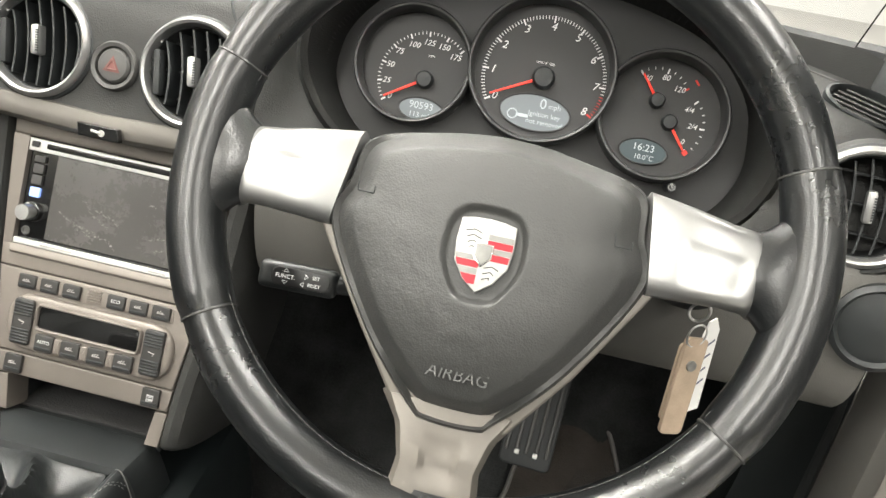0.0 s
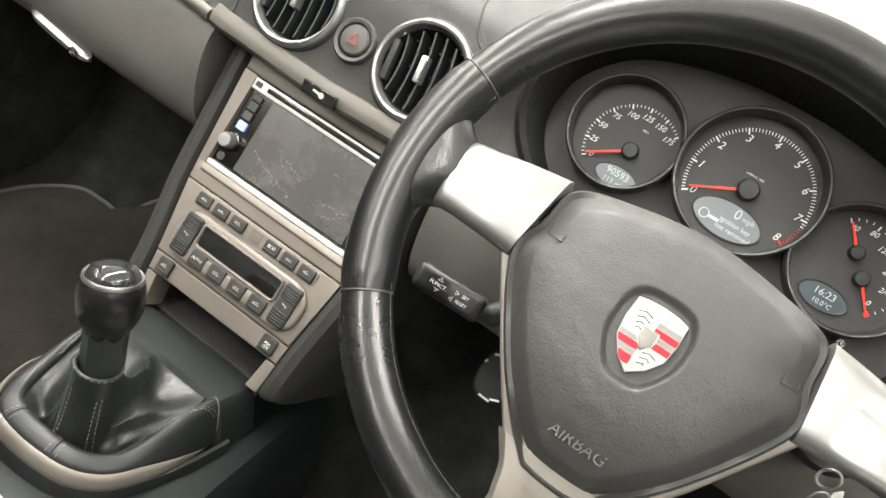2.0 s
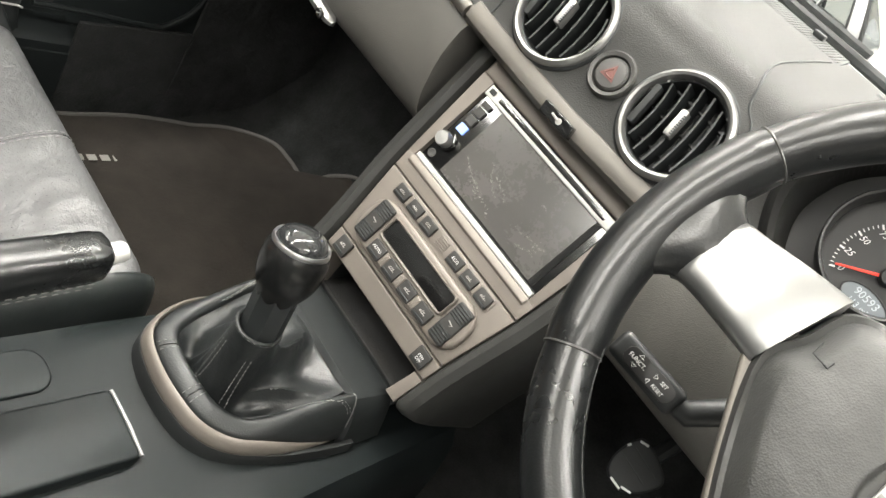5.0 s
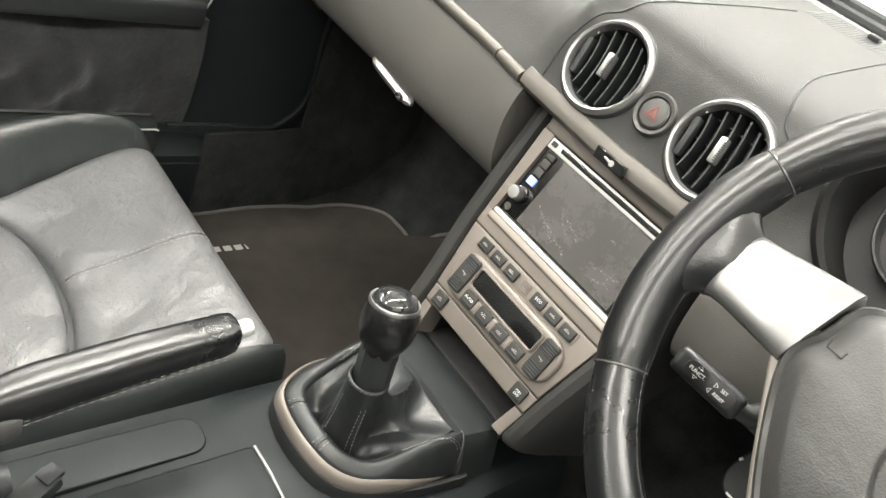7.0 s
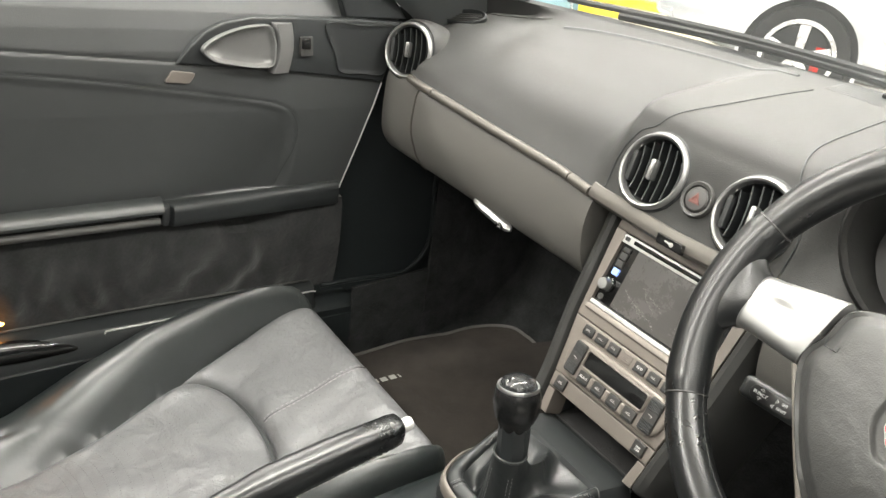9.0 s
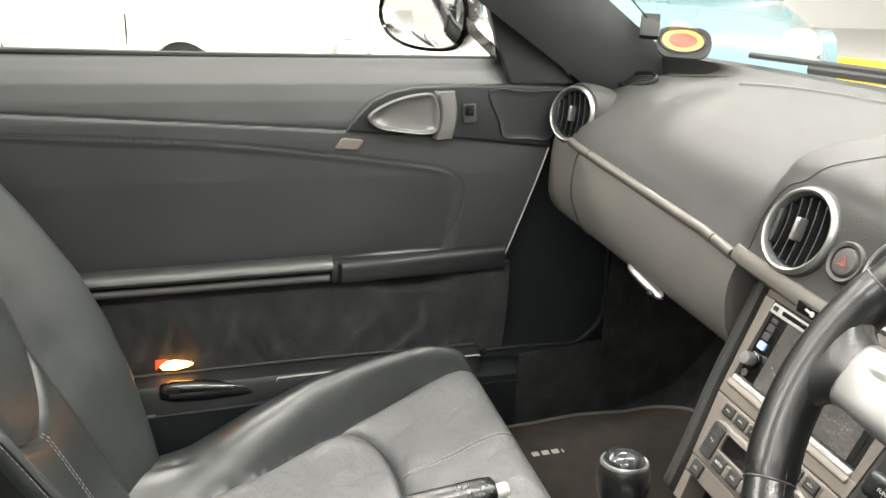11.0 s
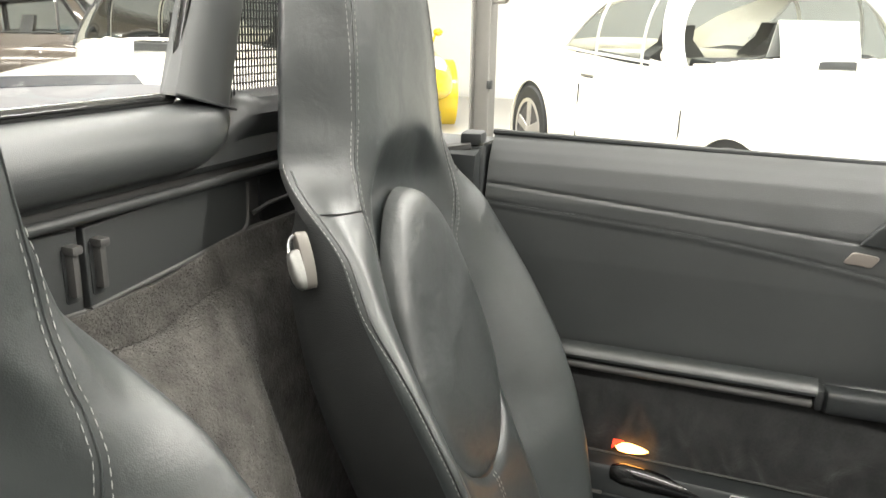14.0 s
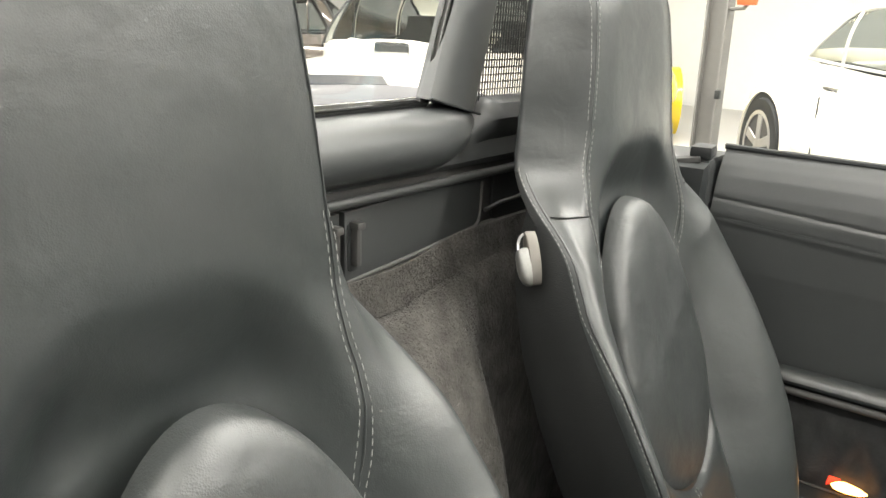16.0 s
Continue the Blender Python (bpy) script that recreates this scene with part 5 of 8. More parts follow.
gear = thing("gear_lever", "black gear lever with chrome ring and creased leather gaiter", "gear lever", (0.0, 0.43, 0.47))
gaiter = []
inner = [p for p in plate_row(0.0247, 1.0, -0.0075, 0.500)]
inner = spline(inner[::4] + [V((0.052, 0.507, 0.4870)), V((0.02, 0.510, 0.4875)), V((-0.02, 0.510, 0.4875)), V((-0.052, 0.507, 0.4870))], 120, True)
for k in range(25):
    t = k / 24
    row = []
    for p in inner:
        a_ = math.atan2(p.y - 0.435, p.x)
        c = V((0.0015 + 0.0180 * math.cos(a_), 0.4245 + 0.0180 * math.sin(a_), 0.522))
        q = p.lerp(c, t ** 0.80)
        back = smooth01(0.5, -0.8, math.sin(a_))
        z = p.z + (0.522 - p.z) * (t ** 7) - (0.004 + 0.017 * back) * math.sin(math.pi * min(1, t * 1.05)) * (1 - 0.2 * t)
        w = math.sin(a_ * 4 + 3.0 * t + 0.6) * 0.7 + math.sin(a_ * 3 - 4 * t + 2.0) * 0.6 + 0.35 * math.sin(a_ * 8 + 5 * t)
        fold = math.sin(math.pi * t) ** 1.3
        ridge = (1 - abs(math.sin(a_ * 3.0 + 2.4 * t + 0.9))) ** 2
        row.append(V((q.x * (1 + 0.07 * fold * w), 0.435 + (q.y - 0.435) * (1 + 0.07 * fold * w), z + fold * ((0.0055 + 0.0035 * (1 - back)) * w + 0.0130 * ridge))))
    gaiter.append(row)
part("gaiter", loft(gaiter, cap=False), LEATHER_BOOT, gear, "creased leather gaiter")
bm = bmesh.new()
for j in (46, 50, 66, 70):
    stitches([gaiter[k][j] + V((0, 0, 0.0010)) for k in range(1, 24)], 0.0030, 0.0018, 0.0004, bm=bm)
part("gaiter_stitching", bm, THREAD_PALE, gear, "pale grey stitching", kind="stuff")
part("collar", tube([V((0.0015 + 0.0178 * math.cos(q), 0.4245 + 0.0178 * math.sin(q), 0.5235)) for q in np.linspace(0, 6.283, 30)[:-1]], 0.0018, 8, True), LEATHER_BOOT, gear)
lever_a, lever_b = V((0.001, 0.428, 0.520)), V((-0.012, 0.430, 0.590))
axis = (lever_b - lever_a).normalized()
lev = Matrix.Translation(lever_a) @ axis.to_track_quat("Z", "Y").to_matrix().to_4x4() @ Matrix.Scale(1.07, 4)
part("shaft", lathe([(0.0160, -0.006), (0.0160, 0.0), (0.0160, 0.006), (0.0162, 0.030), (0.0170, 0.040)], lev @ pose(0, 0, 0, 0, 0, 10), 8), PLASTIC, gear, "black lever shaft")
part("knob", lathe([(0.0150, 0.030), (0.0164, 0.0345), (0.0195, 0.0400), (0.0225, 0.0470), (0.0240, 0.0550), (0.0243, 0.0615), (0.0236, 0.0685), (0.0215, 0.0750), (0.0202, 0.0770)], lev, 48), surface("worn_knob_black", (0.010, 0.010, 0.010), 0.24, vary=0.2, rough_vary=0.04), gear, "gloss black knob")
part("knob_ring", lathe([(0.0216, 0.0744), (0.0213, 0.0770), (0.0206, 0.0781), (0.0196, 0.0779), (0.0188, 0.0762), (0.0184, 0.0755)], lev, 64), STEEL, gear, "chrome ring")
part("knob_dome", lathe([(0.0188, 0.0765), (0.0183, 0.0795), (0.0164, 0.0826), (0.0125, 0.0852), (0.0065, 0.0868), (0.0, 0.0872)], lev, 40), surface("dark_clear_dome", (0.022, 0.023, 0.024), 0.07, vary=0.3, vary_scale=90, coat=0.6, rough_vary=0.02), gear, "glossy dark dome")
part("collar_stitching", stitches([V((0.0015 + 0.0192 * math.cos(q), 0.4245 + 0.0192 * math.sin(q), 0.5235)) for q in np.linspace(0, 6.28, 30)], 0.003, 0.002), THREAD_PALE, gear, "pale grey stitching")

brake = thing("handbrake", "worn black leather handbrake lever with silver button", "handbrake", (-0.05, 0.15, 0.42))
a, b = V((-0.055, 0.00, 0.478)), V((-0.061, 0.318, 0.540))
rows = []
for t, w, h in ((0.0, 0.012, 0.012), (0.3, 0.013, 0.014), (0.46, 0.0150, 0.0175), (0.50, 0.0168, 0.0190), (0.54, 0.0172, 0.0195), (0.75, 0.0168, 0.0185), (0.96, 0.0160, 0.0165), (0.99, 0.0148, 0.0150), (1.0, 0.0120, 0.0120)):
    c = a.lerp(b, t) + V((0, 0, 0.006 + 0.008 * math.sin(3.14 * t)))
    rows.append([c + V((w * math.copysign(abs(math.cos(q)) ** 0.7, math.cos(q)), 0, h * math.copysign(abs(math.sin(q)) ** 0.7, math.sin(q)))) for q in [2 * math.pi * k / 24 for k in range(24)]])
part("grip", loft(rows), LEATHER_SMOOTH, brake, "worn black leather grip")
part("button", lathe([(0.0075, -0.005), (0.0075, 0.012), (0.0062, 0.015), (0.0, 0.016)], Matrix.Translation(b + V((0, 0, 0.006))) @ (b - a).normalized().to_track_quat("Z", "Y").to_matrix().to_4x4(), 24), SILVER_PALE, brake, "silver push button")
bm = bmesh.new()
for dz in (-0.0125, -0.0085):
    stitches([a.lerp(b, t) + V((0.0162, 0, dz + 0.008 * math.sin(3.14 * t) + 0.006)) for t in np.linspace(0.5, 0.97, 20)], bm=bm)
part("grip_stitching", bm, THREAD, brake, "grey stitching")
rows = []
for y, z, w in ((-0.06, 0.43, 0.020), (0.02, 0.452, 0.024), (0.10, 0.450, 0.022), (0.16, 0.432, 0.016)):
    rows.append([V((-0.057 + w * math.cos(q), y, z - 0.012 + 0.022 * math.sin(q))) for q in [2 * math.pi * k / 16 for k in range(16)]])
part("gaiter", loft(rows), LEATHER_BOOT, brake, "leather gaiter")
part("lever_arm", loft([[V((-0.056 + w * math.cos(q), y, z + 0.016 * math.copysign(abs(math.sin(q)) ** 0.7, math.sin(q)))) for q in [2 * math.pi * k / 18 for k in range(18)]] for y, z, w in ((-0.08, 0.462, 0.017), (0.05, 0.487, 0.018), (0.150, 0.5075, 0.0185), (0.158, 0.509, 0.0165))]), PLASTIC_GREY, brake, "satin dark lever arm")
buckle = thing("seat_belt_buckle", "black seat belt buckle beside the tunnel", "seat belt", (-0.10, 0.16, 0.43))
part("body", box((0.020, 0.042, 0.014), pose(-0.040, 0.172, 0.428, 12, 0, 25), 0.004), RUBBER, buckle)
part("release", box((0.014, 0.016, 0.006), pose(-0.0465, 0.186, 0.4375, 12, 0, 25), 0.002), RUBBER, buckle)

# ---- floors and footwells ----
bm = sheet(lambda u, v: (-0.66 + 1.32 * u, -0.40 + 1.0 * v, 0.225), 8, 8, 0.02, (0, 0, 1))
tagged(part("car_floor", bm, CARPET, None), "black carpeted car floor", "floor", kind="structure")
rows = []
for x in (-0.66, -0.3, 0.0, 0.3, 0.66):
    rows.append([V((x, y, z)) for y, z in ((0.60, 0.225), (0.78, 0.235), (0.90, 0.27), (0.98, 0.36), (1.01, 0.50), (1.01, 0.72), (1.06, 0.72), (1.06, 0.20), (0.60, 0.205))])
tagged(part("footwell_bulkhead", loft(rows), CARPET, None), "black carpeted toe board under the dashboard", "bulkhead", kind="structure")


def floor_mat(x0, outline, name_mark):
    mat = thing("floor_mat", "brown-black carpet mat with grey bound edge", "floor mat", (x0, 0.6, 0.232), "floor mats")

    def z_at(y):
        return float(np.interp(y, [0.6, 0.78, 0.90, 0.95], [0.236, 0.246, 0.282, 0.325]))
    pts = spline([V((x0 + x, y, 0)) for x, y in outline], 90, True)
    bm = bmesh.new()
    c = sum(pts, V()) / len(pts)
    rings = [[V((c.x + (p.x - c.x) * s, c.y + (p.y - c.y) * s, z_at(c.y + (p.y - c.y) * s) + dz)) for p in pts] for s, dz in ((1, -0.008), (1, 0.0), (0.9, 0.001), (0.75, 0.001), (0.55, 0.001), (0.3, 0.001), (0.05, 0.001))]
    part("carpet", loft(rings), MAT_CLOTH, mat)
    part("binding", tube([V((p.x, p.y, z_at(p.y) + 0.001)) for p in pts], 0.0032, 8, True), PIPING, mat, "grey bound edge")
    if name_mark:
        bm = bmesh.new()
        for i in range(7):
            box((0.0115, 0.0125, 0.0010), pose(-0.494, 0.572 + 0.0185 * i, 0.2405, 3), 0.0004, 1, bm=bm)
        part("woven_mark", bm, GREY_INK, mat, "pale woven mark")
    return mat


floor_mat(0.0, [(-0.575, 0.30), (-0.58, 0.45), (-0.586, 0.60), (-0.587, 0.69), (-0.572, 0.775), (-0.549, 0.838), (-0.505, 0.885), (-0.46, 0.893), (-0.415, 0.895), (-0.398, 0.93), (-0.355, 0.958), (-0.26, 0.955), (-0.175, 0.90), (-0.155, 0.60), (-0.155, 0.30)], True)
floor_mat(0.36, [(-0.21, 0.30), (-0.21, 0.70), (-0.12, 0.80), (0.02, 0.82), (0.05, 0.90), (0.09, 0.965), (0.15, 0.965), (0.19, 0.90), (0.23, 0.80), (0.25, 0.55), (0.25, 0.30)], False)
pedal = thing("accelerator_pedal", "black ribbed accelerator pedal on the floor", "pedal", (0.41, 0.85, 0.28))
pm = pose(0.412, 0.830, 0.458, 62, 0, -4)
part("pad", prism(rounded(0.062, 0.20, 0.008, 4), 0.014, pm, 0.003), RUBBER, pedal)
for i in range(5):
    part("rib", box((0.0045, 0.175, 0.004), pm @ pose(-0.024 + 0.012 * i, 0.004, 0.001), 0.001, 1), PLASTIC_GREY, pedal)
for sx in (-1, 1):
    part("stud", box((0.006, 0.006, 0.004), pm @ pose(sx * 0.011, -0.083, 0.002), 0.001, 1), SILVER_PALE, pedal)
clutch = thing("clutch_pedal", "black pedal with worn metal edges in the footwell", "pedal", (0.225, 0.81, 0.49))
cp = frame_of((0.233, 0.790, 0.500), 38, 0, -14) @ Matrix.Scale(0.9, 4)
part("pad", prism([(p.x, p.y) for p in spline([V(q) for q in ((-0.028, 0.020, 0), (-0.010, 0.027, 0), (0.012, 0.027, 0), (0.029, 0.018, 0), (0.026, -0.012, 0), (0.012, -0.030, 0), (-0.010, -0.031, 0), (-0.024, -0.012, 0))], 40, True)], 0.012, cp @ pose(0, 0, 0.006), 0.004), RUBBER, clutch, "smooth black pad")
for x, y, w, turn in ((-0.020, 0.0205, 0.011, 35), (-0.0255, 0.004, 0.005, 85), (0.0185, -0.0215, 0.013, 35), (0.0075, -0.0295, 0.016, 12)):
    part("worn_edge", box((w, 0.003, 0.001), cp @ pose(x, y, 0.0062, 0, 0, turn), 0.0004, 1), SILVER_PALE, clutch)
for y in (0.012, -0.004):
    part("pad_groove", box((0.040, 0.0012, 0.0008), cp @ pose(0, y, 0.0061, 0, 0, 8), 0.0003, 1), PLASTIC, clutch)
part("arm", tube([(0.235, 0.80, 0.50), (0.24, 0.87, 0.56), (0.26, 0.93, 0.66)], 0.009, 8), PLASTIC, clutch)
for sx in (-1, 1):
    rows = []
    for y, z in ((-0.30, 0.34), (0.0, 0.345), (0.2, 0.350), (0.46, 0.354), (0.58 if sx < 0 else 0.745, 0.352)):
        rows.append([V((sx * a, y, b)) for a, b in ((0.606, 0.22), (0.610, z - 0.02), (0.618, z - 0.012), (0.66, z - 0.006), (0.69, z - 0.006), (0.70, 0.22))])
    sill = tagged(part("door_sill", loft(rows), KICK, None, "glossy black plastic sill along the door opening"), category="sill", kind="structure")
    rows = []
    for f in (0.0, 0.03, 0.08, 0.15, 0.25, 0.4, 0.6, 0.8, 1.0):
        row = []
        for a, b in ((0.606, 0.21), (0.607, 0.320), (0.610, 0.340), (0.616, 0.362), (0.621, 0.40), (0.626, 0.46), (0.628, 0.52), (0.630, 0.64), (0.632, 0.74), (0.70, 0.78), (0.70, 0.21)):
            rear_y = 0.745 if sx > 0 else float(np.interp(b, [0.21, 0.50, 0.525, 0.57, 0.74, 0.90], [0.40, 0.49, 0.525, 0.548, 0.612, 0.657]))
            set_back = 0.046 * smooth01(0.735, 0.62, rear_y * (1 - f) + f) * smooth01(0.322, 0.34, b) * (b < 0.76) if sx < 0 else 0.0
            row.append(V((sx * (a + set_back), (1 - f) * rear_y + f, b)))
        rows.append(row)
    tagged(part("kick_panel", loft(rows), KICK, None, "smooth black side of the footwell"), category="panel", kind="structure")
bm = sheet(lambda u, v: (-0.602 - 0.017 * smooth01(0.30, 0.62, 0.225 + 0.50 * v), 0.738 + 0.25 * u, 0.225 + 0.50 * v), 10, 20, 0.006, (1, 0, 0))
sheet(lambda u, v: (-0.602 - 0.006 * v, 0.575 + 0.163 * u, 0.225 + (0.146 + 0.012 * u) * v), 10, 10, 0.006, (1, 0, 0), bm=bm)
tagged(part("footwell_side_carpet", bm, CARPET, None, "black carpet on the side of the footwell"), category="carpet", kind="structure")
jamb = tagged(part("door_jamb", box((0.02, 0.075, 0.56), pose(0.712, 0.712, 0.50), 0.004), PAINT_PEWTER, None, "pale painted door jamb in the open doorway"), category="door jamb", kind="structure")
tagged(part("door_seal", tube([(0.694, 0.748, 0.30), (0.694, 0.750, 0.55), (0.690, 0.765, 0.76)], 0.008, 8), RUBBER, None, "black rubber door seal"), category="seal", kind="structure")
tagged(part("door_seal", tube(spline([V(p) for p in ((-0.618, 0.745, 0.640), (-0.618, 0.731, 0.565), (-0.617, 0.737, 0.467), (-0.616, 0.729, 0.421), (-0.614, 0.697, 0.390), (-0.613, 0.672, 0.383), (-0.613, 0.582, 0.386), (-0.613, 0.510, 0.386))], 60), 0.0042, 8), KICK, None, "black rubber seal round the door opening"), category="seal", kind="structure")
sill_trim = thing("sill_trim", "black plastic sill cover with pale edges", "sill", (-0.64, 0.2, 0.36))
part("cover", loft([[V((-0.634 + a, y, 0.374 + b)) for a, b in ((0.022, -0.045), (0.019 * k, -0.008), (0.014 * k, -0.001), (0.0, 0.003), (-0.020, 0.004), (-0.030, -0.03))] for y, k in ((-0.10, 1.0), (0.1, 1.0), (0.3, 1.0), (0.46, 1.0), (0.49, 0.9), (0.503, 0.5), (0.507, 0.1))]), PLASTIC, sill_trim)
part("cover_edge", tube([(-0.6165, y, z) for y, z in ((0.148, 0.3655), (0.150, 0.3705), (0.20, 0.3712), (0.36, 0.3735), (0.497, 0.3755), (0.503, 0.3735))], 0.0014, 6), SILVER_PALE, sill_trim, "pale thin edge")
part("end_cover", loft([[V((-0.622 + 0.014 * k * math.cos(q), y, 0.352 + 0.010 * f + (0.012 + 0.008 * k) * math.sin(q) * k)) for q in [2 * math.pi * j / 20 for j in range(20)]] for y, k, f in ((-0.040, 0.2, 1.0), (-0.034, 0.75, 1.0), (-0.015, 1.0, 1.0), (0.03, 1.0, 0.7), (0.09, 0.75, 0.2), (0.13, 0.42, -0.4), (0.152, 0.1, -0.8))]), GLOSS, sill_trim, "glossy black cover")
part("upper_edge", tube([(-0.650, -0.10, 0.379), (-0.648, 0.20, 0.383), (-0.646, 0.50, 0.382)], 0.0020, 6), PLASTIC_GREY, sill_trim)

# ---- doors ----
CREASE1 = ([-0.30, -0.269, 0.087, 0.267, 0.45, 0.7], [0.812, 0.810, 0.788, 0.776, 0.763, 0.745])
CREASE2 = [(-0.30, 0.783), (-0.268, 0.781), (0.047, 0.762), (0.213, 0.743), (0.365, 0.721), (0.425, 0.710), (0.452, 0.694), (0.464, 0.668), (0.463, 0.640), (0.450, 0.600), (0.435, 0.560)]
crease2 = spline([V((0, y, z)) for y, z in CREASE2], 80)
dense2 = spline(crease2, 700)
C2Y, C2Z = np.array([p.y for p in dense2]), np.array([p.z for p in dense2])


def belt(y):
    return float(np.interp(y, [-0.30, 0.044, 0.506, 0.70], [0.889, 0.884, 0.881, 0.878]))


def door_x(y, z):
    """How far the passenger door's lining stands out at a height."""
    x = float(np.interp(z, [0.33, 0.50, 0.55, 0.62, 0.70, 0.76, 0.79, 0.82, 0.845, 0.862, 0.876, 0.889], [-0.676, -0.664, -0.660, -0.654, -0.649, -0.650, -0.653, -0.660, -0.668, -0.676, -0.685, -0.697]))
    c1 = float(np.interp(y, *CREASE1))
    if y < 0.60:
        x -= 0.0022 * math.exp(-((z - c1) / 0.0022) ** 2) * (1 - smooth01(0.28, 0.32, y))
    d = float(np.min(np.hypot(C2Y - y, C2Z - z)))
    x -= 0.0018 * math.exp(-(d / 0.0022) ** 2)
    zc = float(np.interp(y, [q[0] for q in CREASE2[:6]], [q[1] for q in CREASE2[:6]]))
    ye = float(np.interp(z, [0.56, 0.60, 0.64, 0.668, 0.694, 0.71], [0.435, 0.450, 0.463, 0.464, 0.452, 0.425]))
    inside = smooth01(0.0, 0.014, zc - z) * smooth01(0.0, 0.03 + 0.02 * smooth01(0.70, 0.60, z), ye - y)
    x -= 0.0035 * inside
    x -= 0.013 * smooth01(0.70, 0.575, z) * smooth01(-0.002, 0.022, ye + 0.016 * smooth01(0.66, 0.57, z) - y) * (1 - smooth01(0.04, 0.24, ye - y)) * smooth01(0.72, 0.68, z) * smooth01(0.548, 0.562, z)
    return x


door = thing("door_1", "closed black vinyl car door with silver handle and armrest", "door", (-0.66, 0.15, 0.37), kind="structure")


def front_edge(z):
    return float(np.interp(z, [0.33, 0.52, 0.74, 0.90], [0.50, 0.544, 0.610, 0.655]))


def lining(u, v):
    z = 0.545 + v * (0.888 - 0.545)
    y = -0.278 + u * (front_edge(z) + 0.278)
    z = 0.545 + v * (belt(y) - 0.545)
    return (door_x(y, z), y, z)


part("lining", sheet(lining, 260, 130, 0.02, (1, 0, 0)), DOOR, door, "grained black vinyl lining")
part("lining_seam", tube([V((door_x(y, float(np.interp(y, *CREASE1))) + 0.0001, y, float(np.interp(y, *CREASE1)))) for y in np.linspace(-0.272, 0.275, 120)], 0.0007, 6), PLASTIC, door)
part("lining_seam", tube([V((door_x(p.y, p.z) + 0.0001, p.y, p.z)) for p in crease2[3:]], 0.0007, 6), PLASTIC, door)
part("outer_skin", box((0.012, 1.12, 0.60), pose(-0.704, 0.24, 0.565)), KICK, door)
# Pale line along the lining's front edge.
part("front_edge", tube([V((door_x(front_edge(z), z) + 0.003, front_edge(z) - 0.001, z)) for z in np.linspace(0.528, 0.742, 12)], 0.0014, 6), SILVER_PALE, door, "pale thin edge")


def pocket(u, v):
    y = -0.25 + u * (0.56 + 0.25)
    z = 0.350 + v * (0.535 - 0.350)
    w = math.sin(y * 92 + 2.6 * math.sin(z * 27 + y * 13)) * 0.45 + math.sin(y * 57 - z * 48 + 1.3) * 0.38 + math.sin(y * 168 + 3.0 * math.sin(z * 21 - y * 9)) * 0.20
    amp = 0.0090 * math.sin(math.pi * min(1, 0.25 + v * 0.8)) * smooth01(0.54, 0.38, y)
    sag = 0.016 * max(0.0, 1 - ((y - 0.375) / 0.085) ** 2 - ((z - 0.512 + 0.06 * (y - 0.375)) / 0.020) ** 2)
    return (-0.655 - 0.008 * (1 - v) + amp * w - sag + 0.010 * math.sin(math.pi * v), y, z)


part("pocket", sheet(pocket, 260, 30, 0.015, (1, 0, 0)), SUEDE_POCKET, door, "ruched black cloth pocket")
rows = []
for y in np.linspace(-0.24, 0.245, 24):
    k = 0.55 + 0.45 * smooth01(-0.26, -0.15, y)
    rows.append([V((-0.655 + a * k, y, 0.557 + 0.014 * (y + 0.1) + b)) for a, b in ((0, 0.008), (0.008, 0.007), (0.016, 0.003), (0.021, -0.003), (0.023, -0.008), (0.021, -0.013), (0.014, -0.016), (0, -0.016))])
part("armrest", loft(rows), LEATHER, door, "padded black armrest")
part("armrest_strip", tube([V((-0.640, y, 0.531 + 0.010 * (y + 0.1))) for y in np.linspace(-0.20, 0.24, 14)], 0.0060, 10), PLASTIC_GREY, door, "black plastic strip")
rows = []
for y in np.linspace(0.252, 0.545, 40):
    t = (y - 0.252) / 0.293
    h = 0.034 + 0.002 * t
    o = 0.026 - 0.012 * t
    zc = 0.558 + 0.006 * t
    ends = 0.35 + 0.65 * math.sqrt(max(0.0, 1 - max(0.0, (0.262 - y) / 0.0101) ** 2))
    rows.append([V((-0.655 + a * ends, y, zc + b)) for a, b in ((0, 0.004), (o * 0.5, 0.0045), (o * 0.8, 0.002), (o * 0.95, -0.002), (o, -0.008), (o * 0.99, -h * 0.55), (o * 0.90, -h * 0.85), (o * 0.7, -h), (0, -h))])
part("pull_handle", loft(rows), PLASTIC, door, "black plastic pull handle")
part("handle_collar", loft([[V((-0.655 + a * k, y, 0.558 + b * k)) for a, b in ((0, 0.004), (0.014, 0.004), (0.021, 0.0), (0.0235, -0.008), (0.022, -0.020), (0.016, -0.032), (0, -0.032))] for y, k in ((0.243, 0.92), (0.246, 1.0), (0.251, 1.0), (0.254, 0.9))]), RUBBER, door)
# handle pod: a dark plate with a silver grab cup, a lock switch and a black recess
DP = Matrix(((0, 0, 1, -0.6470), (1, 0, 0, 0), (0, 1, 0, 0), (0, 0, 0, 1)))
pod = [(0.268, 0.776), (0.285, 0.800), (0.307, 0.822), (0.335, 0.836), (0.375, 0.844), (0.45, 0.846), (0.55, 0.846), (0.640, 0.842), (0.625, 0.790), (0.608, 0.744), (0.52, 0.754), (0.443, 0.762), (0.35, 0.769)]
part("handle_plate", prism(pod, 0.012, DP @ pose(0, 0, 0.004), 0.004), PLASTIC, door, "black plastic handle plate")
cup_line = spline([V((y, z, 0)) for y, z in ((0.302, 0.797), (0.315, 0.812), (0.345, 0.826), (0.375, 0.833), (0.400, 0.833), (0.409, 0.815), (0.411, 0.792), (0.407, 0.776), (0.385, 0.773), (0.35, 0.777), (0.318, 0.783))], 60, True)
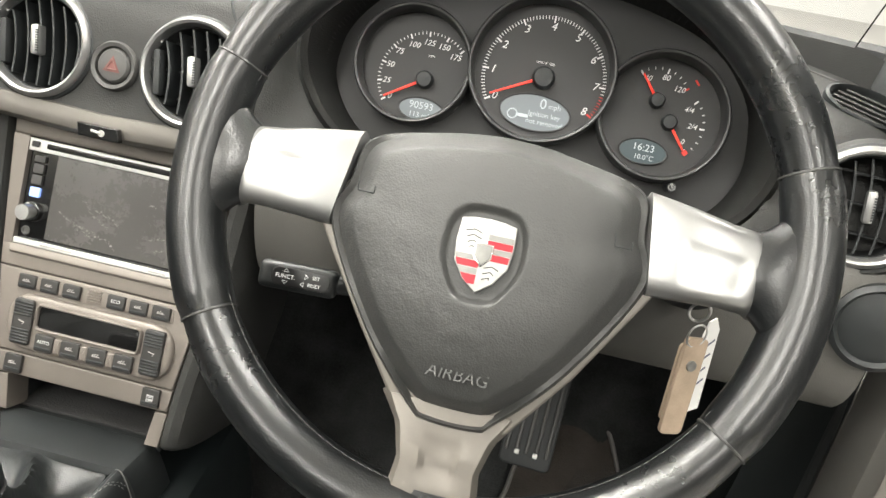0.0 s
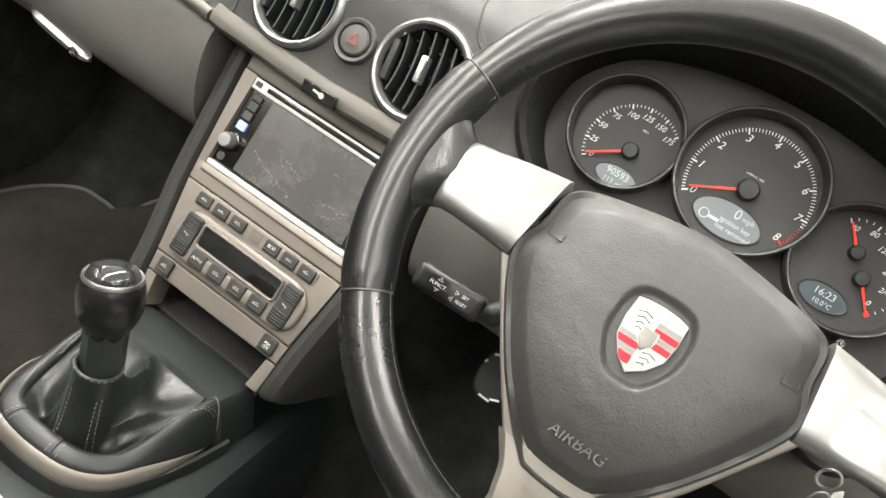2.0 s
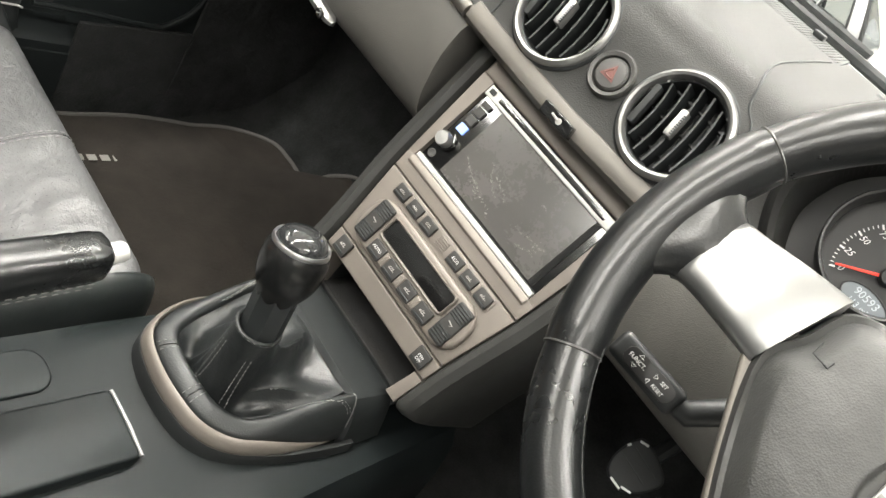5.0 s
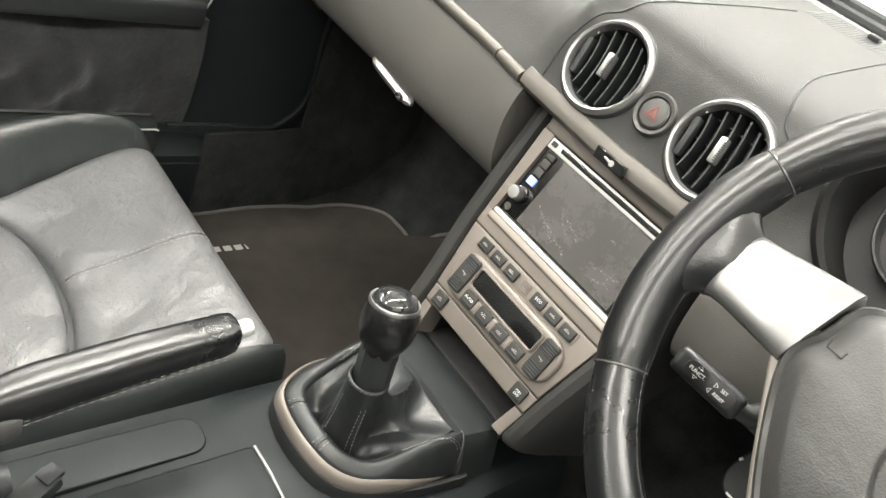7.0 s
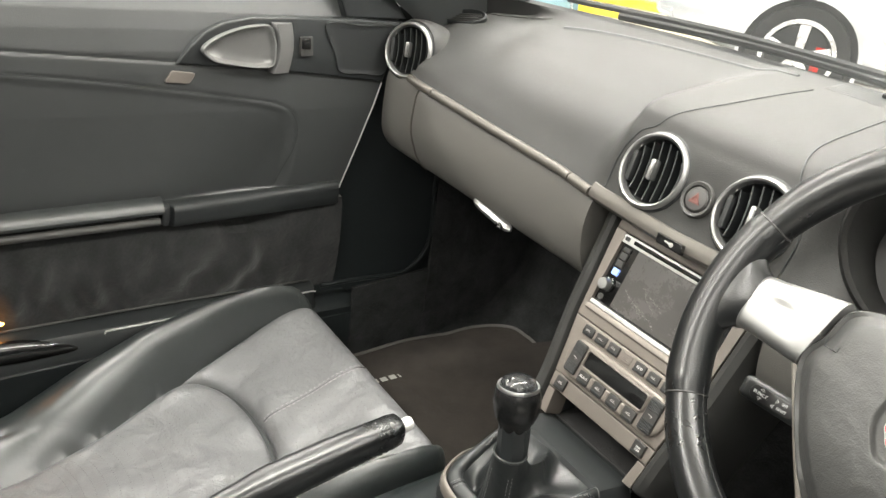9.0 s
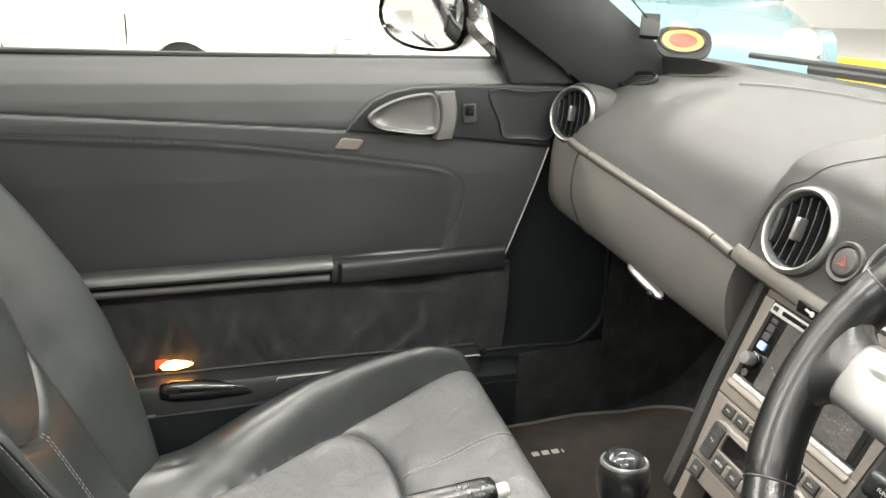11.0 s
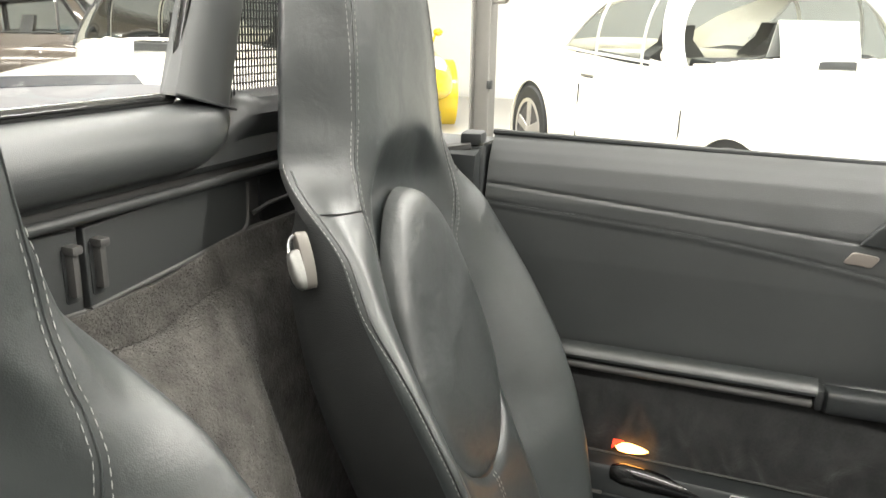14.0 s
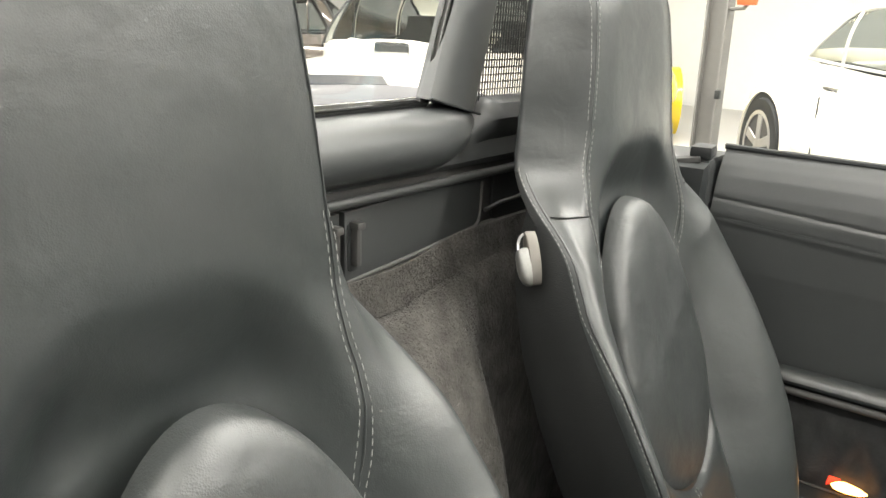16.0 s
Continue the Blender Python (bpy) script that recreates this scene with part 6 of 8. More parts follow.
cc = sum(cup_line, V()) / 60
rows = []
for s, z in ((1.04, 0.002), (1.03, 0.008), (0.98, 0.011), (0.92, 0.009), (0.88, 0.002), (0.80, -0.010), (0.62, -0.018), (0.35, -0.021), (0.05, -0.022)):
    rows.append([DP @ V((cc.x + (p.x - cc.x) * s, cc.y + (p.y - cc.y) * s, z)) for p in cup_line])
part("grab_cup", loft([[DP @ V((cc.x + (p.x - cc.x) * s, cc.y + (p.y - cc.y) * s, z + 0.011)) for p in cup_line] for s, z in ((1.04, -0.004), (1.04, 0.002), (1.01, 0.006), (0.95, 0.0055), (0.90, 0.001), (0.82, -0.002), (0.60, -0.003), (0.30, -0.0035), (0.04, -0.0035))]), SILVER, door, "satin silver grab cup")
rows = []
for z in np.linspace(0.764, 0.838, 14):
    t = (z - 0.764) / 0.074
    y0, y1 = 0.404 + 0.008 * math.sin(t * 3.1), 0.438 + 0.006 * math.sin(t * 3.1)
    rows.append([V((x, y, z)) for x, y in ((-0.647, y0), (-0.634, y0 + 0.001), (-0.629, y0 + 0.005), (-0.630, (y0 + y1) / 2), (-0.634, y1 - 0.004), (-0.642, y1), (-0.648, y1))])
part("door_handle", loft(rows), SILVER, door, "satin silver door handle")
sw = part("lock_switch", box((0.022, 0.030, 0.008), DP @ pose(0.464, 0.803, 0.006, 0, 0, 4), 0.003), PLASTIC_GREY, door, "black lock switch")
part("switch_cap", box((0.014, 0.017, 0.006), DP @ pose(0.462, 0.808, 0.010, -8), 0.002), GLOSS, sw)
hollow = spline([V((y, z, 0)) for y, z in ((0.497, 0.838), (0.56, 0.837), (0.632, 0.835), (0.618, 0.790), (0.606, 0.757), (0.565, 0.759), (0.527, 0.762), (0.515, 0.790))], 48, True)
hc = sum(hollow, V()) / 48
part("recess", loft([[DP @ V((hc.x + (p.x - hc.x) * s, hc.y + (p.y - hc.y) * s, z)) for p in hollow] for s, z in ((1.02, 0.001), (1.01, 0.0062), (0.985, 0.0070), (0.96, 0.0066), (0.90, 0.0052), (0.75, 0.0046), (0.4, 0.0044), (0.02, 0.0044))]), RUBBER, door, "black tweeter cover")
part("reflector", prism([(p.x, p.y) for p in spline([V(q) for q in ((0.252, 0.7485, 0), (0.270, 0.747, 0), (0.284, 0.7455, 0), (0.289, 0.750, 0), (0.294, 0.760, 0), (0.280, 0.763, 0), (0.263, 0.7645, 0), (0.257, 0.758, 0))], 32, True)], 0.004, DP @ pose(0, 0, 0.0010), 0.0016), TRIM, door, "pale plastic badge")
# mirror triangle and mirror
part("mirror_triangle", prism([(0.478, 0.995), (0.505, 0.915), (0.535, 0.846), (0.648, 0.846), (0.575, 0.93)], 0.016, Matrix(((0, 0, 1, -0.652), (1, 0, 0, 0), (0, 1, 0, 0), (0, 0, 0, 1))), 0.003), PLASTIC, door, "dark triangular corner trim")
part("belt_seal", tube([V((-0.694, y, belt(y) - 0.001)) for y in np.linspace(-0.28, 0.52, 20)], 0.005, 8), RUBBER, door)
lamp = thing("door_lamp", "small lit amber and red courtesy lamp in the door", "lamp", (-0.65, -0.02, 0.395))
LM = Matrix(((0, 0, 1, -0.640), (1, 0, 0, 0), (0, 1, 0, 0), (0, 0, 0, 1)))
part("lens", prism([(-0.034, 0.398), (-0.028, 0.404), (-0.012, 0.406), (0.006, 0.403), (0.018, 0.398), (0.008, 0.393), (-0.010, 0.390), (-0.028, 0.391)], 0.006, LM, 0.002), LAMP_AMBER, lamp, "glowing amber lens")
part("red_lens", prism([(-0.040, 0.394), (-0.0385, 0.394), (-0.0365, 0.400), (-0.029, 0.405), (-0.022, 0.4068), (-0.022, 0.4078), (-0.0385, 0.4078)], 0.006, LM @ pose(0, 0, -0.001), 0.001), LAMP_RED, lamp, "glowing red lens")

mirror = thing("wing_mirror", "black door mirror with oval glass", "mirror", (-0.80, 0.50, 0.90))
mm = pose(-0.862, 0.445, 0.932, 90, 0, 38)
shell = spline([V((x, y, 0)) for x, y in ((-0.105, 0.0), (-0.085, 0.045), (-0.03, 0.064), (0.04, 0.062), (0.088, 0.035), (0.094, -0.015), (0.075, -0.05), (0.02, -0.062), (-0.05, -0.058), (-0.092, -0.035))], 60, True)
part("shell", loft([[mm @ V((p.x * s, p.y * s, z)) for p in shell] for s, z in ((0.93, -0.002), (1.0, 0.004), (1.02, -0.004), (1.0, -0.03), (0.85, -0.065), (0.5, -0.09), (0.05, -0.098))]), GLOSS, mirror, "gloss black shell")
part("mirror_glass", loft([[mm @ V((p.x * s, p.y * s, z)) for p in shell] for s, z in ((0.90, 0.000), (0.895, 0.0045), (0.88, 0.0050), (0.5, 0.0055), (0.02, 0.0056))]), MIRROR, mirror, "silvered glass")
part("foot", loft([[V((x, y + b, z + c)) for b, c in ((0.02, 0.012), (0.02, -0.012), (-0.02, -0.014), (-0.022, 0.010))] for x, y, z in ((-0.665, 0.53, 0.895), (-0.72, 0.53, 0.905), (-0.785, 0.52, 0.925))]), GLOSS, mirror)

# driver's door, swung open on its front hinge
HINGE = pose(0.745, 0.690, 0.0, 0, 0, 62)
ddoor = thing("door_2", "open black-lined car door beside the driving seat", "door", HINGE @ V((0, -0.5, 0.3)), kind="structure")
leaf = [(-1.05, 0.36), (-1.06, 0.60), (-1.04, 0.84), (-0.98, 0.875), (-0.06, 0.868), (0.0, 0.80), (0.0, 0.36)]
DL = HINGE @ Matrix(((0, 0, -1, 0), (1, 0, 0, 0), (0, 1, 0, 0), (0, 0, 0, 1)))
part("lining", prism(leaf, 0.05, DL @ pose(0, 0, 0.10), 0.012), DOOR, ddoor, "grained black vinyl lining")
part("outer_skin", prism([(a, b) for a, b in leaf], 0.05, DL @ pose(0, 0, 0.048), 0.004), PAINT_PEWTER, ddoor, "gloss pewter paint")
part("armrest", box((0.50, 0.04, 0.05), DL @ pose(-0.55, 0.56, 0.115), 0.014), LEATHER, ddoor, "padded black armrest")
part("door_handle", box((0.12, 0.03, 0.02), DL @ pose(-0.22, 0.78, 0.108), 0.008), SILVER, ddoor, "satin silver door handle")

# ---- windscreen and its pillars ----
for sx in (-1, 1):
    rows = []
    for t in np.linspace(0, 1, 10):
        c = V((sx * (0.652 - 0.075 * t), 0.800 - 0.52 * t, 0.860 + 0.33 * t))
        rows.append([c + V((sx * a, b, d)) for a, b, d in ((-0.022, -0.03, -0.012), (-0.030, 0.005, 0.0), (-0.022, 0.035, 0.016), (0.010, 0.042, 0.02), (0.035, 0.01, 0.0), (0.030, -0.09, -0.03), (-0.004, -0.11, -0.032), (-0.016, -0.08, -0.026))])
    tagged(part("windscreen_pillar", loft(rows), DOOR, None), "dark grey trimmed windscreen pillar", "pillar", kind="structure")
bm = sheet(lambda u, v: ((-0.60 + 1.2 * u) * (1 - 0.10 * v), screen_y(-0.60 + 1.2 * u) + 0.012 - 0.46 * v, 0.900 + 0.37 * v), 24, 12, 0.004, (0, 0.6, 0.8))
ws = tagged(part("windscreen", bm, CLEAR, None), "clear curved windscreen glass", "windscreen", kind="structure")
ws.visible_shadow = False
part_cowl = thing("scuttle", "black plastic scuttle panel with wiper under the windscreen", "scuttle", (0, 0.98, 0.87))
rows = []
for i in range(41):
    x = -0.64 + 1.28 * i / 40
    y = screen_y(x)
    rows.append([V((x, y + a, b)) for a, b in ((0.012, 0.86), (0.014, 0.900), (0.030, 0.904), (0.075, 0.886), (0.13, 0.858), (0.13, 0.82))])
part("panel", loft(rows), RUBBER, part_cowl)
part("wiper_arm", tube(spline([(-0.45, 0.93, 0.906), (-0.20, 0.985, 0.914), (0.10, 1.0, 0.912)], 20), 0.007, 8), PLASTIC, part_cowl, "black wiper arm")
part("wiper_blade", tube(spline([(-0.52, 0.875, 0.916), (-0.25, 0.955, 0.924), (0.05, 0.985, 0.924)], 24), 0.005, 6), RUBBER, part_cowl)
rows = []
for i in range(33):
    x = -0.80 + 1.6 * i / 32
    y = screen_y(x * 0.8) + 0.13
    rows.append([V((x, y, 0.858 - 0.05 * x * x)), V((x, y + 0.3, 0.835 - 0.06 * x * x)), V((x, y + 0.7, 0.77 - 0.08 * x * x)), V((x, y + 0.95, 0.66 - 0.08 * x * x)), V((x, y + 0.95, 0.4)), V((x, y + 0.30, 0.74)), V((x, y + 0.02, 0.80 - 0.05 * x * x))])
hood = thing("bonnet", "pewter painted front bonnet beyond the windscreen", "bonnet", (0, 1.5, 0.6))
part("panel", loft(rows), PAINT_PEWTER, hood)
stick = thing("permit_holder", "black windscreen permit holder with red and gold sticker", "sticker", (-0.56, 0.78, 0.89))
km = pose(-0.562, 0.765, 0.930, 62, 0, 62)
part("holder", prism(rounded(0.084, 0.052, 0.022, 6, 0.014, -0.002), 0.004, km, 0.001), RUBBER, stick)
part("foot", box((0.030, 0.040, 0.016), km @ pose(-0.040, 0.020, 0.0), 0.004), RUBBER, stick)
part("disc", prism(ellipse(0.036, 0.0215, 40, 0.012, 0.0), 0.002, km @ pose(0, 0, 0.002)), GLOSS, stick)
part("gold_ring", prism(ellipse(0.032, 0.0185, 40, 0.012, 0.0), 0.001, km @ pose(0, 0, 0.0026)), STICKER_GOLD, stick)
part("red_centre", prism(ellipse(0.022, 0.012, 30, 0.012, 0.0), 0.001, km @ pose(0, 0, 0.0032)), STICKER_RED, stick)

# ---- seats ----
SX = -0.378
ZT = [0.25, 0.34, 0.44, 0.52, 0.60, 0.68, 0.75, 0.80, 0.86, 0.90, 0.95, 1.02, 1.09, 1.14, 1.17]
YC = [-0.080, -0.110, -0.150, -0.185, -0.215, -0.243, -0.262, -0.273, -0.285, -0.290, -0.293, -0.298, -0.306, -0.322, -0.350]
UR = [0.160, 0.172, 0.187, 0.202, 0.210, 0.210, 0.203, 0.190, 0.170, 0.138, 0.126, 0.118, 0.106, 0.085, 0.050]
UO = [0.174, 0.186, 0.201, 0.216, 0.224, 0.224, 0.217, 0.204, 0.184, 0.166, 0.153, 0.143, 0.124, 0.098, 0.062]
WR = [0.050, 0.066, 0.086, 0.096, 0.092, 0.075, 0.050, 0.032, 0.008, -0.004, -0.006, -0.006, -0.006, -0.006, -0.004]
DE = [0.072, 0.075, 0.078, 0.080, 0.082, 0.084, 0.084, 0.085, 0.086, 0.088, 0.092, 0.088, 0.080, 0.060, 0.030]


def back_at(z):
    return [lerp_table(ZT, col, z) for col in (YC, UR, UO, WR, DE)]


def back_front(u, z):
    """The front surface of the backrest: its y at u from the middle."""
    yc, ur, uo, wr, de = back_at(z)
    a = abs(u)
    g = ur * 0.60
    y = yc + 0.004 * (1 - (a / 0.14) ** 2)
    if a > g:
        t = min(1.0, (a - g) / (ur - g))
        y += max(wr, 0.0) * (0.55 * t + 0.45 * math.sin(math.pi / 2 * t)) + min(wr, 0.0) * t
    if a > ur:
        t = min(1.0, (a - ur) / (uo - ur))
        y -= 0.020 * (1 - math.sqrt(max(0.0, 1 - t * t)))
    if z > 0.78:
        s0 = seam_u(z) + 0.002
        if a > s0:
            y -= smooth01(0.80, 0.91, z) * 0.052 * min(1.0, (a - s0) / max(0.004, uo - s0)) ** 1.05
    if 0.70 < z < 0.94:
        wa = 0.128 * math.sqrt(max(0.0001, 1 - (max(0.0, z - 0.79) / 0.150) ** 2))
        y -= 0.026 * smooth01(0.94, 0.85, z) * smooth01(0.70, 0.78, z) * (1 - smooth01(0.55 * wa, wa, a))
    return y


def seat_back_rings():
    rows = []
    for z in np.concatenate([np.linspace(0.252, 1.12, 94), np.linspace(1.13, 1.168, 8)]):
        yc, ur, uo, wr, de = back_at(z)
        us = uo * np.sin(np.linspace(-math.pi / 2, math.pi / 2, 57))
        front = [V((SX + u, back_front(u, z), z)) for u in us]
        e = back_front(uo, z)
        h = smooth01(0.80, 0.92, z)
        deep = [(1.0, e - 0.02), (0.985, yc - de * 0.55), (0.92, yc - de * 0.88), (0.6, yc - de), (0.0, yc - de - 0.004)]
        slim = [(0.99, e - 0.004), (0.95, e - 0.010), (0.84, e - 0.018), (0.6, e - 0.024), (0.0, e - 0.028)]
        back = [V((SX + uo * (a + (c - a) * h), b + (d - b) * h, z)) for (a, b), (c, d) in zip(deep, slim)]
        back += [V((2 * SX - p.x, p.y, z)) for p in back[-2::-1]]
        rows.append(front + back)
    return rows


def seam_u(z, sx=1):
    return (0 if sx > 0 else -0.016 * smooth01(0.96, 0.86, z)) + float(np.interp(z, [0.70, 0.76, 0.79, 0.825, 0.853, 0.885, 0.95, 1.11], [0.118, 0.130, 0.137, 0.142, 0.141, 0.134, 0.118, 0.101]))


def outer_seam(z):
    """Where the bolster's outer seam runs, from the middle of the seat."""
    return back_at(z)[2] - 0.003 - 0.004 * smooth01(0.76, 0.66, z)


def car_seat():
    seat = thing("sports_seat", "black leather sports seat with grey stitching, creased cushion", "seat", (SX, 0.15, 0.225), "leather seats")
    shell = part("backrest", loft(seat_back_rings()), LEATHER, seat, "black leather backrest with built-in headrest")
    shell.data.materials.append(SEAT_SIDE)
    for face in shell.data.polygons:
        if face.center.z < 0.90 and all(v % 66 >= 56 or v % 66 == 0 for v in face.vertices):
            face.material_index = 1
    # oval insert panel, puffed up from the backrest
    zc, hz, hw = 0.662, 0.190, 0.117
    rows = []
    for s, lift in ((1.0, -0.020), (0.997, -0.006), (0.985, 0.002), (0.96, 0.007), (0.92, 0.0105), (0.82, 0.0145), (0.65, 0.017), (0.45, 0.018), (0.2, 0.0185), (0.03, 0.0185)):
        row = []
        for i in range(84):
            q = 2 * math.pi * i / 84
            wide = hw * (1.0 - 0.12 * math.sin(q)) * s
            u, z = wide * math.cos(q), zc + hz * math.sin(q) * s
            base = lerp_table(ZT, YC, z) + 0.003
            row.append(V((SX + 0.006 + u, base + lift + 0.012 * (u / 0.13) ** 2, z)))
        rows.append(row)
    part("back_insert", loft(rows), LEATHER_CREASED, seat, "softly creased oval leather insert")

    def lumbar(s, t):
        u = -0.112 + 0.224 * s
        top = zc - hz * math.sqrt(max(0.02, 1 - (u / 0.120) ** 2)) + 0.004
        z = top + (0.27 - top) * t
        puff = 0.016 * min(1, 14 * t) ** 0.5 * (min(1, 9 * s, 9 * (1 - s)) ** 0.5)
        return (SX + u, lerp_table(ZT, YC, z) - 0.006 + puff + 0.014 * (u / 0.13) ** 2, z)
    part("lumbar_panel", sheet(lumbar, 40, 22, 0.02, (0, 1, 0)), LEATHER, seat, "lower leather back panel")
    # stitched seams
    bm = bmesh.new()
    for sx in (-1, 1):
        for off in (-0.0042, 0.0042):
            stitches([V((SX + sx * (seam_u(z, sx) + off), back_front(seam_u(z, sx) + off, z) + 0.0008, z)) for z in np.linspace(0.74, 0.955, 36)], 0.0050, 0.0024, 0.00046, bm=bm)
    line = []
    for z in np.linspace(0.42, 0.905, 70):
        u = outer_seam(z) + 0.0029
        line.append(V((SX + u + 0.0006, back_front(u, z) + 0.0006, z)))
    stitches(line, 0.0050, 0.0024, 0.00046, bm=bm)
    for off in (-0.0035, 0.0035):
        stitches([V(lumbar(0.5 + off / 0.224, t)) + V((0, 0.0012, 0)) for t in np.linspace(0.04, 0.98, 30)], 0.0048, 0.0034, 0.0006, bm=bm)
    part("back_stitching", bm, THREAD_PALE, seat, "pale grey stitching", kind="stuff")
    for sx in (-1, 1):
        bm = bmesh.new()
        for off in (-0.0042, 0.0042):
            stitches([V((SX + sx * (seam_u(z, sx) + off), back_front(seam_u(z, sx) + off, z) + 0.0008, z)) for z in np.linspace(0.9605, 1.11, 25)], 0.0050, 0.0024, 0.00046, bm=bm)
        part("inner_headrest_stitching" if sx < 0 else "headrest_stitching", bm, THREAD_PALE, seat, kind="stuff")
    part("outer_seam", tube([V((SX + outer_seam(z) + 0.0014, back_front(outer_seam(z) + 0.0014, z) + 0.0002, z)) for z in np.linspace(0.42, 0.895, 60)], 0.0012, 6), LEATHER_SMOOTH, seat)
    for sx in (-1, 1):
        part("back_seam", tube([V((SX + sx * seam_u(z, sx), back_front(seam_u(z, sx), z) + 0.0003, z)) for z in np.linspace(0.77, 1.11, 46)], 0.0008, 6), LEATHER, seat)
        part("cross_seam", tube([V((SX + sx * u, back_front(u, 0.852) + 0.0003, 0.852 + 0.02 * (u - 0.13))) for u in np.linspace(0.144, 0.184, 12)], 0.0011, 6), LEATHER_SMOOTH, seat)
    # cushion: a deep hollow that rises to the front, between two long bolsters
    YS = [-0.16, -0.10, 0.0, 0.10, 0.20, 0.30, 0.38, 0.43, 0.462, 0.480, 0.490, 0.494]
    ZC = [0.270, 0.268, 0.272, 0.286, 0.304, 0.324, 0.352, 0.372, 0.379, 0.368, 0.345, 0.322]
    ZR = [0.285, 0.286, 0.300, 0.347, 0.384, 0.402, 0.411, 0.409, 0.398, 0.372, 0.345, 0.320]
    VU = [0.070, 0.072, 0.079, 0.104, 0.146, 0.181, 0.201, 0.205, 0.203, 0.196, 0.188, 0.180]
    UW = [0.200, 0.208, 0.220, 0.232, 0.241, 0.246, 0.246, 0.243, 0.237, 0.224, 0.208, 0.190]

    def seat_row(y):
        return [lerp_table(YS, col, y) for col in (ZC, ZR, VU, UW)]

    def cushion_top(u, y):
        zc_, zr, vu, uw = seat_row(y)
        a = abs(u)
        ru = vu + (uw - vu) * 0.50
        z = zc_ - 0.016
        if a > vu:
            t = min(1.0, (a - vu) / (ru - vu))
            z += (zr - zc_ + 0.016) * math.sin(math.pi / 2 * t) ** 0.85
            z -= 0.0035 * math.exp(-((a - lerp_table([0.0, 0.085, 0.17], [0.143, 0.115, 0.124], y)) / 0.0035) ** 2) * smooth01(0.20, 0.14, y)
            z += 0.0015 * noise.noise(V((u * 26, y * 14, 3.0))) * smooth01(0.0, 0.3, t)
        if a > ru:
            t = min(1.0, (a - ru) / max(0.005, uw - ru))
            z -= 0.060 * (1 - math.sqrt(max(0.0, 1 - t * t)))
        return z
    rows = []
    for y in np.concatenate([np.linspace(-0.16, 0.44, 70), np.linspace(0.446, 0.494, 14)]):
        uw = seat_row(y)[3]
        us = uw * np.sin(np.linspace(-math.pi / 2, math.pi / 2, 81))
        top = [V((SX + u, y, cushion_top(u, y))) for u in us]
        e = min(cushion_top(uw, y), 0.30 + 0.05 * smooth01(0.0, 0.2, y))
        k = smooth01(0.497, 0.46, y)
        low = [V((SX + uw - 0.002, y, e - 0.03 * k)), V((SX + uw - 0.012, y, 0.262)), V((SX + uw - 0.035, y, 0.246)), V((SX, y, 0.243)), V((SX - uw + 0.035, y, 0.246)), V((SX - uw + 0.012, y, 0.262)), V((SX - uw + 0.002, y, e - 0.03 * k))]
        rows.append(top + low)
    part("cushion", loft(rows), LEATHER, seat, "black leather cushion with side bolsters")

    for sx in (-1, 1):
        part("bolster_stitching", stitches([V((SX + sx * u, 0.457, cushion_top(u, 0.457) + 0.0004)) for u in np.linspace(0.207, 0.2385, 30)], 0.0035, 0.0022, 0.0004), THREAD, seat, kind="stuff")

    def arc_y(s):
        """Where the round insert ends and the front panel begins, s from 0 to 1 across."""
        return 0.222 + 0.082 * math.sqrt(max(0.0, 1 - (2 * s - 1) ** 2))

    def padded(s, y, edge, wrinkle):
        """A point of the padded middle: edge in metres to the nearest seam along the seat."""
        zc_, zr, vu, uw = seat_row(y)
        u = (2 * s - 1) * (vu - 0.002)
        side = (vu - 0.002) - abs(u)
        e = min(1.0, max(0.0, edge) / 0.022) * 0.999
        f = min(1.0, side / 0.020) * 0.999
        roll = math.sqrt(1 - (1 - e) ** 2) * math.sqrt(1 - (1 - f) ** 2)
        z = zc_ - 0.014 + 0.015 * roll
        q = V((u, y, 0.0))
        dent = 0.0028 * noise.noise(q * 15 + V((3, 1, 0))) + 0.0006 * noise.noise(q * 43)
        fold = abs(math.sin(38 * (u * 0.55 + y) + 5 * noise.noise(q * 9)))
        dent -= 0.0008 * max(0.0, 1 - fold * 3.5) * smooth01(-0.15, 0.25, noise.noise(q * 13 + V((7, 2, 1))))
        return V((SX + u, y, z + wrinkle * roll * dent))

    def insert(s, t):
        y1 = arc_y(s)
        y = -0.155 + t * (y1 - 0.004 + 0.155)
        return padded(s, y, min((1 - t) * (y1 + 0.155) * (1 - 0.45 * abs(2 * s - 1)), y + 0.155), 1.15)
    part("cushion_insert", sheet(insert, 90, 110, 0.02, (0, 0, 1)), LEATHER_WORN_SHEEN, seat, "creased round leather insert")

    def thigh(s, t):
        y0 = arc_y(s) + 0.002
        y = y0 + t * (0.4905 - 0.016 * (2 * s - 1) ** 4 - y0)
        return padded(s, y, t * (0.49 - y0) * (1 - 0.45 * abs(2 * s - 1)), 0.9 * smooth01(1.0, 0.75, t))
    part("thigh_panel", sheet(thigh, 90, 90, 0.015, (0, 0, 1)), LEATHER_WORN_SHEEN, seat, "perforated creased leather front panel")
    bm = bmesh.new()
    for off in (-0.0035, 0.0035):
        stitches([V(thigh(0.5 + off / 0.36, t)) + V((0, 0.0002, 0.0007)) for t in np.linspace(0.02, 0.97, 60)], 0.0052, 0.0026, 0.0007, bm=bm)
    part("cushion_stitching", bm, THREAD_PALE, seat, "pale grey stitching", kind="stuff")
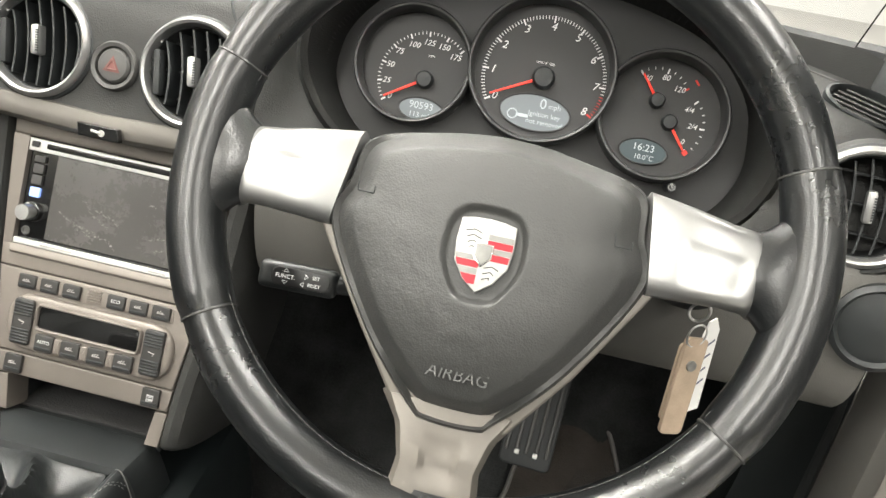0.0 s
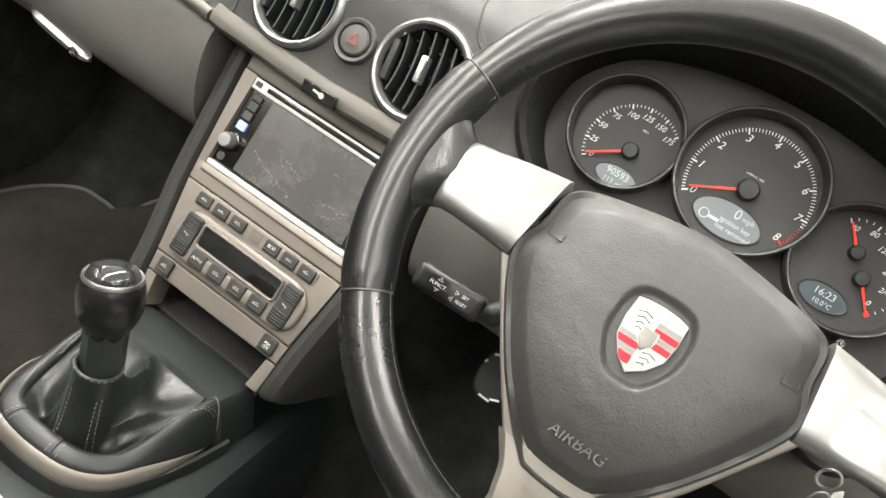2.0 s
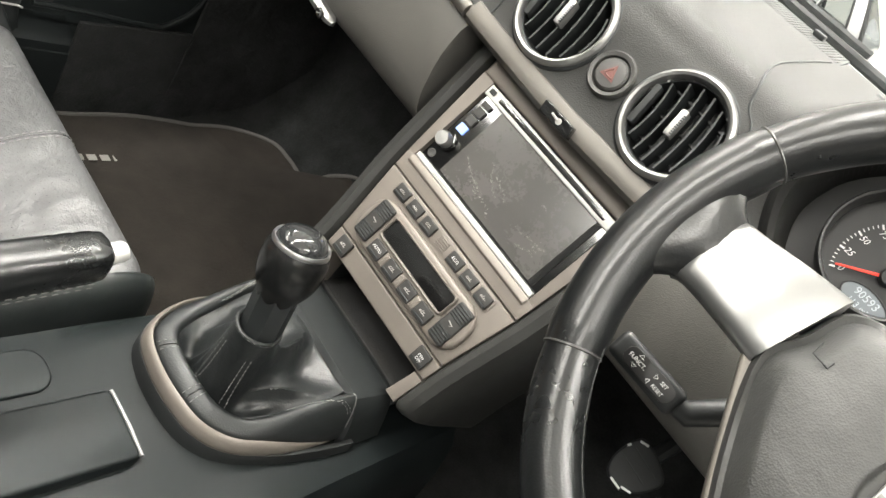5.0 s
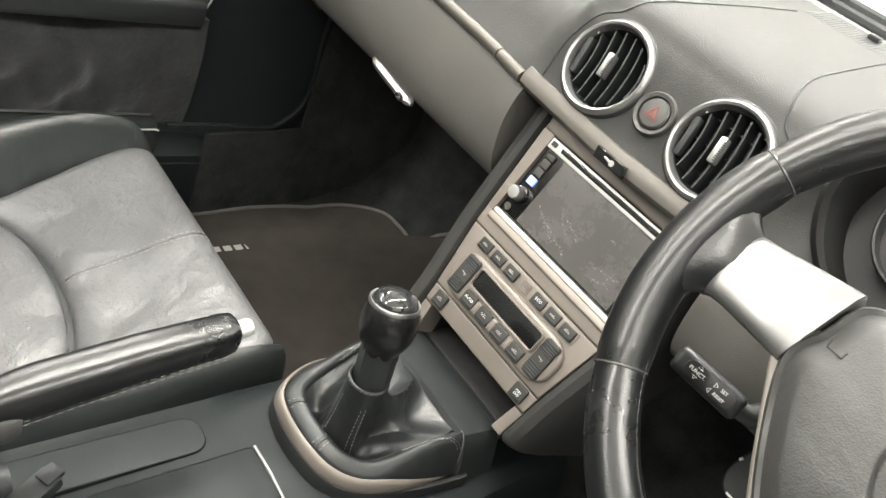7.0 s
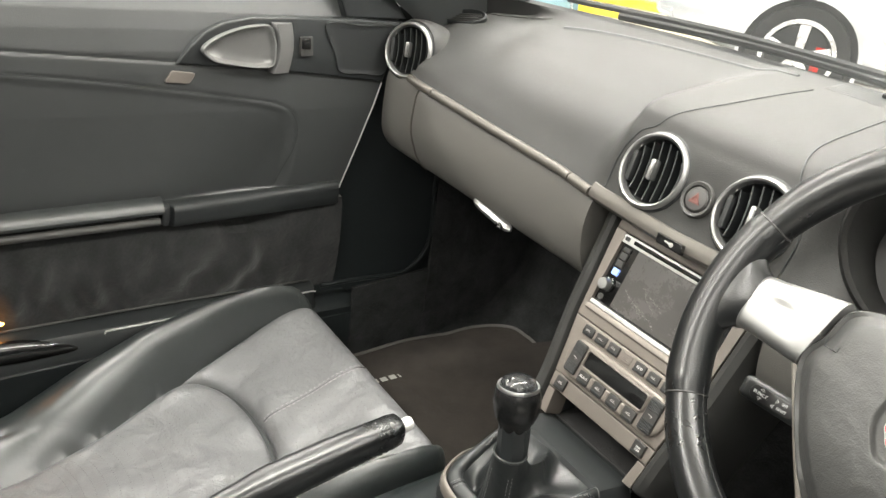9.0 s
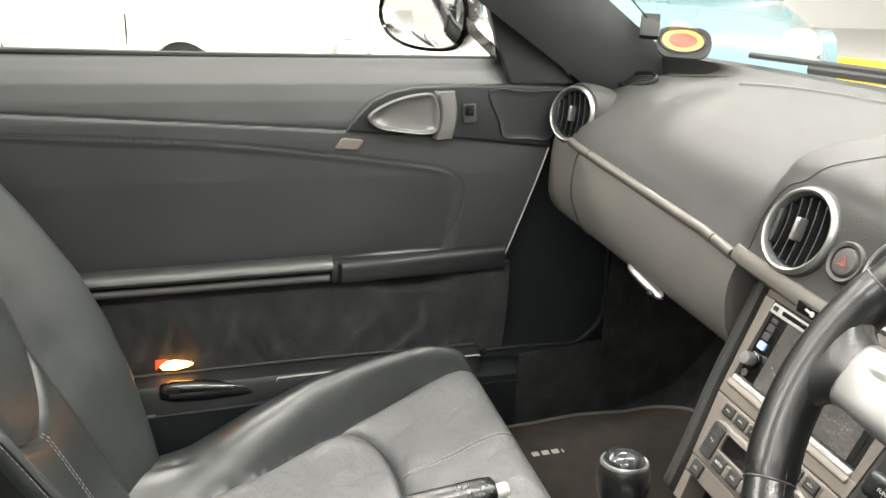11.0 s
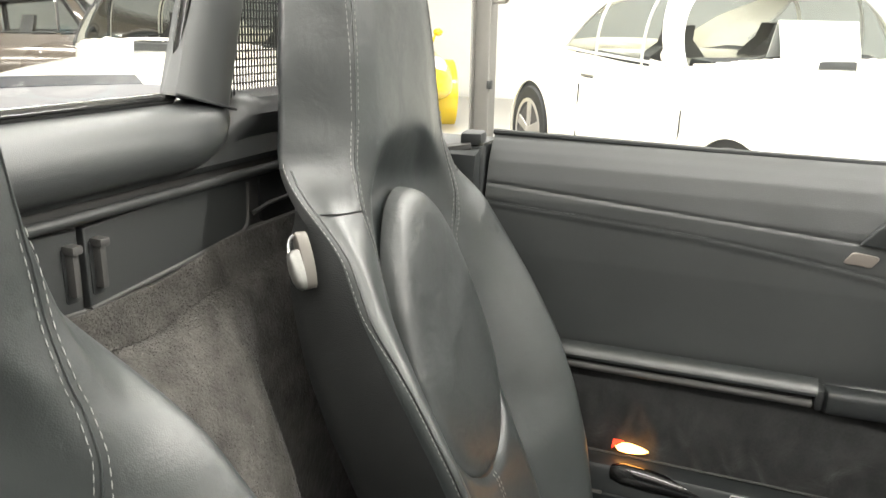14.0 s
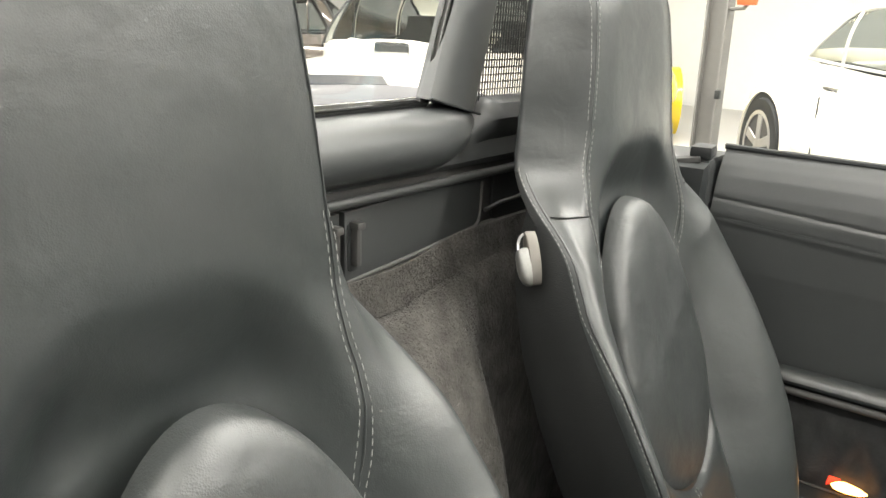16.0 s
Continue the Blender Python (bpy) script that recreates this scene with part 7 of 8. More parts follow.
    part("cushion_seam", tube([V(thigh(0.5, t)) + V((0, 0, -0.0004)) for t in np.linspace(0.02, 0.985, 60)], 0.0011, 6), LEATHER_SMOOTH, seat)
    bm = bmesh.new()
    for j in range(16):
        for i in range(34):
            s, t = 0.08 + 0.84 * (i + 0.5 * (j % 2)) / 34, 0.14 + 0.66 * j / 15
            if abs(s - 0.5) > 0.035:
                lathe([(0.0006, 0.0), (0.0004, 0.0003), (0, 0.0003)], Matrix.Translation(V(thigh(s, t))), 5, bm=bm)
            s, t = 0.10 + 0.80 * (i + 0.5 * (j % 2)) / 34, 0.45 + 0.46 * j / 15
            lathe([(0.0006, 0.0), (0.0004, 0.0003), (0, 0.0003)], Matrix.Translation(V(insert(s, t))), 5, bm=bm)
    part("perforation", bm, PLASTIC_GREY, seat, kind="stuff")
    for sx in (-1, 1):
        part("hinge_cover", box((0.02, 0.10, 0.09), pose(SX + sx * 0.205, -0.10, 0.30, 10), 0.008), PLASTIC, seat)
    part("runner", box((0.36, 0.42, 0.02), pose(SX, 0.14, 0.235), 0.006), PLASTIC, seat)
    return seat


seat = car_seat()
driver_seat = copy_thing(seat, pose(0.363, 0.15 + 0.088, 0.225))
driver_seat.scale = (0.97, 1.0, 1.0)
for child in list(driver_seat.children):
    if child.name.startswith(("cross_seam", "inner_headrest_stitching")):
        bpy.data.objects.remove(child)
        continue
    if child.name.startswith("back_insert"):
        child.location += V((-0.014, 0.014, 0.010))
driver_seat["label"] = "black leather sports seat behind the steering wheel"
# release lever on the passenger backrest
LVM = Matrix.Translation((-0.160, -0.309, 0.810)) @ Matrix(((0.52, 0.0, 0.854, 0), (0.854, 0.0, -0.52, 0), (0, 1, 0, 0), (0, 0, 0, 1))) @ pose(0, 0, 0, 0, 0, 24) @ Matrix.Scale(0.84, 4)
lv = part("release_lever", loft([[LVM @ V((p[0] * k, p[1] * k, h)) for p in ellipse(0.0105, 0.037, 40)] for k, h in ((1.0, -0.012), (1.02, 0.0), (0.98, 0.003), (0.88, 0.004), (0.6, 0.0042), (0.3, 0.0042), (0.02, 0.0042))]), TRIM_DARK, seat, "grey release lever surround")
rows = []
for y, w, h in ((0.015, 0.0040, 0.0060), (0.0135, 0.0070, 0.0115), (0.010, 0.0085, 0.0150), (0.0, 0.0095, 0.0165), (-0.014, 0.0102, 0.0160), (-0.026, 0.0100, 0.0135), (-0.034, 0.0082, 0.0095), (-0.0375, 0.0045, 0.0050)):
    rows.append([LVM @ V((w * math.copysign(abs(math.cos(q)) ** 0.6, math.cos(q)), y, 0.003 + h * max(0.0, math.sin(q)) ** 0.55)) for q in [2 * math.pi * k / 24 for k in range(24)]])
part("lever_paddle", loft(rows), BADGE_GREY, lv, "satin metal paddle")
part("lever_hook", tube([LVM @ V(p) for p in ((-0.003, 0.013, 0.014), (-0.004, 0.022, 0.0125), (-0.003, 0.030, 0.009), (0.0, 0.034, 0.004))], 0.0018, 8), STEEL, lv)

# ---- rear bulkhead, shelf, roll hoops ----
RB = -0.46
rear = thing("rear_bulkhead", "black rear bulkhead with storage lids and padded shelf", "bulkhead", (0, RB, 0.4))
part("panel", box((1.34, 0.03, 0.30), pose(0, RB - 0.020, 0.79)), PLASTIC_GREY, rear)
FR = Matrix(((-1, 0, 0, 0), (0, 0, 1, RB), (0, 1, 0, 0), (0, 0, 0, 1)))
for sx in (-1, 1):
    edge_ = [(0.004, 0.781), (0.120, 0.790), (0.246, 0.802), (0.255, 0.808), (0.259, 0.818), (0.261, 0.862), (0.257, 0.870), (0.248, 0.873), (0.120, 0.868), (0.004, 0.863)]
    lid = part("storage_lid", prism([(0.007 + sx * a, b) for a, b in edge_[::sx]], 0.012, FR @ pose(0, 0, 0.004), 0.002), LID, rear, "black storage lid")
    part("lid_rim", tube([FR @ V((0.007 + sx * a, b, 0.004)) for a, b in edge_[:6]], 0.0030, 8), PLASTIC_GREY, lid)
    part("lid_recess", prism([(0.007 + sx * 0.016 + a, 0.822 + b) for a, b in rounded(0.016, 0.056, 0.004, 4)], 0.002, FR @ pose(0, 0, 0.0052), 0.0005), RUBBER, lid)
    part("lid_pull", box((0.008, 0.046, 0.012), FR @ pose(0.007 + sx * 0.0165, 0.824, 0.009), 0.003), PLASTIC_GREY, lid)
    part("pull_catch", box((0.013, 0.009, 0.016), FR @ pose(0.007 + sx * 0.0165, 0.848, 0.011), 0.003), PLASTIC_GREY, lid)
    part("side_tray", prism(rounded(0.17, 0.070, 0.010, 5, sx * 0.385, 0.838), 0.004, FR @ pose(0, 0, 0.0), 0.002), RUBBER, rear)
    for zt in (0.792, 0.822):
        part("tray_lip", tube([FR @ V((sx * 0.275, zt, 0.006)), FR @ V((sx * 0.31, zt + 0.006, 0.006)), FR @ V((sx * 0.50, zt + 0.012, 0.006))], 0.0028, 8), PLASTIC_GREY, rear)
part("upper_rail", tube([(-0.60, RB + 0.012, 0.880), (-0.3, RB + 0.012, 0.876), (0.3, RB + 0.012, 0.876), (0.60, RB + 0.012, 0.880)], 0.006, 12), LID, rear)
rows = []
low_ = ((-0.02, 0.885), (0.004, 0.888), (0.010, 0.895), (0.008, 0.903), (0.003, 0.910), (-0.004, 0.918), (-0.02, 0.93), (-0.06, 0.944), (-0.20, 0.95), (-0.20, 0.88))
high_ = ((-0.02, 0.885), (0.006, 0.888), (0.012, 0.896), (0.009, 0.908), (0.006, 0.918), (0.018, 0.932), (0.026, 0.948), (0.016, 0.966), (-0.010, 0.974), (-0.20, 0.88))
for x in np.linspace(-0.66, 0.66, 90):
    k = smooth01(0.215, 0.275, abs(x))
    rows.append([V((x, RB + a, b)) for a, b in [(a0 + (a1 - a0) * k, b0 + (b1 - b0) * k) for (a0, b0), (a1, b1) in zip(low_, high_)]])
part("shelf", loft(rows), DOOR, rear, "black vinyl shelf")
rows = []
for x in np.linspace(-0.250, 0.250, 70):
    k = math.sqrt(max(0.0, 1 - (max(0.0, abs(x) - 0.13) / 0.122) ** 2.4))
    rows.append([V((x, RB - 0.03 + (a + 0.03) * (0.15 + 0.85 * k), 0.972 - (0.080 - b) * (0.10 + 0.90 * k))) for a, b in ((-0.06, 0.0), (0.012, 0.002), (0.028, 0.014), (0.034, 0.034), (0.026, 0.056), (0.008, 0.071), (-0.02, 0.078), (-0.06, 0.080))])
part("cross_pad", loft(rows), DOOR, rear, "padded cross bar cover")
# carpet hump over the engine, with a tucked crease under the lids


def hump(x, v):
    """A point of the carpet: v runs from the lids down to the floor."""
    k = 1 - smooth01(0.125, 0.215, abs(x + 0.005))
    up = 0.022 * smooth01(0.08, 0.24, abs(x))
    wave = 0.003 * math.sin(x * 40 + 1.0)
    ys = [(-0.452, 0.781 + up), (-0.447, 0.758 + up), (-0.441, 0.739 + up + wave), (-0.434, 0.737 + up * 0.9 + wave), (-0.424 + 0.010 * k, 0.729 + up * 0.7), (-0.415 + 0.040 * k, 0.695 + up * 0.5), (-0.41 + 0.070 * k, 0.63), (-0.40 + 0.090 * k, 0.55), (-0.39 + 0.105 * k, 0.42), (-0.38 + 0.11 * k, 0.22)]
    s = min(v * (len(ys) - 1), len(ys) - 1.0001)
    i, f = int(s), s - int(s)
    p = [V((x, *ys[max(0, min(len(ys) - 1, q))])) for q in (i - 1, i, i + 1, i + 2)]
    return 0.5 * ((2 * p[1]) + (p[2] - p[0]) * f + (2 * p[0] - 5 * p[1] + 4 * p[2] - p[3]) * f * f + (3 * p[1] - p[0] - 3 * p[2] + p[3]) * f ** 3)


part("engine_carpet", sheet(lambda u, v: hump(-0.66 + 1.32 * u, v), 110, 60, 0.05, (0, 1, 0)), CARPET_REAR, rear, "grey-black carpet hump")
rng = random.Random(5)
verts, faces = [], []
for _ in range(34000):
    x, v = rng.uniform(-0.36, 0.16), rng.uniform(0.02, 0.80)
    p = hump(x, v)
    n = V((rng.uniform(-0.8, 0.8), 1.0, 0.5 + rng.uniform(-0.7, 0.7))).normalized() * rng.uniform(0.0008, 0.0017)
    w = V((rng.uniform(-1, 1), rng.uniform(-0.4, 0.4), rng.uniform(-1, 1))).normalized() * rng.uniform(0.0005, 0.0009)
    k = len(verts)
    verts += [p - w, p + w, p + n]
    faces.append((k, k + 1, k + 2))
pile_mesh = bpy.data.meshes.new("pile")
pile_mesh.from_pydata(verts, [], faces)
pile_mesh.materials.append(CARPET_REAR)
pile = new("pile", pile_mesh)
pile.parent = rear
pile.location = -rear.location
tagged(pile, "fuzzy grey carpet pile", kind="stuff")
for sx in (-1, 1):
    hoop = thing("roll_hoop", "dark vinyl-covered roll hoop with wire mesh infill", "roll hoop", (sx * 0.36, RB - 0.01, 0.95), "roll hoops")

    def leg(x0, x1, lean):
        rows = []
        for t in (0, 0.03, 0.07, 0.11, 0.15, 0.19, 0.23, 0.3, 0.5, 0.75, 1):
            dx = sx * lean * t
            row = []
            for a, b in ((x0, -0.010), (x0 + 0.004, 0.002), (x0 + 0.014, 0.008), (x1 - 0.012, 0.014), (x1 - 0.002, 0.008), (x1, -0.018), (x0, -0.018)):
                foot = 0.978 - 0.24 * (a - x0)
                z = foot + (1.185 - foot) * t
                row.append(V((sx * a + dx, RB + b - 0.02 * t, z)))
            rows.append(row)
        return loft(rows)
    part("inner_leg", leg(0.150, 0.238, 0.098), DOOR, hoop)
    part("leg_seam", tube([V((sx * (0.149 + 0.090 * k), RB + 0.008 + 0.008 * k, 0.979 - 0.024 * k)) for k in (0, 0.25, 0.5, 0.75, 1)], 0.0016, 6), RUBBER, hoop)
    part("outer_leg", leg(0.50, 0.58, -0.06), DOOR, hoop)
    part("top_bar", tube(spline([(sx * 0.285, RB - 0.035, 1.17), (sx * 0.30, RB - 0.035, 1.21), (sx * 0.36, RB - 0.035, 1.23), (sx * 0.45, RB - 0.035, 1.21), (sx * 0.49, RB - 0.035, 1.17)], 20), 0.035, 12), DOOR, hoop)
    bm = bmesh.new()
    for i in range(24):
        z = 0.972 + i * 0.0095
        tube([V((sx * (0.25 + 0.085 * (z - 0.945) / 0.24), RB - 0.010, z)), V((sx * 0.54, RB - 0.010, z))], 0.0013, 4, bm=bm)
    for i in range(50):
        x = 0.25 + 0.006 * i
        tube([V((sx * x, RB - 0.0085, 0.95)), V((sx * (x + 0.012), RB - 0.0085, 1.20))], 0.0013, 4, bm=bm)
    part("wire_mesh", bm, PLASTIC, hoop, "black wire mesh", kind="stuff")
deflector = thing("wind_deflector", "clear plastic wind deflector in a black frame", "wind deflector", (0, RB - 0.01, 0.97))


def pane_x(z):
    return 0.158 + 0.085 * (z - 0.968) / 0.24


outline = [(-pane_x(0.972), 0.972), (pane_x(0.972), 0.972), (pane_x(1.20), 1.20), (-pane_x(1.20), 1.20)]
pane = part("pane", prism(outline, 0.004, FR @ pose(0, 0, -0.012)), CLEAR, deflector, "clear plastic pane", smooth=False)
pane.visible_shadow = False
edge = [FR @ V((-a * 1.01, b, -0.013)) for a, b in outline]
for i in range(4):
    part("frame_bar", tube([edge[i], edge[(i + 1) % 4]], 0.0072, 10), GLOSS, deflector)
# rear deck and folded roof behind the cabin
deck = thing("rear_deck", "dark navy rear deck behind the cabin", "bodywork", (0, -1.0, 0.9))
rows = []
for x in np.linspace(-0.75, 0.75, 21):
    d = 0.02 * (x / 0.75) ** 2
    rows.append([V((x, y, z - d)) for y, z in ((-0.62, 0.90), (-0.64, 0.925), (-0.80, 0.945), (-1.05, 0.945), (-1.12, 0.93), (-1.12, 0.6), (-0.62, 0.6))])
part("roof_cover", loft(rows), ROOF_CLOTH, deck, "grey folded roof cover")
rows = []
for x in np.linspace(-0.82, 0.82, 21):
    d = 0.022 * (x / 0.82) ** 2
    rows.append([V((x, y, z - d)) for y, z in ((-1.13, 0.94), (-1.15, 0.958), (-1.20, 0.955), (-1.5, 0.885), (-1.9, 0.82), (-2.0, 0.76), (-2.0, 0.4), (-1.13, 0.4))])
part("deck_lid", loft(rows), PAINT_NAVY, deck, "dark navy lid")
for sx in (-1, 1):
    q = thing("quarter_panel", "black trimmed body side behind the door", "bodywork", (sx * 0.70, -0.45, 0.7))
    part("trim", loft([[V((sx * a, y, b)) for a, b in ((0.60, 0.25), (0.61, 0.80), (0.62, 0.858), (0.66, 0.872), (0.74, 0.872), (0.76, 0.25))] for y in (-0.285, -0.36, -0.48, -0.62)]), PLASTIC, q)
    part("lock_post", box((0.03, 0.03, 0.18), pose(sx * 0.655, -0.298, 0.78), 0.008), RUBBER, q)
    part("roof_catch", box((0.05, 0.035, 0.02), pose(sx * 0.665, -0.305, 0.880, 0, 0, 10), 0.006), RUBBER, q)
    part("roof_rail", tube([(sx * 0.645, -0.30, 0.868), (sx * 0.635, -0.36, 0.858), (sx * 0.635, -0.46, 0.864)], 0.009, 8), PLASTIC_GREY, q)
belt_ = thing("seat_belt", "grey-edged black seat belt beside the passenger seat", "seat belt", (-0.60, -0.05, 0.30))
part("webbing", box((0.004, 0.03, 0.06), pose(-0.612, -0.06, 0.300), 0.001, 1), PIPING, belt_)

# ---- other cars in the showroom ----
def coupe(name, label, paint, m, rim_mat, tyre_r=0.31, caliper=None, modern=False, fine=2):
    """A parked two-door coupe; +x is its nose. m: where its middle stands on the floor."""
    car = thing(name, label, "car", m.translation)
    st = ((-2.12, 0.55, 0.42, 0.60), (-2.05, 0.68, 0.34, 0.66), (-1.85, 0.76, 0.27, 0.745), (-1.5, 0.815, 0.2, 0.83), (-1.1, 0.825, 0.18, 0.875), (-0.5, 0.80, 0.17, 0.885), (0.2, 0.80, 0.17, 0.885), (0.7, 0.80, 0.18, 0.87), (1.1, 0.81, 0.2, 0.83), (1.5, 0.79, 0.22, 0.76), (1.85, 0.72, 0.27, 0.66), (2.03, 0.62, 0.33, 0.56), (2.12, 0.45, 0.38, 0.47))
    rows = []
    for x in np.linspace(-2.12, 2.12, 60):
        xs = x if modern or x > -1.2 else -1.2 + (x + 1.2) * 0.72
        w, z0, z1 = (lerp_table([s[0] for s in st], [s[k] for s in st], x, 0.08) for k in (1, 2, 3))
        rows.append([m @ V((xs, w * math.copysign(abs(math.cos(q)) ** 0.55, math.cos(q)) * (1 - 0.10 * max(0, math.sin(q))), (z0 + z1) / 2 + (z1 - z0) / 2 * math.copysign(abs(math.sin(q)) ** 0.62, math.sin(q)))) for q in [2 * math.pi * k / 40 for k in range(40)]])
    part("body", loft(rows), paint, car)
    gh = ((-1.75, 0.60, 0.76, 0.77), (-1.5, 0.64, 0.81, 0.94), (-1.1, 0.68, 0.86, 1.14), (-0.6, 0.70, 0.87, 1.34), (-0.2, 0.70, 0.86, 1.42), (0.08, 0.70, 0.86, 1.40), (0.25, 0.70, 0.86, 1.29), (0.45, 0.67, 0.87, 1.12), (0.58, 0.52, 0.90, 1.02), (0.66, 0.32, 0.925, 0.96), (0.70, 0.05, 0.93, 0.935))

    def roof_pt(x, t):
        """t from 0 at the belt to 1 on the middle of the roof."""
        w, z0, z1 = (lerp_table([g[0] for g in gh], [g[k] for g in gh], x, 0.03) for k in (1, 2, 3))
        q = t * math.pi / 2
        return w * (math.cos(q) ** 0.62), z0 + (z1 - z0) * (math.sin(q) ** 0.72)
    xr, tr = list(np.linspace(-1.75, 0.70, fine * 44 + 1)), list(np.linspace(0, 1, fine * 13 + 1))

    def is_glass(x, z, t):
        z0 = lerp_table([g[0] for g in gh], [g[2] for g in gh], x, 0.03)
        if x > 0.43 - 0.56 * (z - 0.87) and z > z0 + 0.025:
            return "windscreen"
        if -1.50 < x < -0.72 and t > 0.46:
            return "rear_window"
        side = x < 0.31 - 0.53 * (z - 0.87) and 0.885 < z < min(1.175 + 0.115 * (x + 0.55), 0.89 + 0.65 * (x + 0.99))
        return "side_window" if side and abs(x + 0.50) > 0.022 and abs(x - 0.05) > 0.014 else ""
    shell, panes = bmesh.new(), {}
    for sy in (-1, 1):
        for x0, x1 in zip(xr, xr[1:]):
            xa, xb = (x if modern or x > -1.2 else -1.2 + (x + 1.2) * 0.72 for x in (x0, x1))
            for t0, t1 in zip([-0.1] + tr, tr):
                q = []
                for x, xs, t in ((x0, xa, t0), (x1, xb, t0), (x1, xb, t1), (x0, xa, t1)):
                    a, b = roof_pt(x, max(t, 0.0))
                    q.append(m @ V((xs, sy * (a + (0.02 if t < 0 else 0)), b - (0.16 if t < 0 else 0))))
                xm, tm_ = (x0 + x1) / 2, (t0 + t1) / 2
                name_ = is_glass(xm, roof_pt(xm, max(tm_, 0.0))[1], tm_) if t0 >= 0 else ""
                place = (sy, xm < -0.5, xm < 0.05) if name_ == "side_window" else 0
                if name_ and (name_, place) not in panes:
                    panes[name_, place] = bmesh.new()
                to = panes[name_, place] if name_ else shell
                if (q[0] - q[3]).length > 1e-5 and (q[1] - q[2]).length > 1e-5:
                    to.faces.new([to.verts.new(p) for p in q])
    for b_ in (shell, *panes.values()):
        bmesh.ops.remove_doubles(b_, verts=b_.verts[:], dist=0.0004)
    part("roof", shell, paint, car)
    for (n_, _), b_ in panes.items():
        part(n_, b_, THIN_GLASS, car, "glass tinted to darken the cabin behind").visible_shadow = False
    for sx in (-1, 1):
        part("seat", loft([[m @ V((-0.35 + 0.12 * t + d, sx * 0.34 + w * k, 0.50 + 0.55 * t)) for d, w in ((0.06, -0.2), (0.07, 0.2), (-0.05, 0.2), (-0.06, -0.2))] for t, k in ((0, 1.0), (0.7, 0.95), (0.85, 0.5), (1.0, 0.42))]), PLASTIC_GREY, car, "dark seat")
        for line in ([(-0.97, 0.89), (-0.55, 1.172), (0.05, 1.242), (0.11, 1.245), (0.30, 0.882), (0.0, 0.882), (-0.5, 0.882), (-0.97, 0.885)], [(-0.50, 0.885), (-0.50, 1.03), (-0.50, 1.178)], [(0.05, 0.885), (0.05, 1.06), (0.05, 1.242)], [(0.43, 0.885), (0.36, 1.0), (0.29, 1.12), (0.22, 1.245), (0.185, 1.31)]):
            track = []
            for (xa, za), (xb, zb) in zip(line, line[1:]):
                for k in range(10):
                    x, z = xa + (xb - xa) * k / 9, za + (zb - za) * k / 9
                    z0, z1 = (lerp_table([g[0] for g in gh], [g[j] for g in gh], x, 0.03) for j in (2, 3))
                    q = math.asin(min(1.0, max(0.0, (z - z0) / (z1 - z0)) ** (1 / 0.72)))
                    track.append(m @ V((x, sx * (lerp_table([g[0] for g in gh], [g[1] for g in gh], x, 0.03) * math.cos(q) ** 0.62 + 0.003), z)))
            part("window_frame", tube(track, 0.016 if line[0][0] > 0.4 else 0.009, 6), SILVER_PALE if not modern else RUBBER, car)
    # Added black slab under the windows, so the bright inside looks dark.
    part("cabin_trim", box((1.40, 1.24, 0.03), m @ pose(-0.42, 0, 0.845), 0.01), RUBBER, car, "added dark slab that darkens the cabin")
    part("dashboard", box((0.20, 1.10, 0.09), m @ pose(0.36, 0, 0.875), 0.03), RUBBER, car)
    for wx in (-1.135, 1.135):
        for sx in (-1, 1):
            wm = m @ pose(wx, sx * 0.828, tyre_r, 90 if sx < 0 else -90)
            part("wheel_arch", lathe([(tyre_r + 0.05, -0.20), (tyre_r + 0.055, 0.022), (tyre_r + 0.03, 0.026), (tyre_r + 0.025, -0.20)], wm, 40, cap=False), paint, car)
            part("arch_liner", lathe([(tyre_r + 0.035, -0.2), (tyre_r + 0.035, 0.012), (0.0, 0.010)], wm, 40), RUBBER, car)
            ty = part("wheel", lathe([(tyre_r * 0.66, -0.10), (tyre_r * 0.93, -0.10), (tyre_r, -0.07), (tyre_r, 0.0), (tyre_r * 0.95, 0.030), (tyre_r * 0.72, 0.034), (tyre_r * 0.66, 0.022)], wm, 44, cap=False), RUBBER, car, "black tyre")
            part("rim", lathe([(tyre_r * 0.67, 0.024), (tyre_r * 0.64, 0.034), (tyre_r * 0.60, 0.026), (tyre_r * 0.57, 0.014), (0.0, 0.012)], wm, 40), RUBBER if modern else PLASTIC_GREY, ty)
            for k in range(5):
                part("rim_spoke", prism([(-0.026, 0.02), (0.026, 0.02), (0.034, tyre_r * 0.62), (-0.034, tyre_r * 0.62)], 0.03, wm @ pose(0, 0, 0.034, 0, 0, 72 * k), 0.008), rim_mat, ty)
            part("rim_lip", lathe([(tyre_r * 0.72, 0.02), (tyre_r * 0.72, 0.036), (tyre_r * 0.64, 0.038), (tyre_r * 0.62, 0.02)], wm, 40, cap=False), rim_mat, ty)
            part("hub", lathe([(0.055, -0.02), (0.055, 0.026), (0.035, 0.034), (0, 0.036)], wm, 24), rim_mat, ty)
            if caliper:
                part("caliper", box((0.07, 0.17, 0.02), wm @ pose(0.125, 0.01, 0.014), 0.008), caliper, ty, "red brake caliper")
    for sx in (-1, 1) if modern else ():
        vm = m @ Matrix(((1, 0, 0, 0.66), (0, 0, sx, sx * 0.806), (0, 1, 0, 0.56), (0, 0, 0, 1)))
        rim_ = [(-0.10, 0.14), (0.09, 0.15), (0.06, -0.14), (-0.03, -0.16)]
        intake = part("side_intake", prism([(a * 0.92, b * 0.92) for a, b in rim_], 0.03, vm @ pose(0, 0, 0.012), 0.003), RUBBER, car, "dark side air intake")
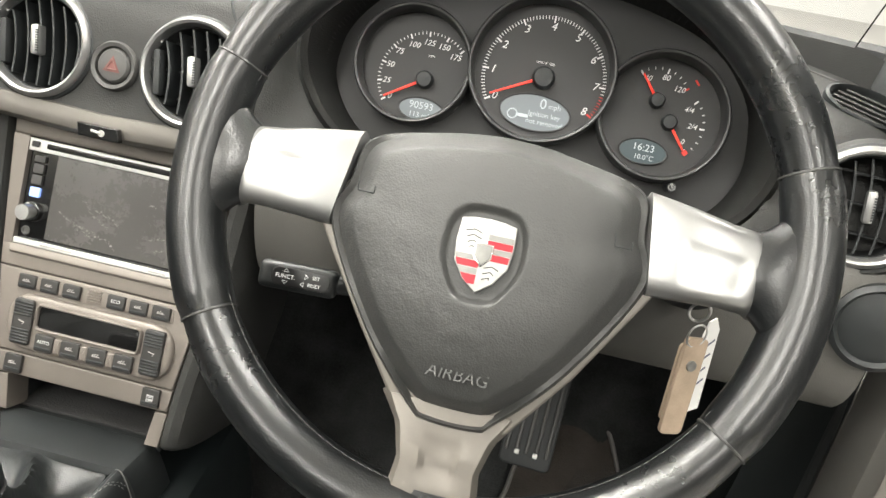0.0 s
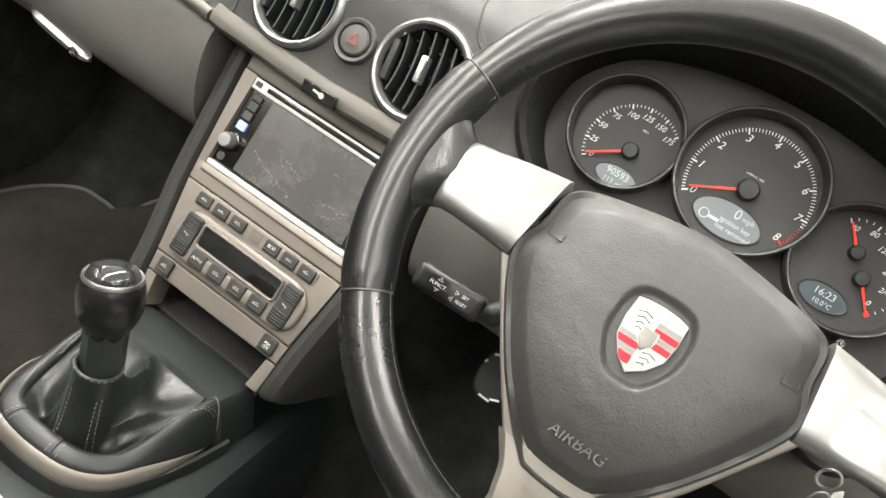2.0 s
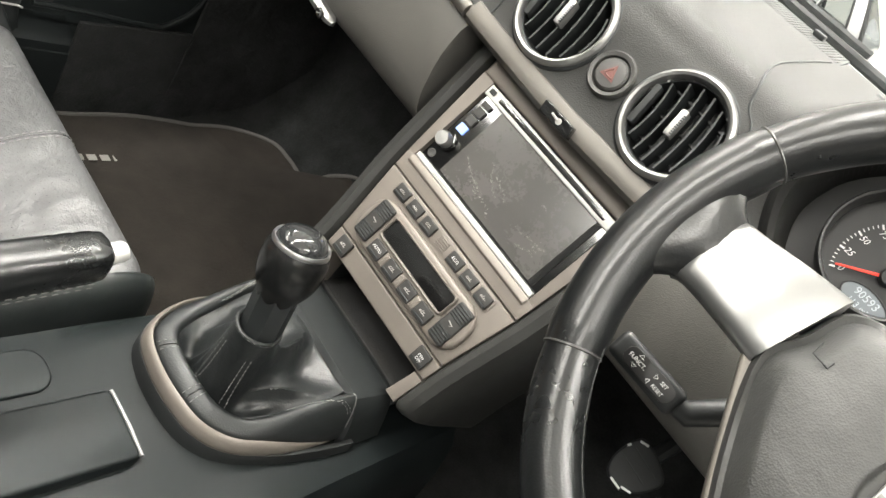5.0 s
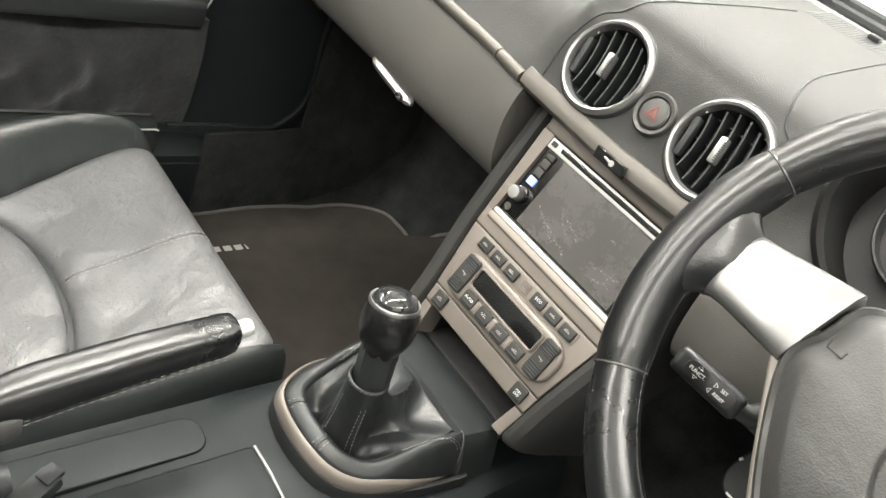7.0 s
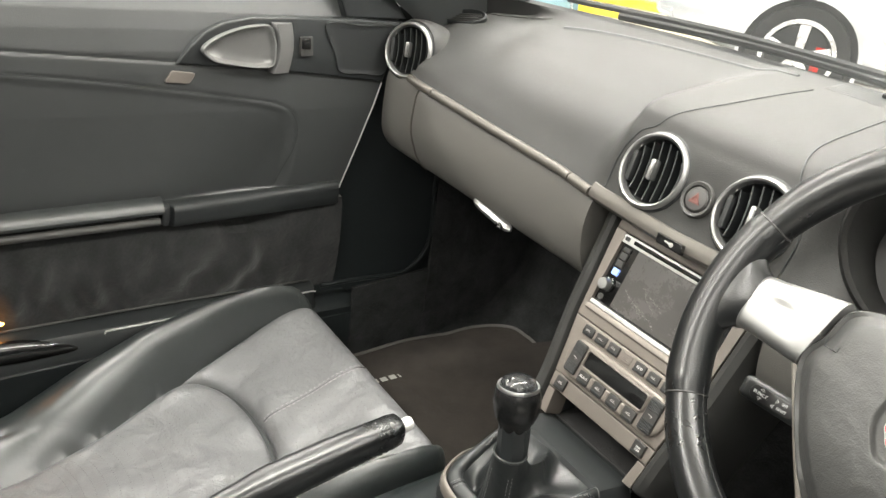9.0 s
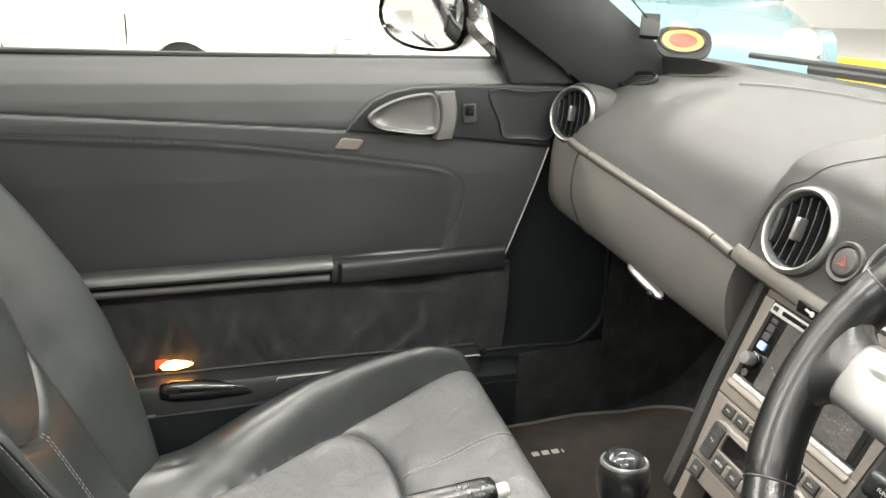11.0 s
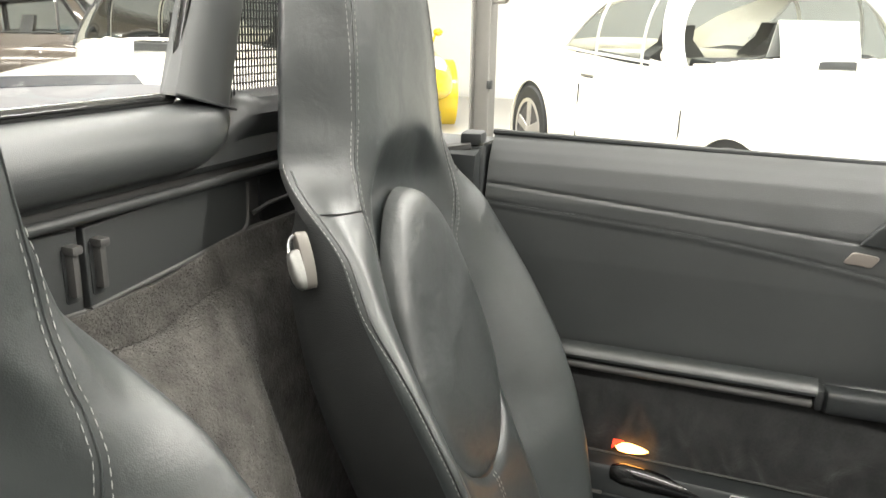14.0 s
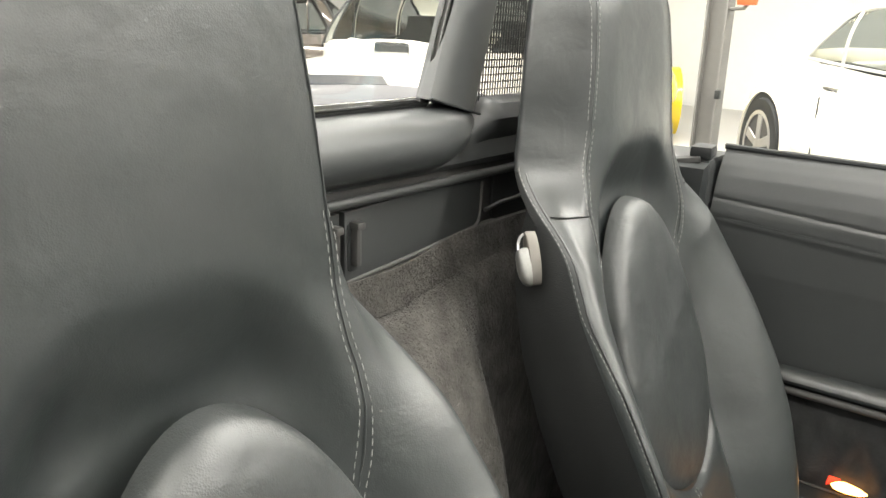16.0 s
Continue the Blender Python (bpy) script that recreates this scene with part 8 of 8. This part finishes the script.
        part("intake_rim", tube([vm @ V((a, b, 0.014)) for a, b in rim_], 0.010, 8, True), paint, intake)
        for k in range(4):
            part("intake_slat", box((0.15 - 0.02 * k, 0.012, 0.02), vm @ pose(0.002, 0.10 - 0.06 * k, 0.014, 20, 0, -8), 0.004), SILVER_PALE, intake)
    for sx in (-1, 1):
        hm = m @ pose(1.78, sx * 0.56, 0.63, 0, 62, sx * 8)
        part("headlamp_ring", lathe([(0.105, -0.08), (0.108, 0.02), (0.095, 0.035), (0.088, 0.025)], hm, 32, cap=False), CHROME if not modern else paint, car)
        part("headlamp", lathe([(0.092, -0.02), (0.088, 0.028), (0.06, 0.045), (0, 0.052)], hm, 32), SILVER_PALE, car, "round headlamp")
        part("tail_lamp", box((0.05, 0.22, 0.08), m @ pose(-2.02 if modern else -1.79, sx * 0.55, 0.55, 0, 0, sx * -18), 0.02), PAINT_RED, car)
        if not modern:
            part("door_handle", tube([m @ V((-0.42, sx * 0.822, 0.762)), m @ V((-0.36, sx * 0.835, 0.762)), m @ V((-0.25, sx * 0.822, 0.762))], 0.012, 8), CHROME, car, "chrome door handle")
            part("sill_strip", tube([m @ V((-0.80, sx * 0.79, 0.235)), m @ V((0.80, sx * 0.79, 0.235))], 0.022, 8), RUBBER, car)
            part("wing_mirror", loft([[m @ V((0.50 + h, sx * 0.80 + 0.055 * k * math.cos(q), 0.945 + 0.045 * k * math.sin(q))) for q in [2 * math.pi * j / 24 for j in range(24)]] for k, h in ((0.92, -0.02), (1.0, -0.01), (0.9, 0.03), (0.6, 0.055), (0.05, 0.065))]), paint, car)
            part("mirror_stalk", tube([m @ V((0.50, sx * 0.77, 0.92)), m @ V((0.49, sx * 0.74, 0.84))], 0.014, 8), paint, car)
        for x in (-0.52, 0.62):
            part("door_gap", tube([m @ V((x, sx * 0.792, z)) for z in (0.30, 0.5, 0.7)] , 0.004, 6), RUBBER, car)
    part("bumper", tube(spline([m @ V((a + (0 if modern else 0.25), b, 0.43)) for a, b in ((-1.98, 0.66), (-2.12, 0.45), (-2.16, 0.0), (-2.12, -0.45), (-1.98, -0.66))], 20), 0.045, 10), CHROME if not modern else paint, car)
    return car


def at_floor(x, y, heading, z=0, nose=0):
    return pose(x, y, z, 0, nose, heading)


white_car = coupe("classic_coupe", "ivory white classic coupe with chrome trim", PAINT_WHITE, at_floor(-4.41, -0.055, 38.5, -0.005, 2), surface("grey_alloy", (0.45, 0.44, 0.42), 0.35, 0.7), fine=4)
wm_ = at_floor(-4.41, -0.055, 38.5, -0.005, 2)
card = thing("price_card", "folded white card standing behind the windscreen", "sign", wm_ @ V((0.36, 0.10, 0.93)))
for turn in (-1, 1):
    part("card_leaf", box((0.004, 0.50, 0.20), wm_ @ pose(0.35 + turn * 0.030, 0.14, 1.015, 0, -turn * 16), 0.0), PAPER, card, smooth=False)
coupe("classic_coupe", "pale blue classic coupe with round headlamps", PAINT_BLUE, at_floor(-4.75, 3.35, -28), surface("silver_alloy", (0.6, 0.6, 0.6), 0.3, 0.8))
coupe("classic_coupe", "bright yellow classic coupe parked behind a column", PAINT_YELLOW, at_floor(-8.0, -4.45, 33), surface("silver_alloy_wheel", (0.6, 0.6, 0.6), 0.3, 0.8))
coupe("sports_car", "silver sports car with red brake calipers", PAINT_SILVER, at_floor(-1.85, 6.1, 30), surface("pale_alloy", (0.7, 0.7, 0.7), 0.25, 0.6), 0.33, PAINT_RED, True)
coupe("sports_car", "dark bronze sports car parked at the back", PAINT_DARK, at_floor(-6.1, -7.3, 138), surface("dark_alloy", (0.3, 0.3, 0.3), 0.3, 0.7), 0.33, None, True)
coupe("sports_car", "white sports car parked behind", PAINT_WHITE, at_floor(-3.42, -2.95, 9), surface("white_car_alloy", (0.6, 0.6, 0.6), 0.3, 0.7), 0.33, None, True)
post = thing("steel_column", "grey painted steel column beside the parked cars", "column", (-6.0, -2.22, 0))
part("web", box((0.012, 0.17, 4.0), pose(-6.0, -2.22, 2.0)), COLUMN, post, smooth=False)
part("flange", box((0.17, 0.014, 4.0), pose(-6.0, -2.30, 2.0)), COLUMN, post, smooth=False)
part("flange", box((0.17, 0.014, 4.0), pose(-6.0, -2.14, 2.0)), COLUMN, post, smooth=False)
part("socket", box((0.05, 0.04, 0.07), pose(-5.9, -2.12, 0.55), 0.006), PLASTIC, post)
beacon = thing("orange_lamp", "orange beacon lamp fixed to the wall", "lamp", (-5.5, -1.85, 1.25))
part("lens", lathe([(0.07, 0.0), (0.075, 0.03), (0.065, 0.075), (0.03, 0.10), (0, 0.105)], pose(-5.5, -1.85, 1.24), 28), ORANGE, beacon, "orange lens")
part("bracket", tube([(-5.5, -1.85, 1.24), (-5.6, -1.9, 1.22), (-5.98, -2.13, 1.22)], 0.015, 8), COLUMN, beacon)
kerb = thing("yellow_platform", "low yellow painted platform edge on the floor", "platform", (-4.6, 7.2, 0))
part("edge", box((3.4, 0.16, 0.10), pose(-4.4, 6.8, 0.05, 0, 0, 40), 0.02), PAINT_YELLOW, kerb)
part("edge", box((3.4, 0.16, 0.10), pose(-5.2, 7.6, 0.05, 0, 0, 40), 0.02), PAINT_YELLOW, kerb)

# ---- the open car's own outside ----
PAINT_CAR = PAINT_PEWTER
YB = [-2.02, -1.90, -1.60, -1.20, -0.80, -0.40, 0.0, 0.40, 0.80, 1.20, 1.60, 1.90, 2.05]
WB = [0.70, 0.79, 0.865, 0.885, 0.875, 0.850, 0.840, 0.840, 0.850, 0.875, 0.865, 0.79, 0.62]
TB = [0.78, 0.83, 0.885, 0.895, 0.875, 0.845, 0.835, 0.832, 0.832, 0.810, 0.735, 0.645, 0.58]
IB = [0.60, 0.69, 0.775, 0.790, 0.780, 0.765, 0.755, 0.755, 0.765, 0.785, 0.775, 0.69, 0.52]
for sx in (-1, 1):
    side_ = thing("body_side", "pewter painted side of the open sports car", "bodywork", (sx * 0.84, 0, 0.2))
    rows = []
    for y in np.linspace(-2.02, 2.05, 60):
        w, t, n = (lerp_table(YB, col, y) for col in (WB, TB, IB))
        if sx > 0 and -0.29 < y < 0.76:
            rows.append([V((a, y, b)) for a, b in ((n - 0.05, 0.30), (n - 0.045, 0.345), (n - 0.03, 0.355), (w - 0.08, 0.352), (w - 0.05, 0.345), (w - 0.035, 0.335), (w - 0.03, 0.32), (w - 0.03, 0.28), (w - 0.04, 0.24), (w - 0.09, 0.20), (n, 0.20))])
            continue
        rows.append([V((sx * a, y, b)) for a, b in ((n, t - 0.06), (n + 0.004, t - 0.012), (n + 0.02, t), (w - 0.035, t - 0.012), (w - 0.008, t - 0.05), (w, t - 0.12), (w + 0.004, 0.55), (w - 0.012, 0.36), (w - 0.04, 0.24), (w - 0.09, 0.20), (n, 0.20))])
    part("skin", loft(rows), PAINT_CAR, side_, "gloss pewter paint")
    for y in (-0.29, 0.78) if sx < 0 else ():
        part("door_gap", tube([V((sx * (lerp_table(YB, WB, y) + b), y + c, z)) for b, c, z in ((-0.008, 0.0, 0.785), (0.001, 0.0, 0.715), (0.005, 0.0, 0.55), (-0.011, 0.0, 0.36))], 0.0035, 6), RUBBER, side_)
    for y in (-1.20, 1.21):
        wm = pose(sx * 0.868, y, 0.325, 0, 90 * sx, 0)
        part("arch_liner", lathe([(0.372, -0.10), (0.372, 0.016), (0.360, 0.020), (0.0, 0.018)], wm, 44), RUBBER, side_)
        tyre = part("wheel", lathe([(0.225, -0.10), (0.30, -0.10), (0.325, -0.07), (0.325, 0.02), (0.31, 0.040), (0.245, 0.046), (0.225, 0.034)], wm, 48, cap=False), RUBBER, side_, "black tyre")
        part("rim", lathe([(0.228, 0.034), (0.222, 0.046), (0.212, 0.040), (0.20, 0.026), (0.0, 0.024)], wm, 44), PLASTIC_GREY, tyre)
        for k in range(5):
            part("rim_spoke", prism([(-0.022, 0.03), (0.022, 0.03), (0.030, 0.212), (-0.030, 0.212)], 0.02, wm @ pose(0, 0, 0.044, 0, 0, 72 * k + 20), 0.006), SILVER_PALE, tyre)
        part("hub", lathe([(0.05, 0.02), (0.05, 0.040), (0.03, 0.048), (0, 0.049)], wm, 24), SILVER_PALE, tyre)
for name, end, bow, z0, z1 in (("front_bumper", 2.12, -0.24, 0.20, 0.64), ("rear_bumper", -2.10, 0.18, 0.22, 0.80)):
    rows = []
    for x in np.linspace(-0.80, 0.80, 33):
        y = end + bow * (x / 0.80) ** 2
        s_ = 1 if end > 0 else -1
        rows.append([V((x, y - s_ * a, z)) for a, z in ((0.30, z0), (0.04, z0 + 0.01), (0.0, z0 + 0.10), (0.01, (z0 + z1) / 2), (0.04, z1 - 0.06), (0.12, z1 - 0.01), (0.30, z1))])
    b_ = thing(name, "pewter painted bumper of the open sports car", "bumper", (0, end, z0))
    part("skin", loft(rows), PAINT_CAR, b_)
    for sx in (-1, 1):
        y = end + bow * (0.58 / 0.80) ** 2
        lamp_ = [V((sx * 0.58, y - (0.06 if end > 0 else -0.06), z1 - 0.06)), V((sx * 0.66, y - (0.13 if end > 0 else -0.10), z1 - 0.05))]
        part("lamp", tube(lamp_, 0.07, 16), SILVER_PALE if end > 0 else PAINT_RED, b_)
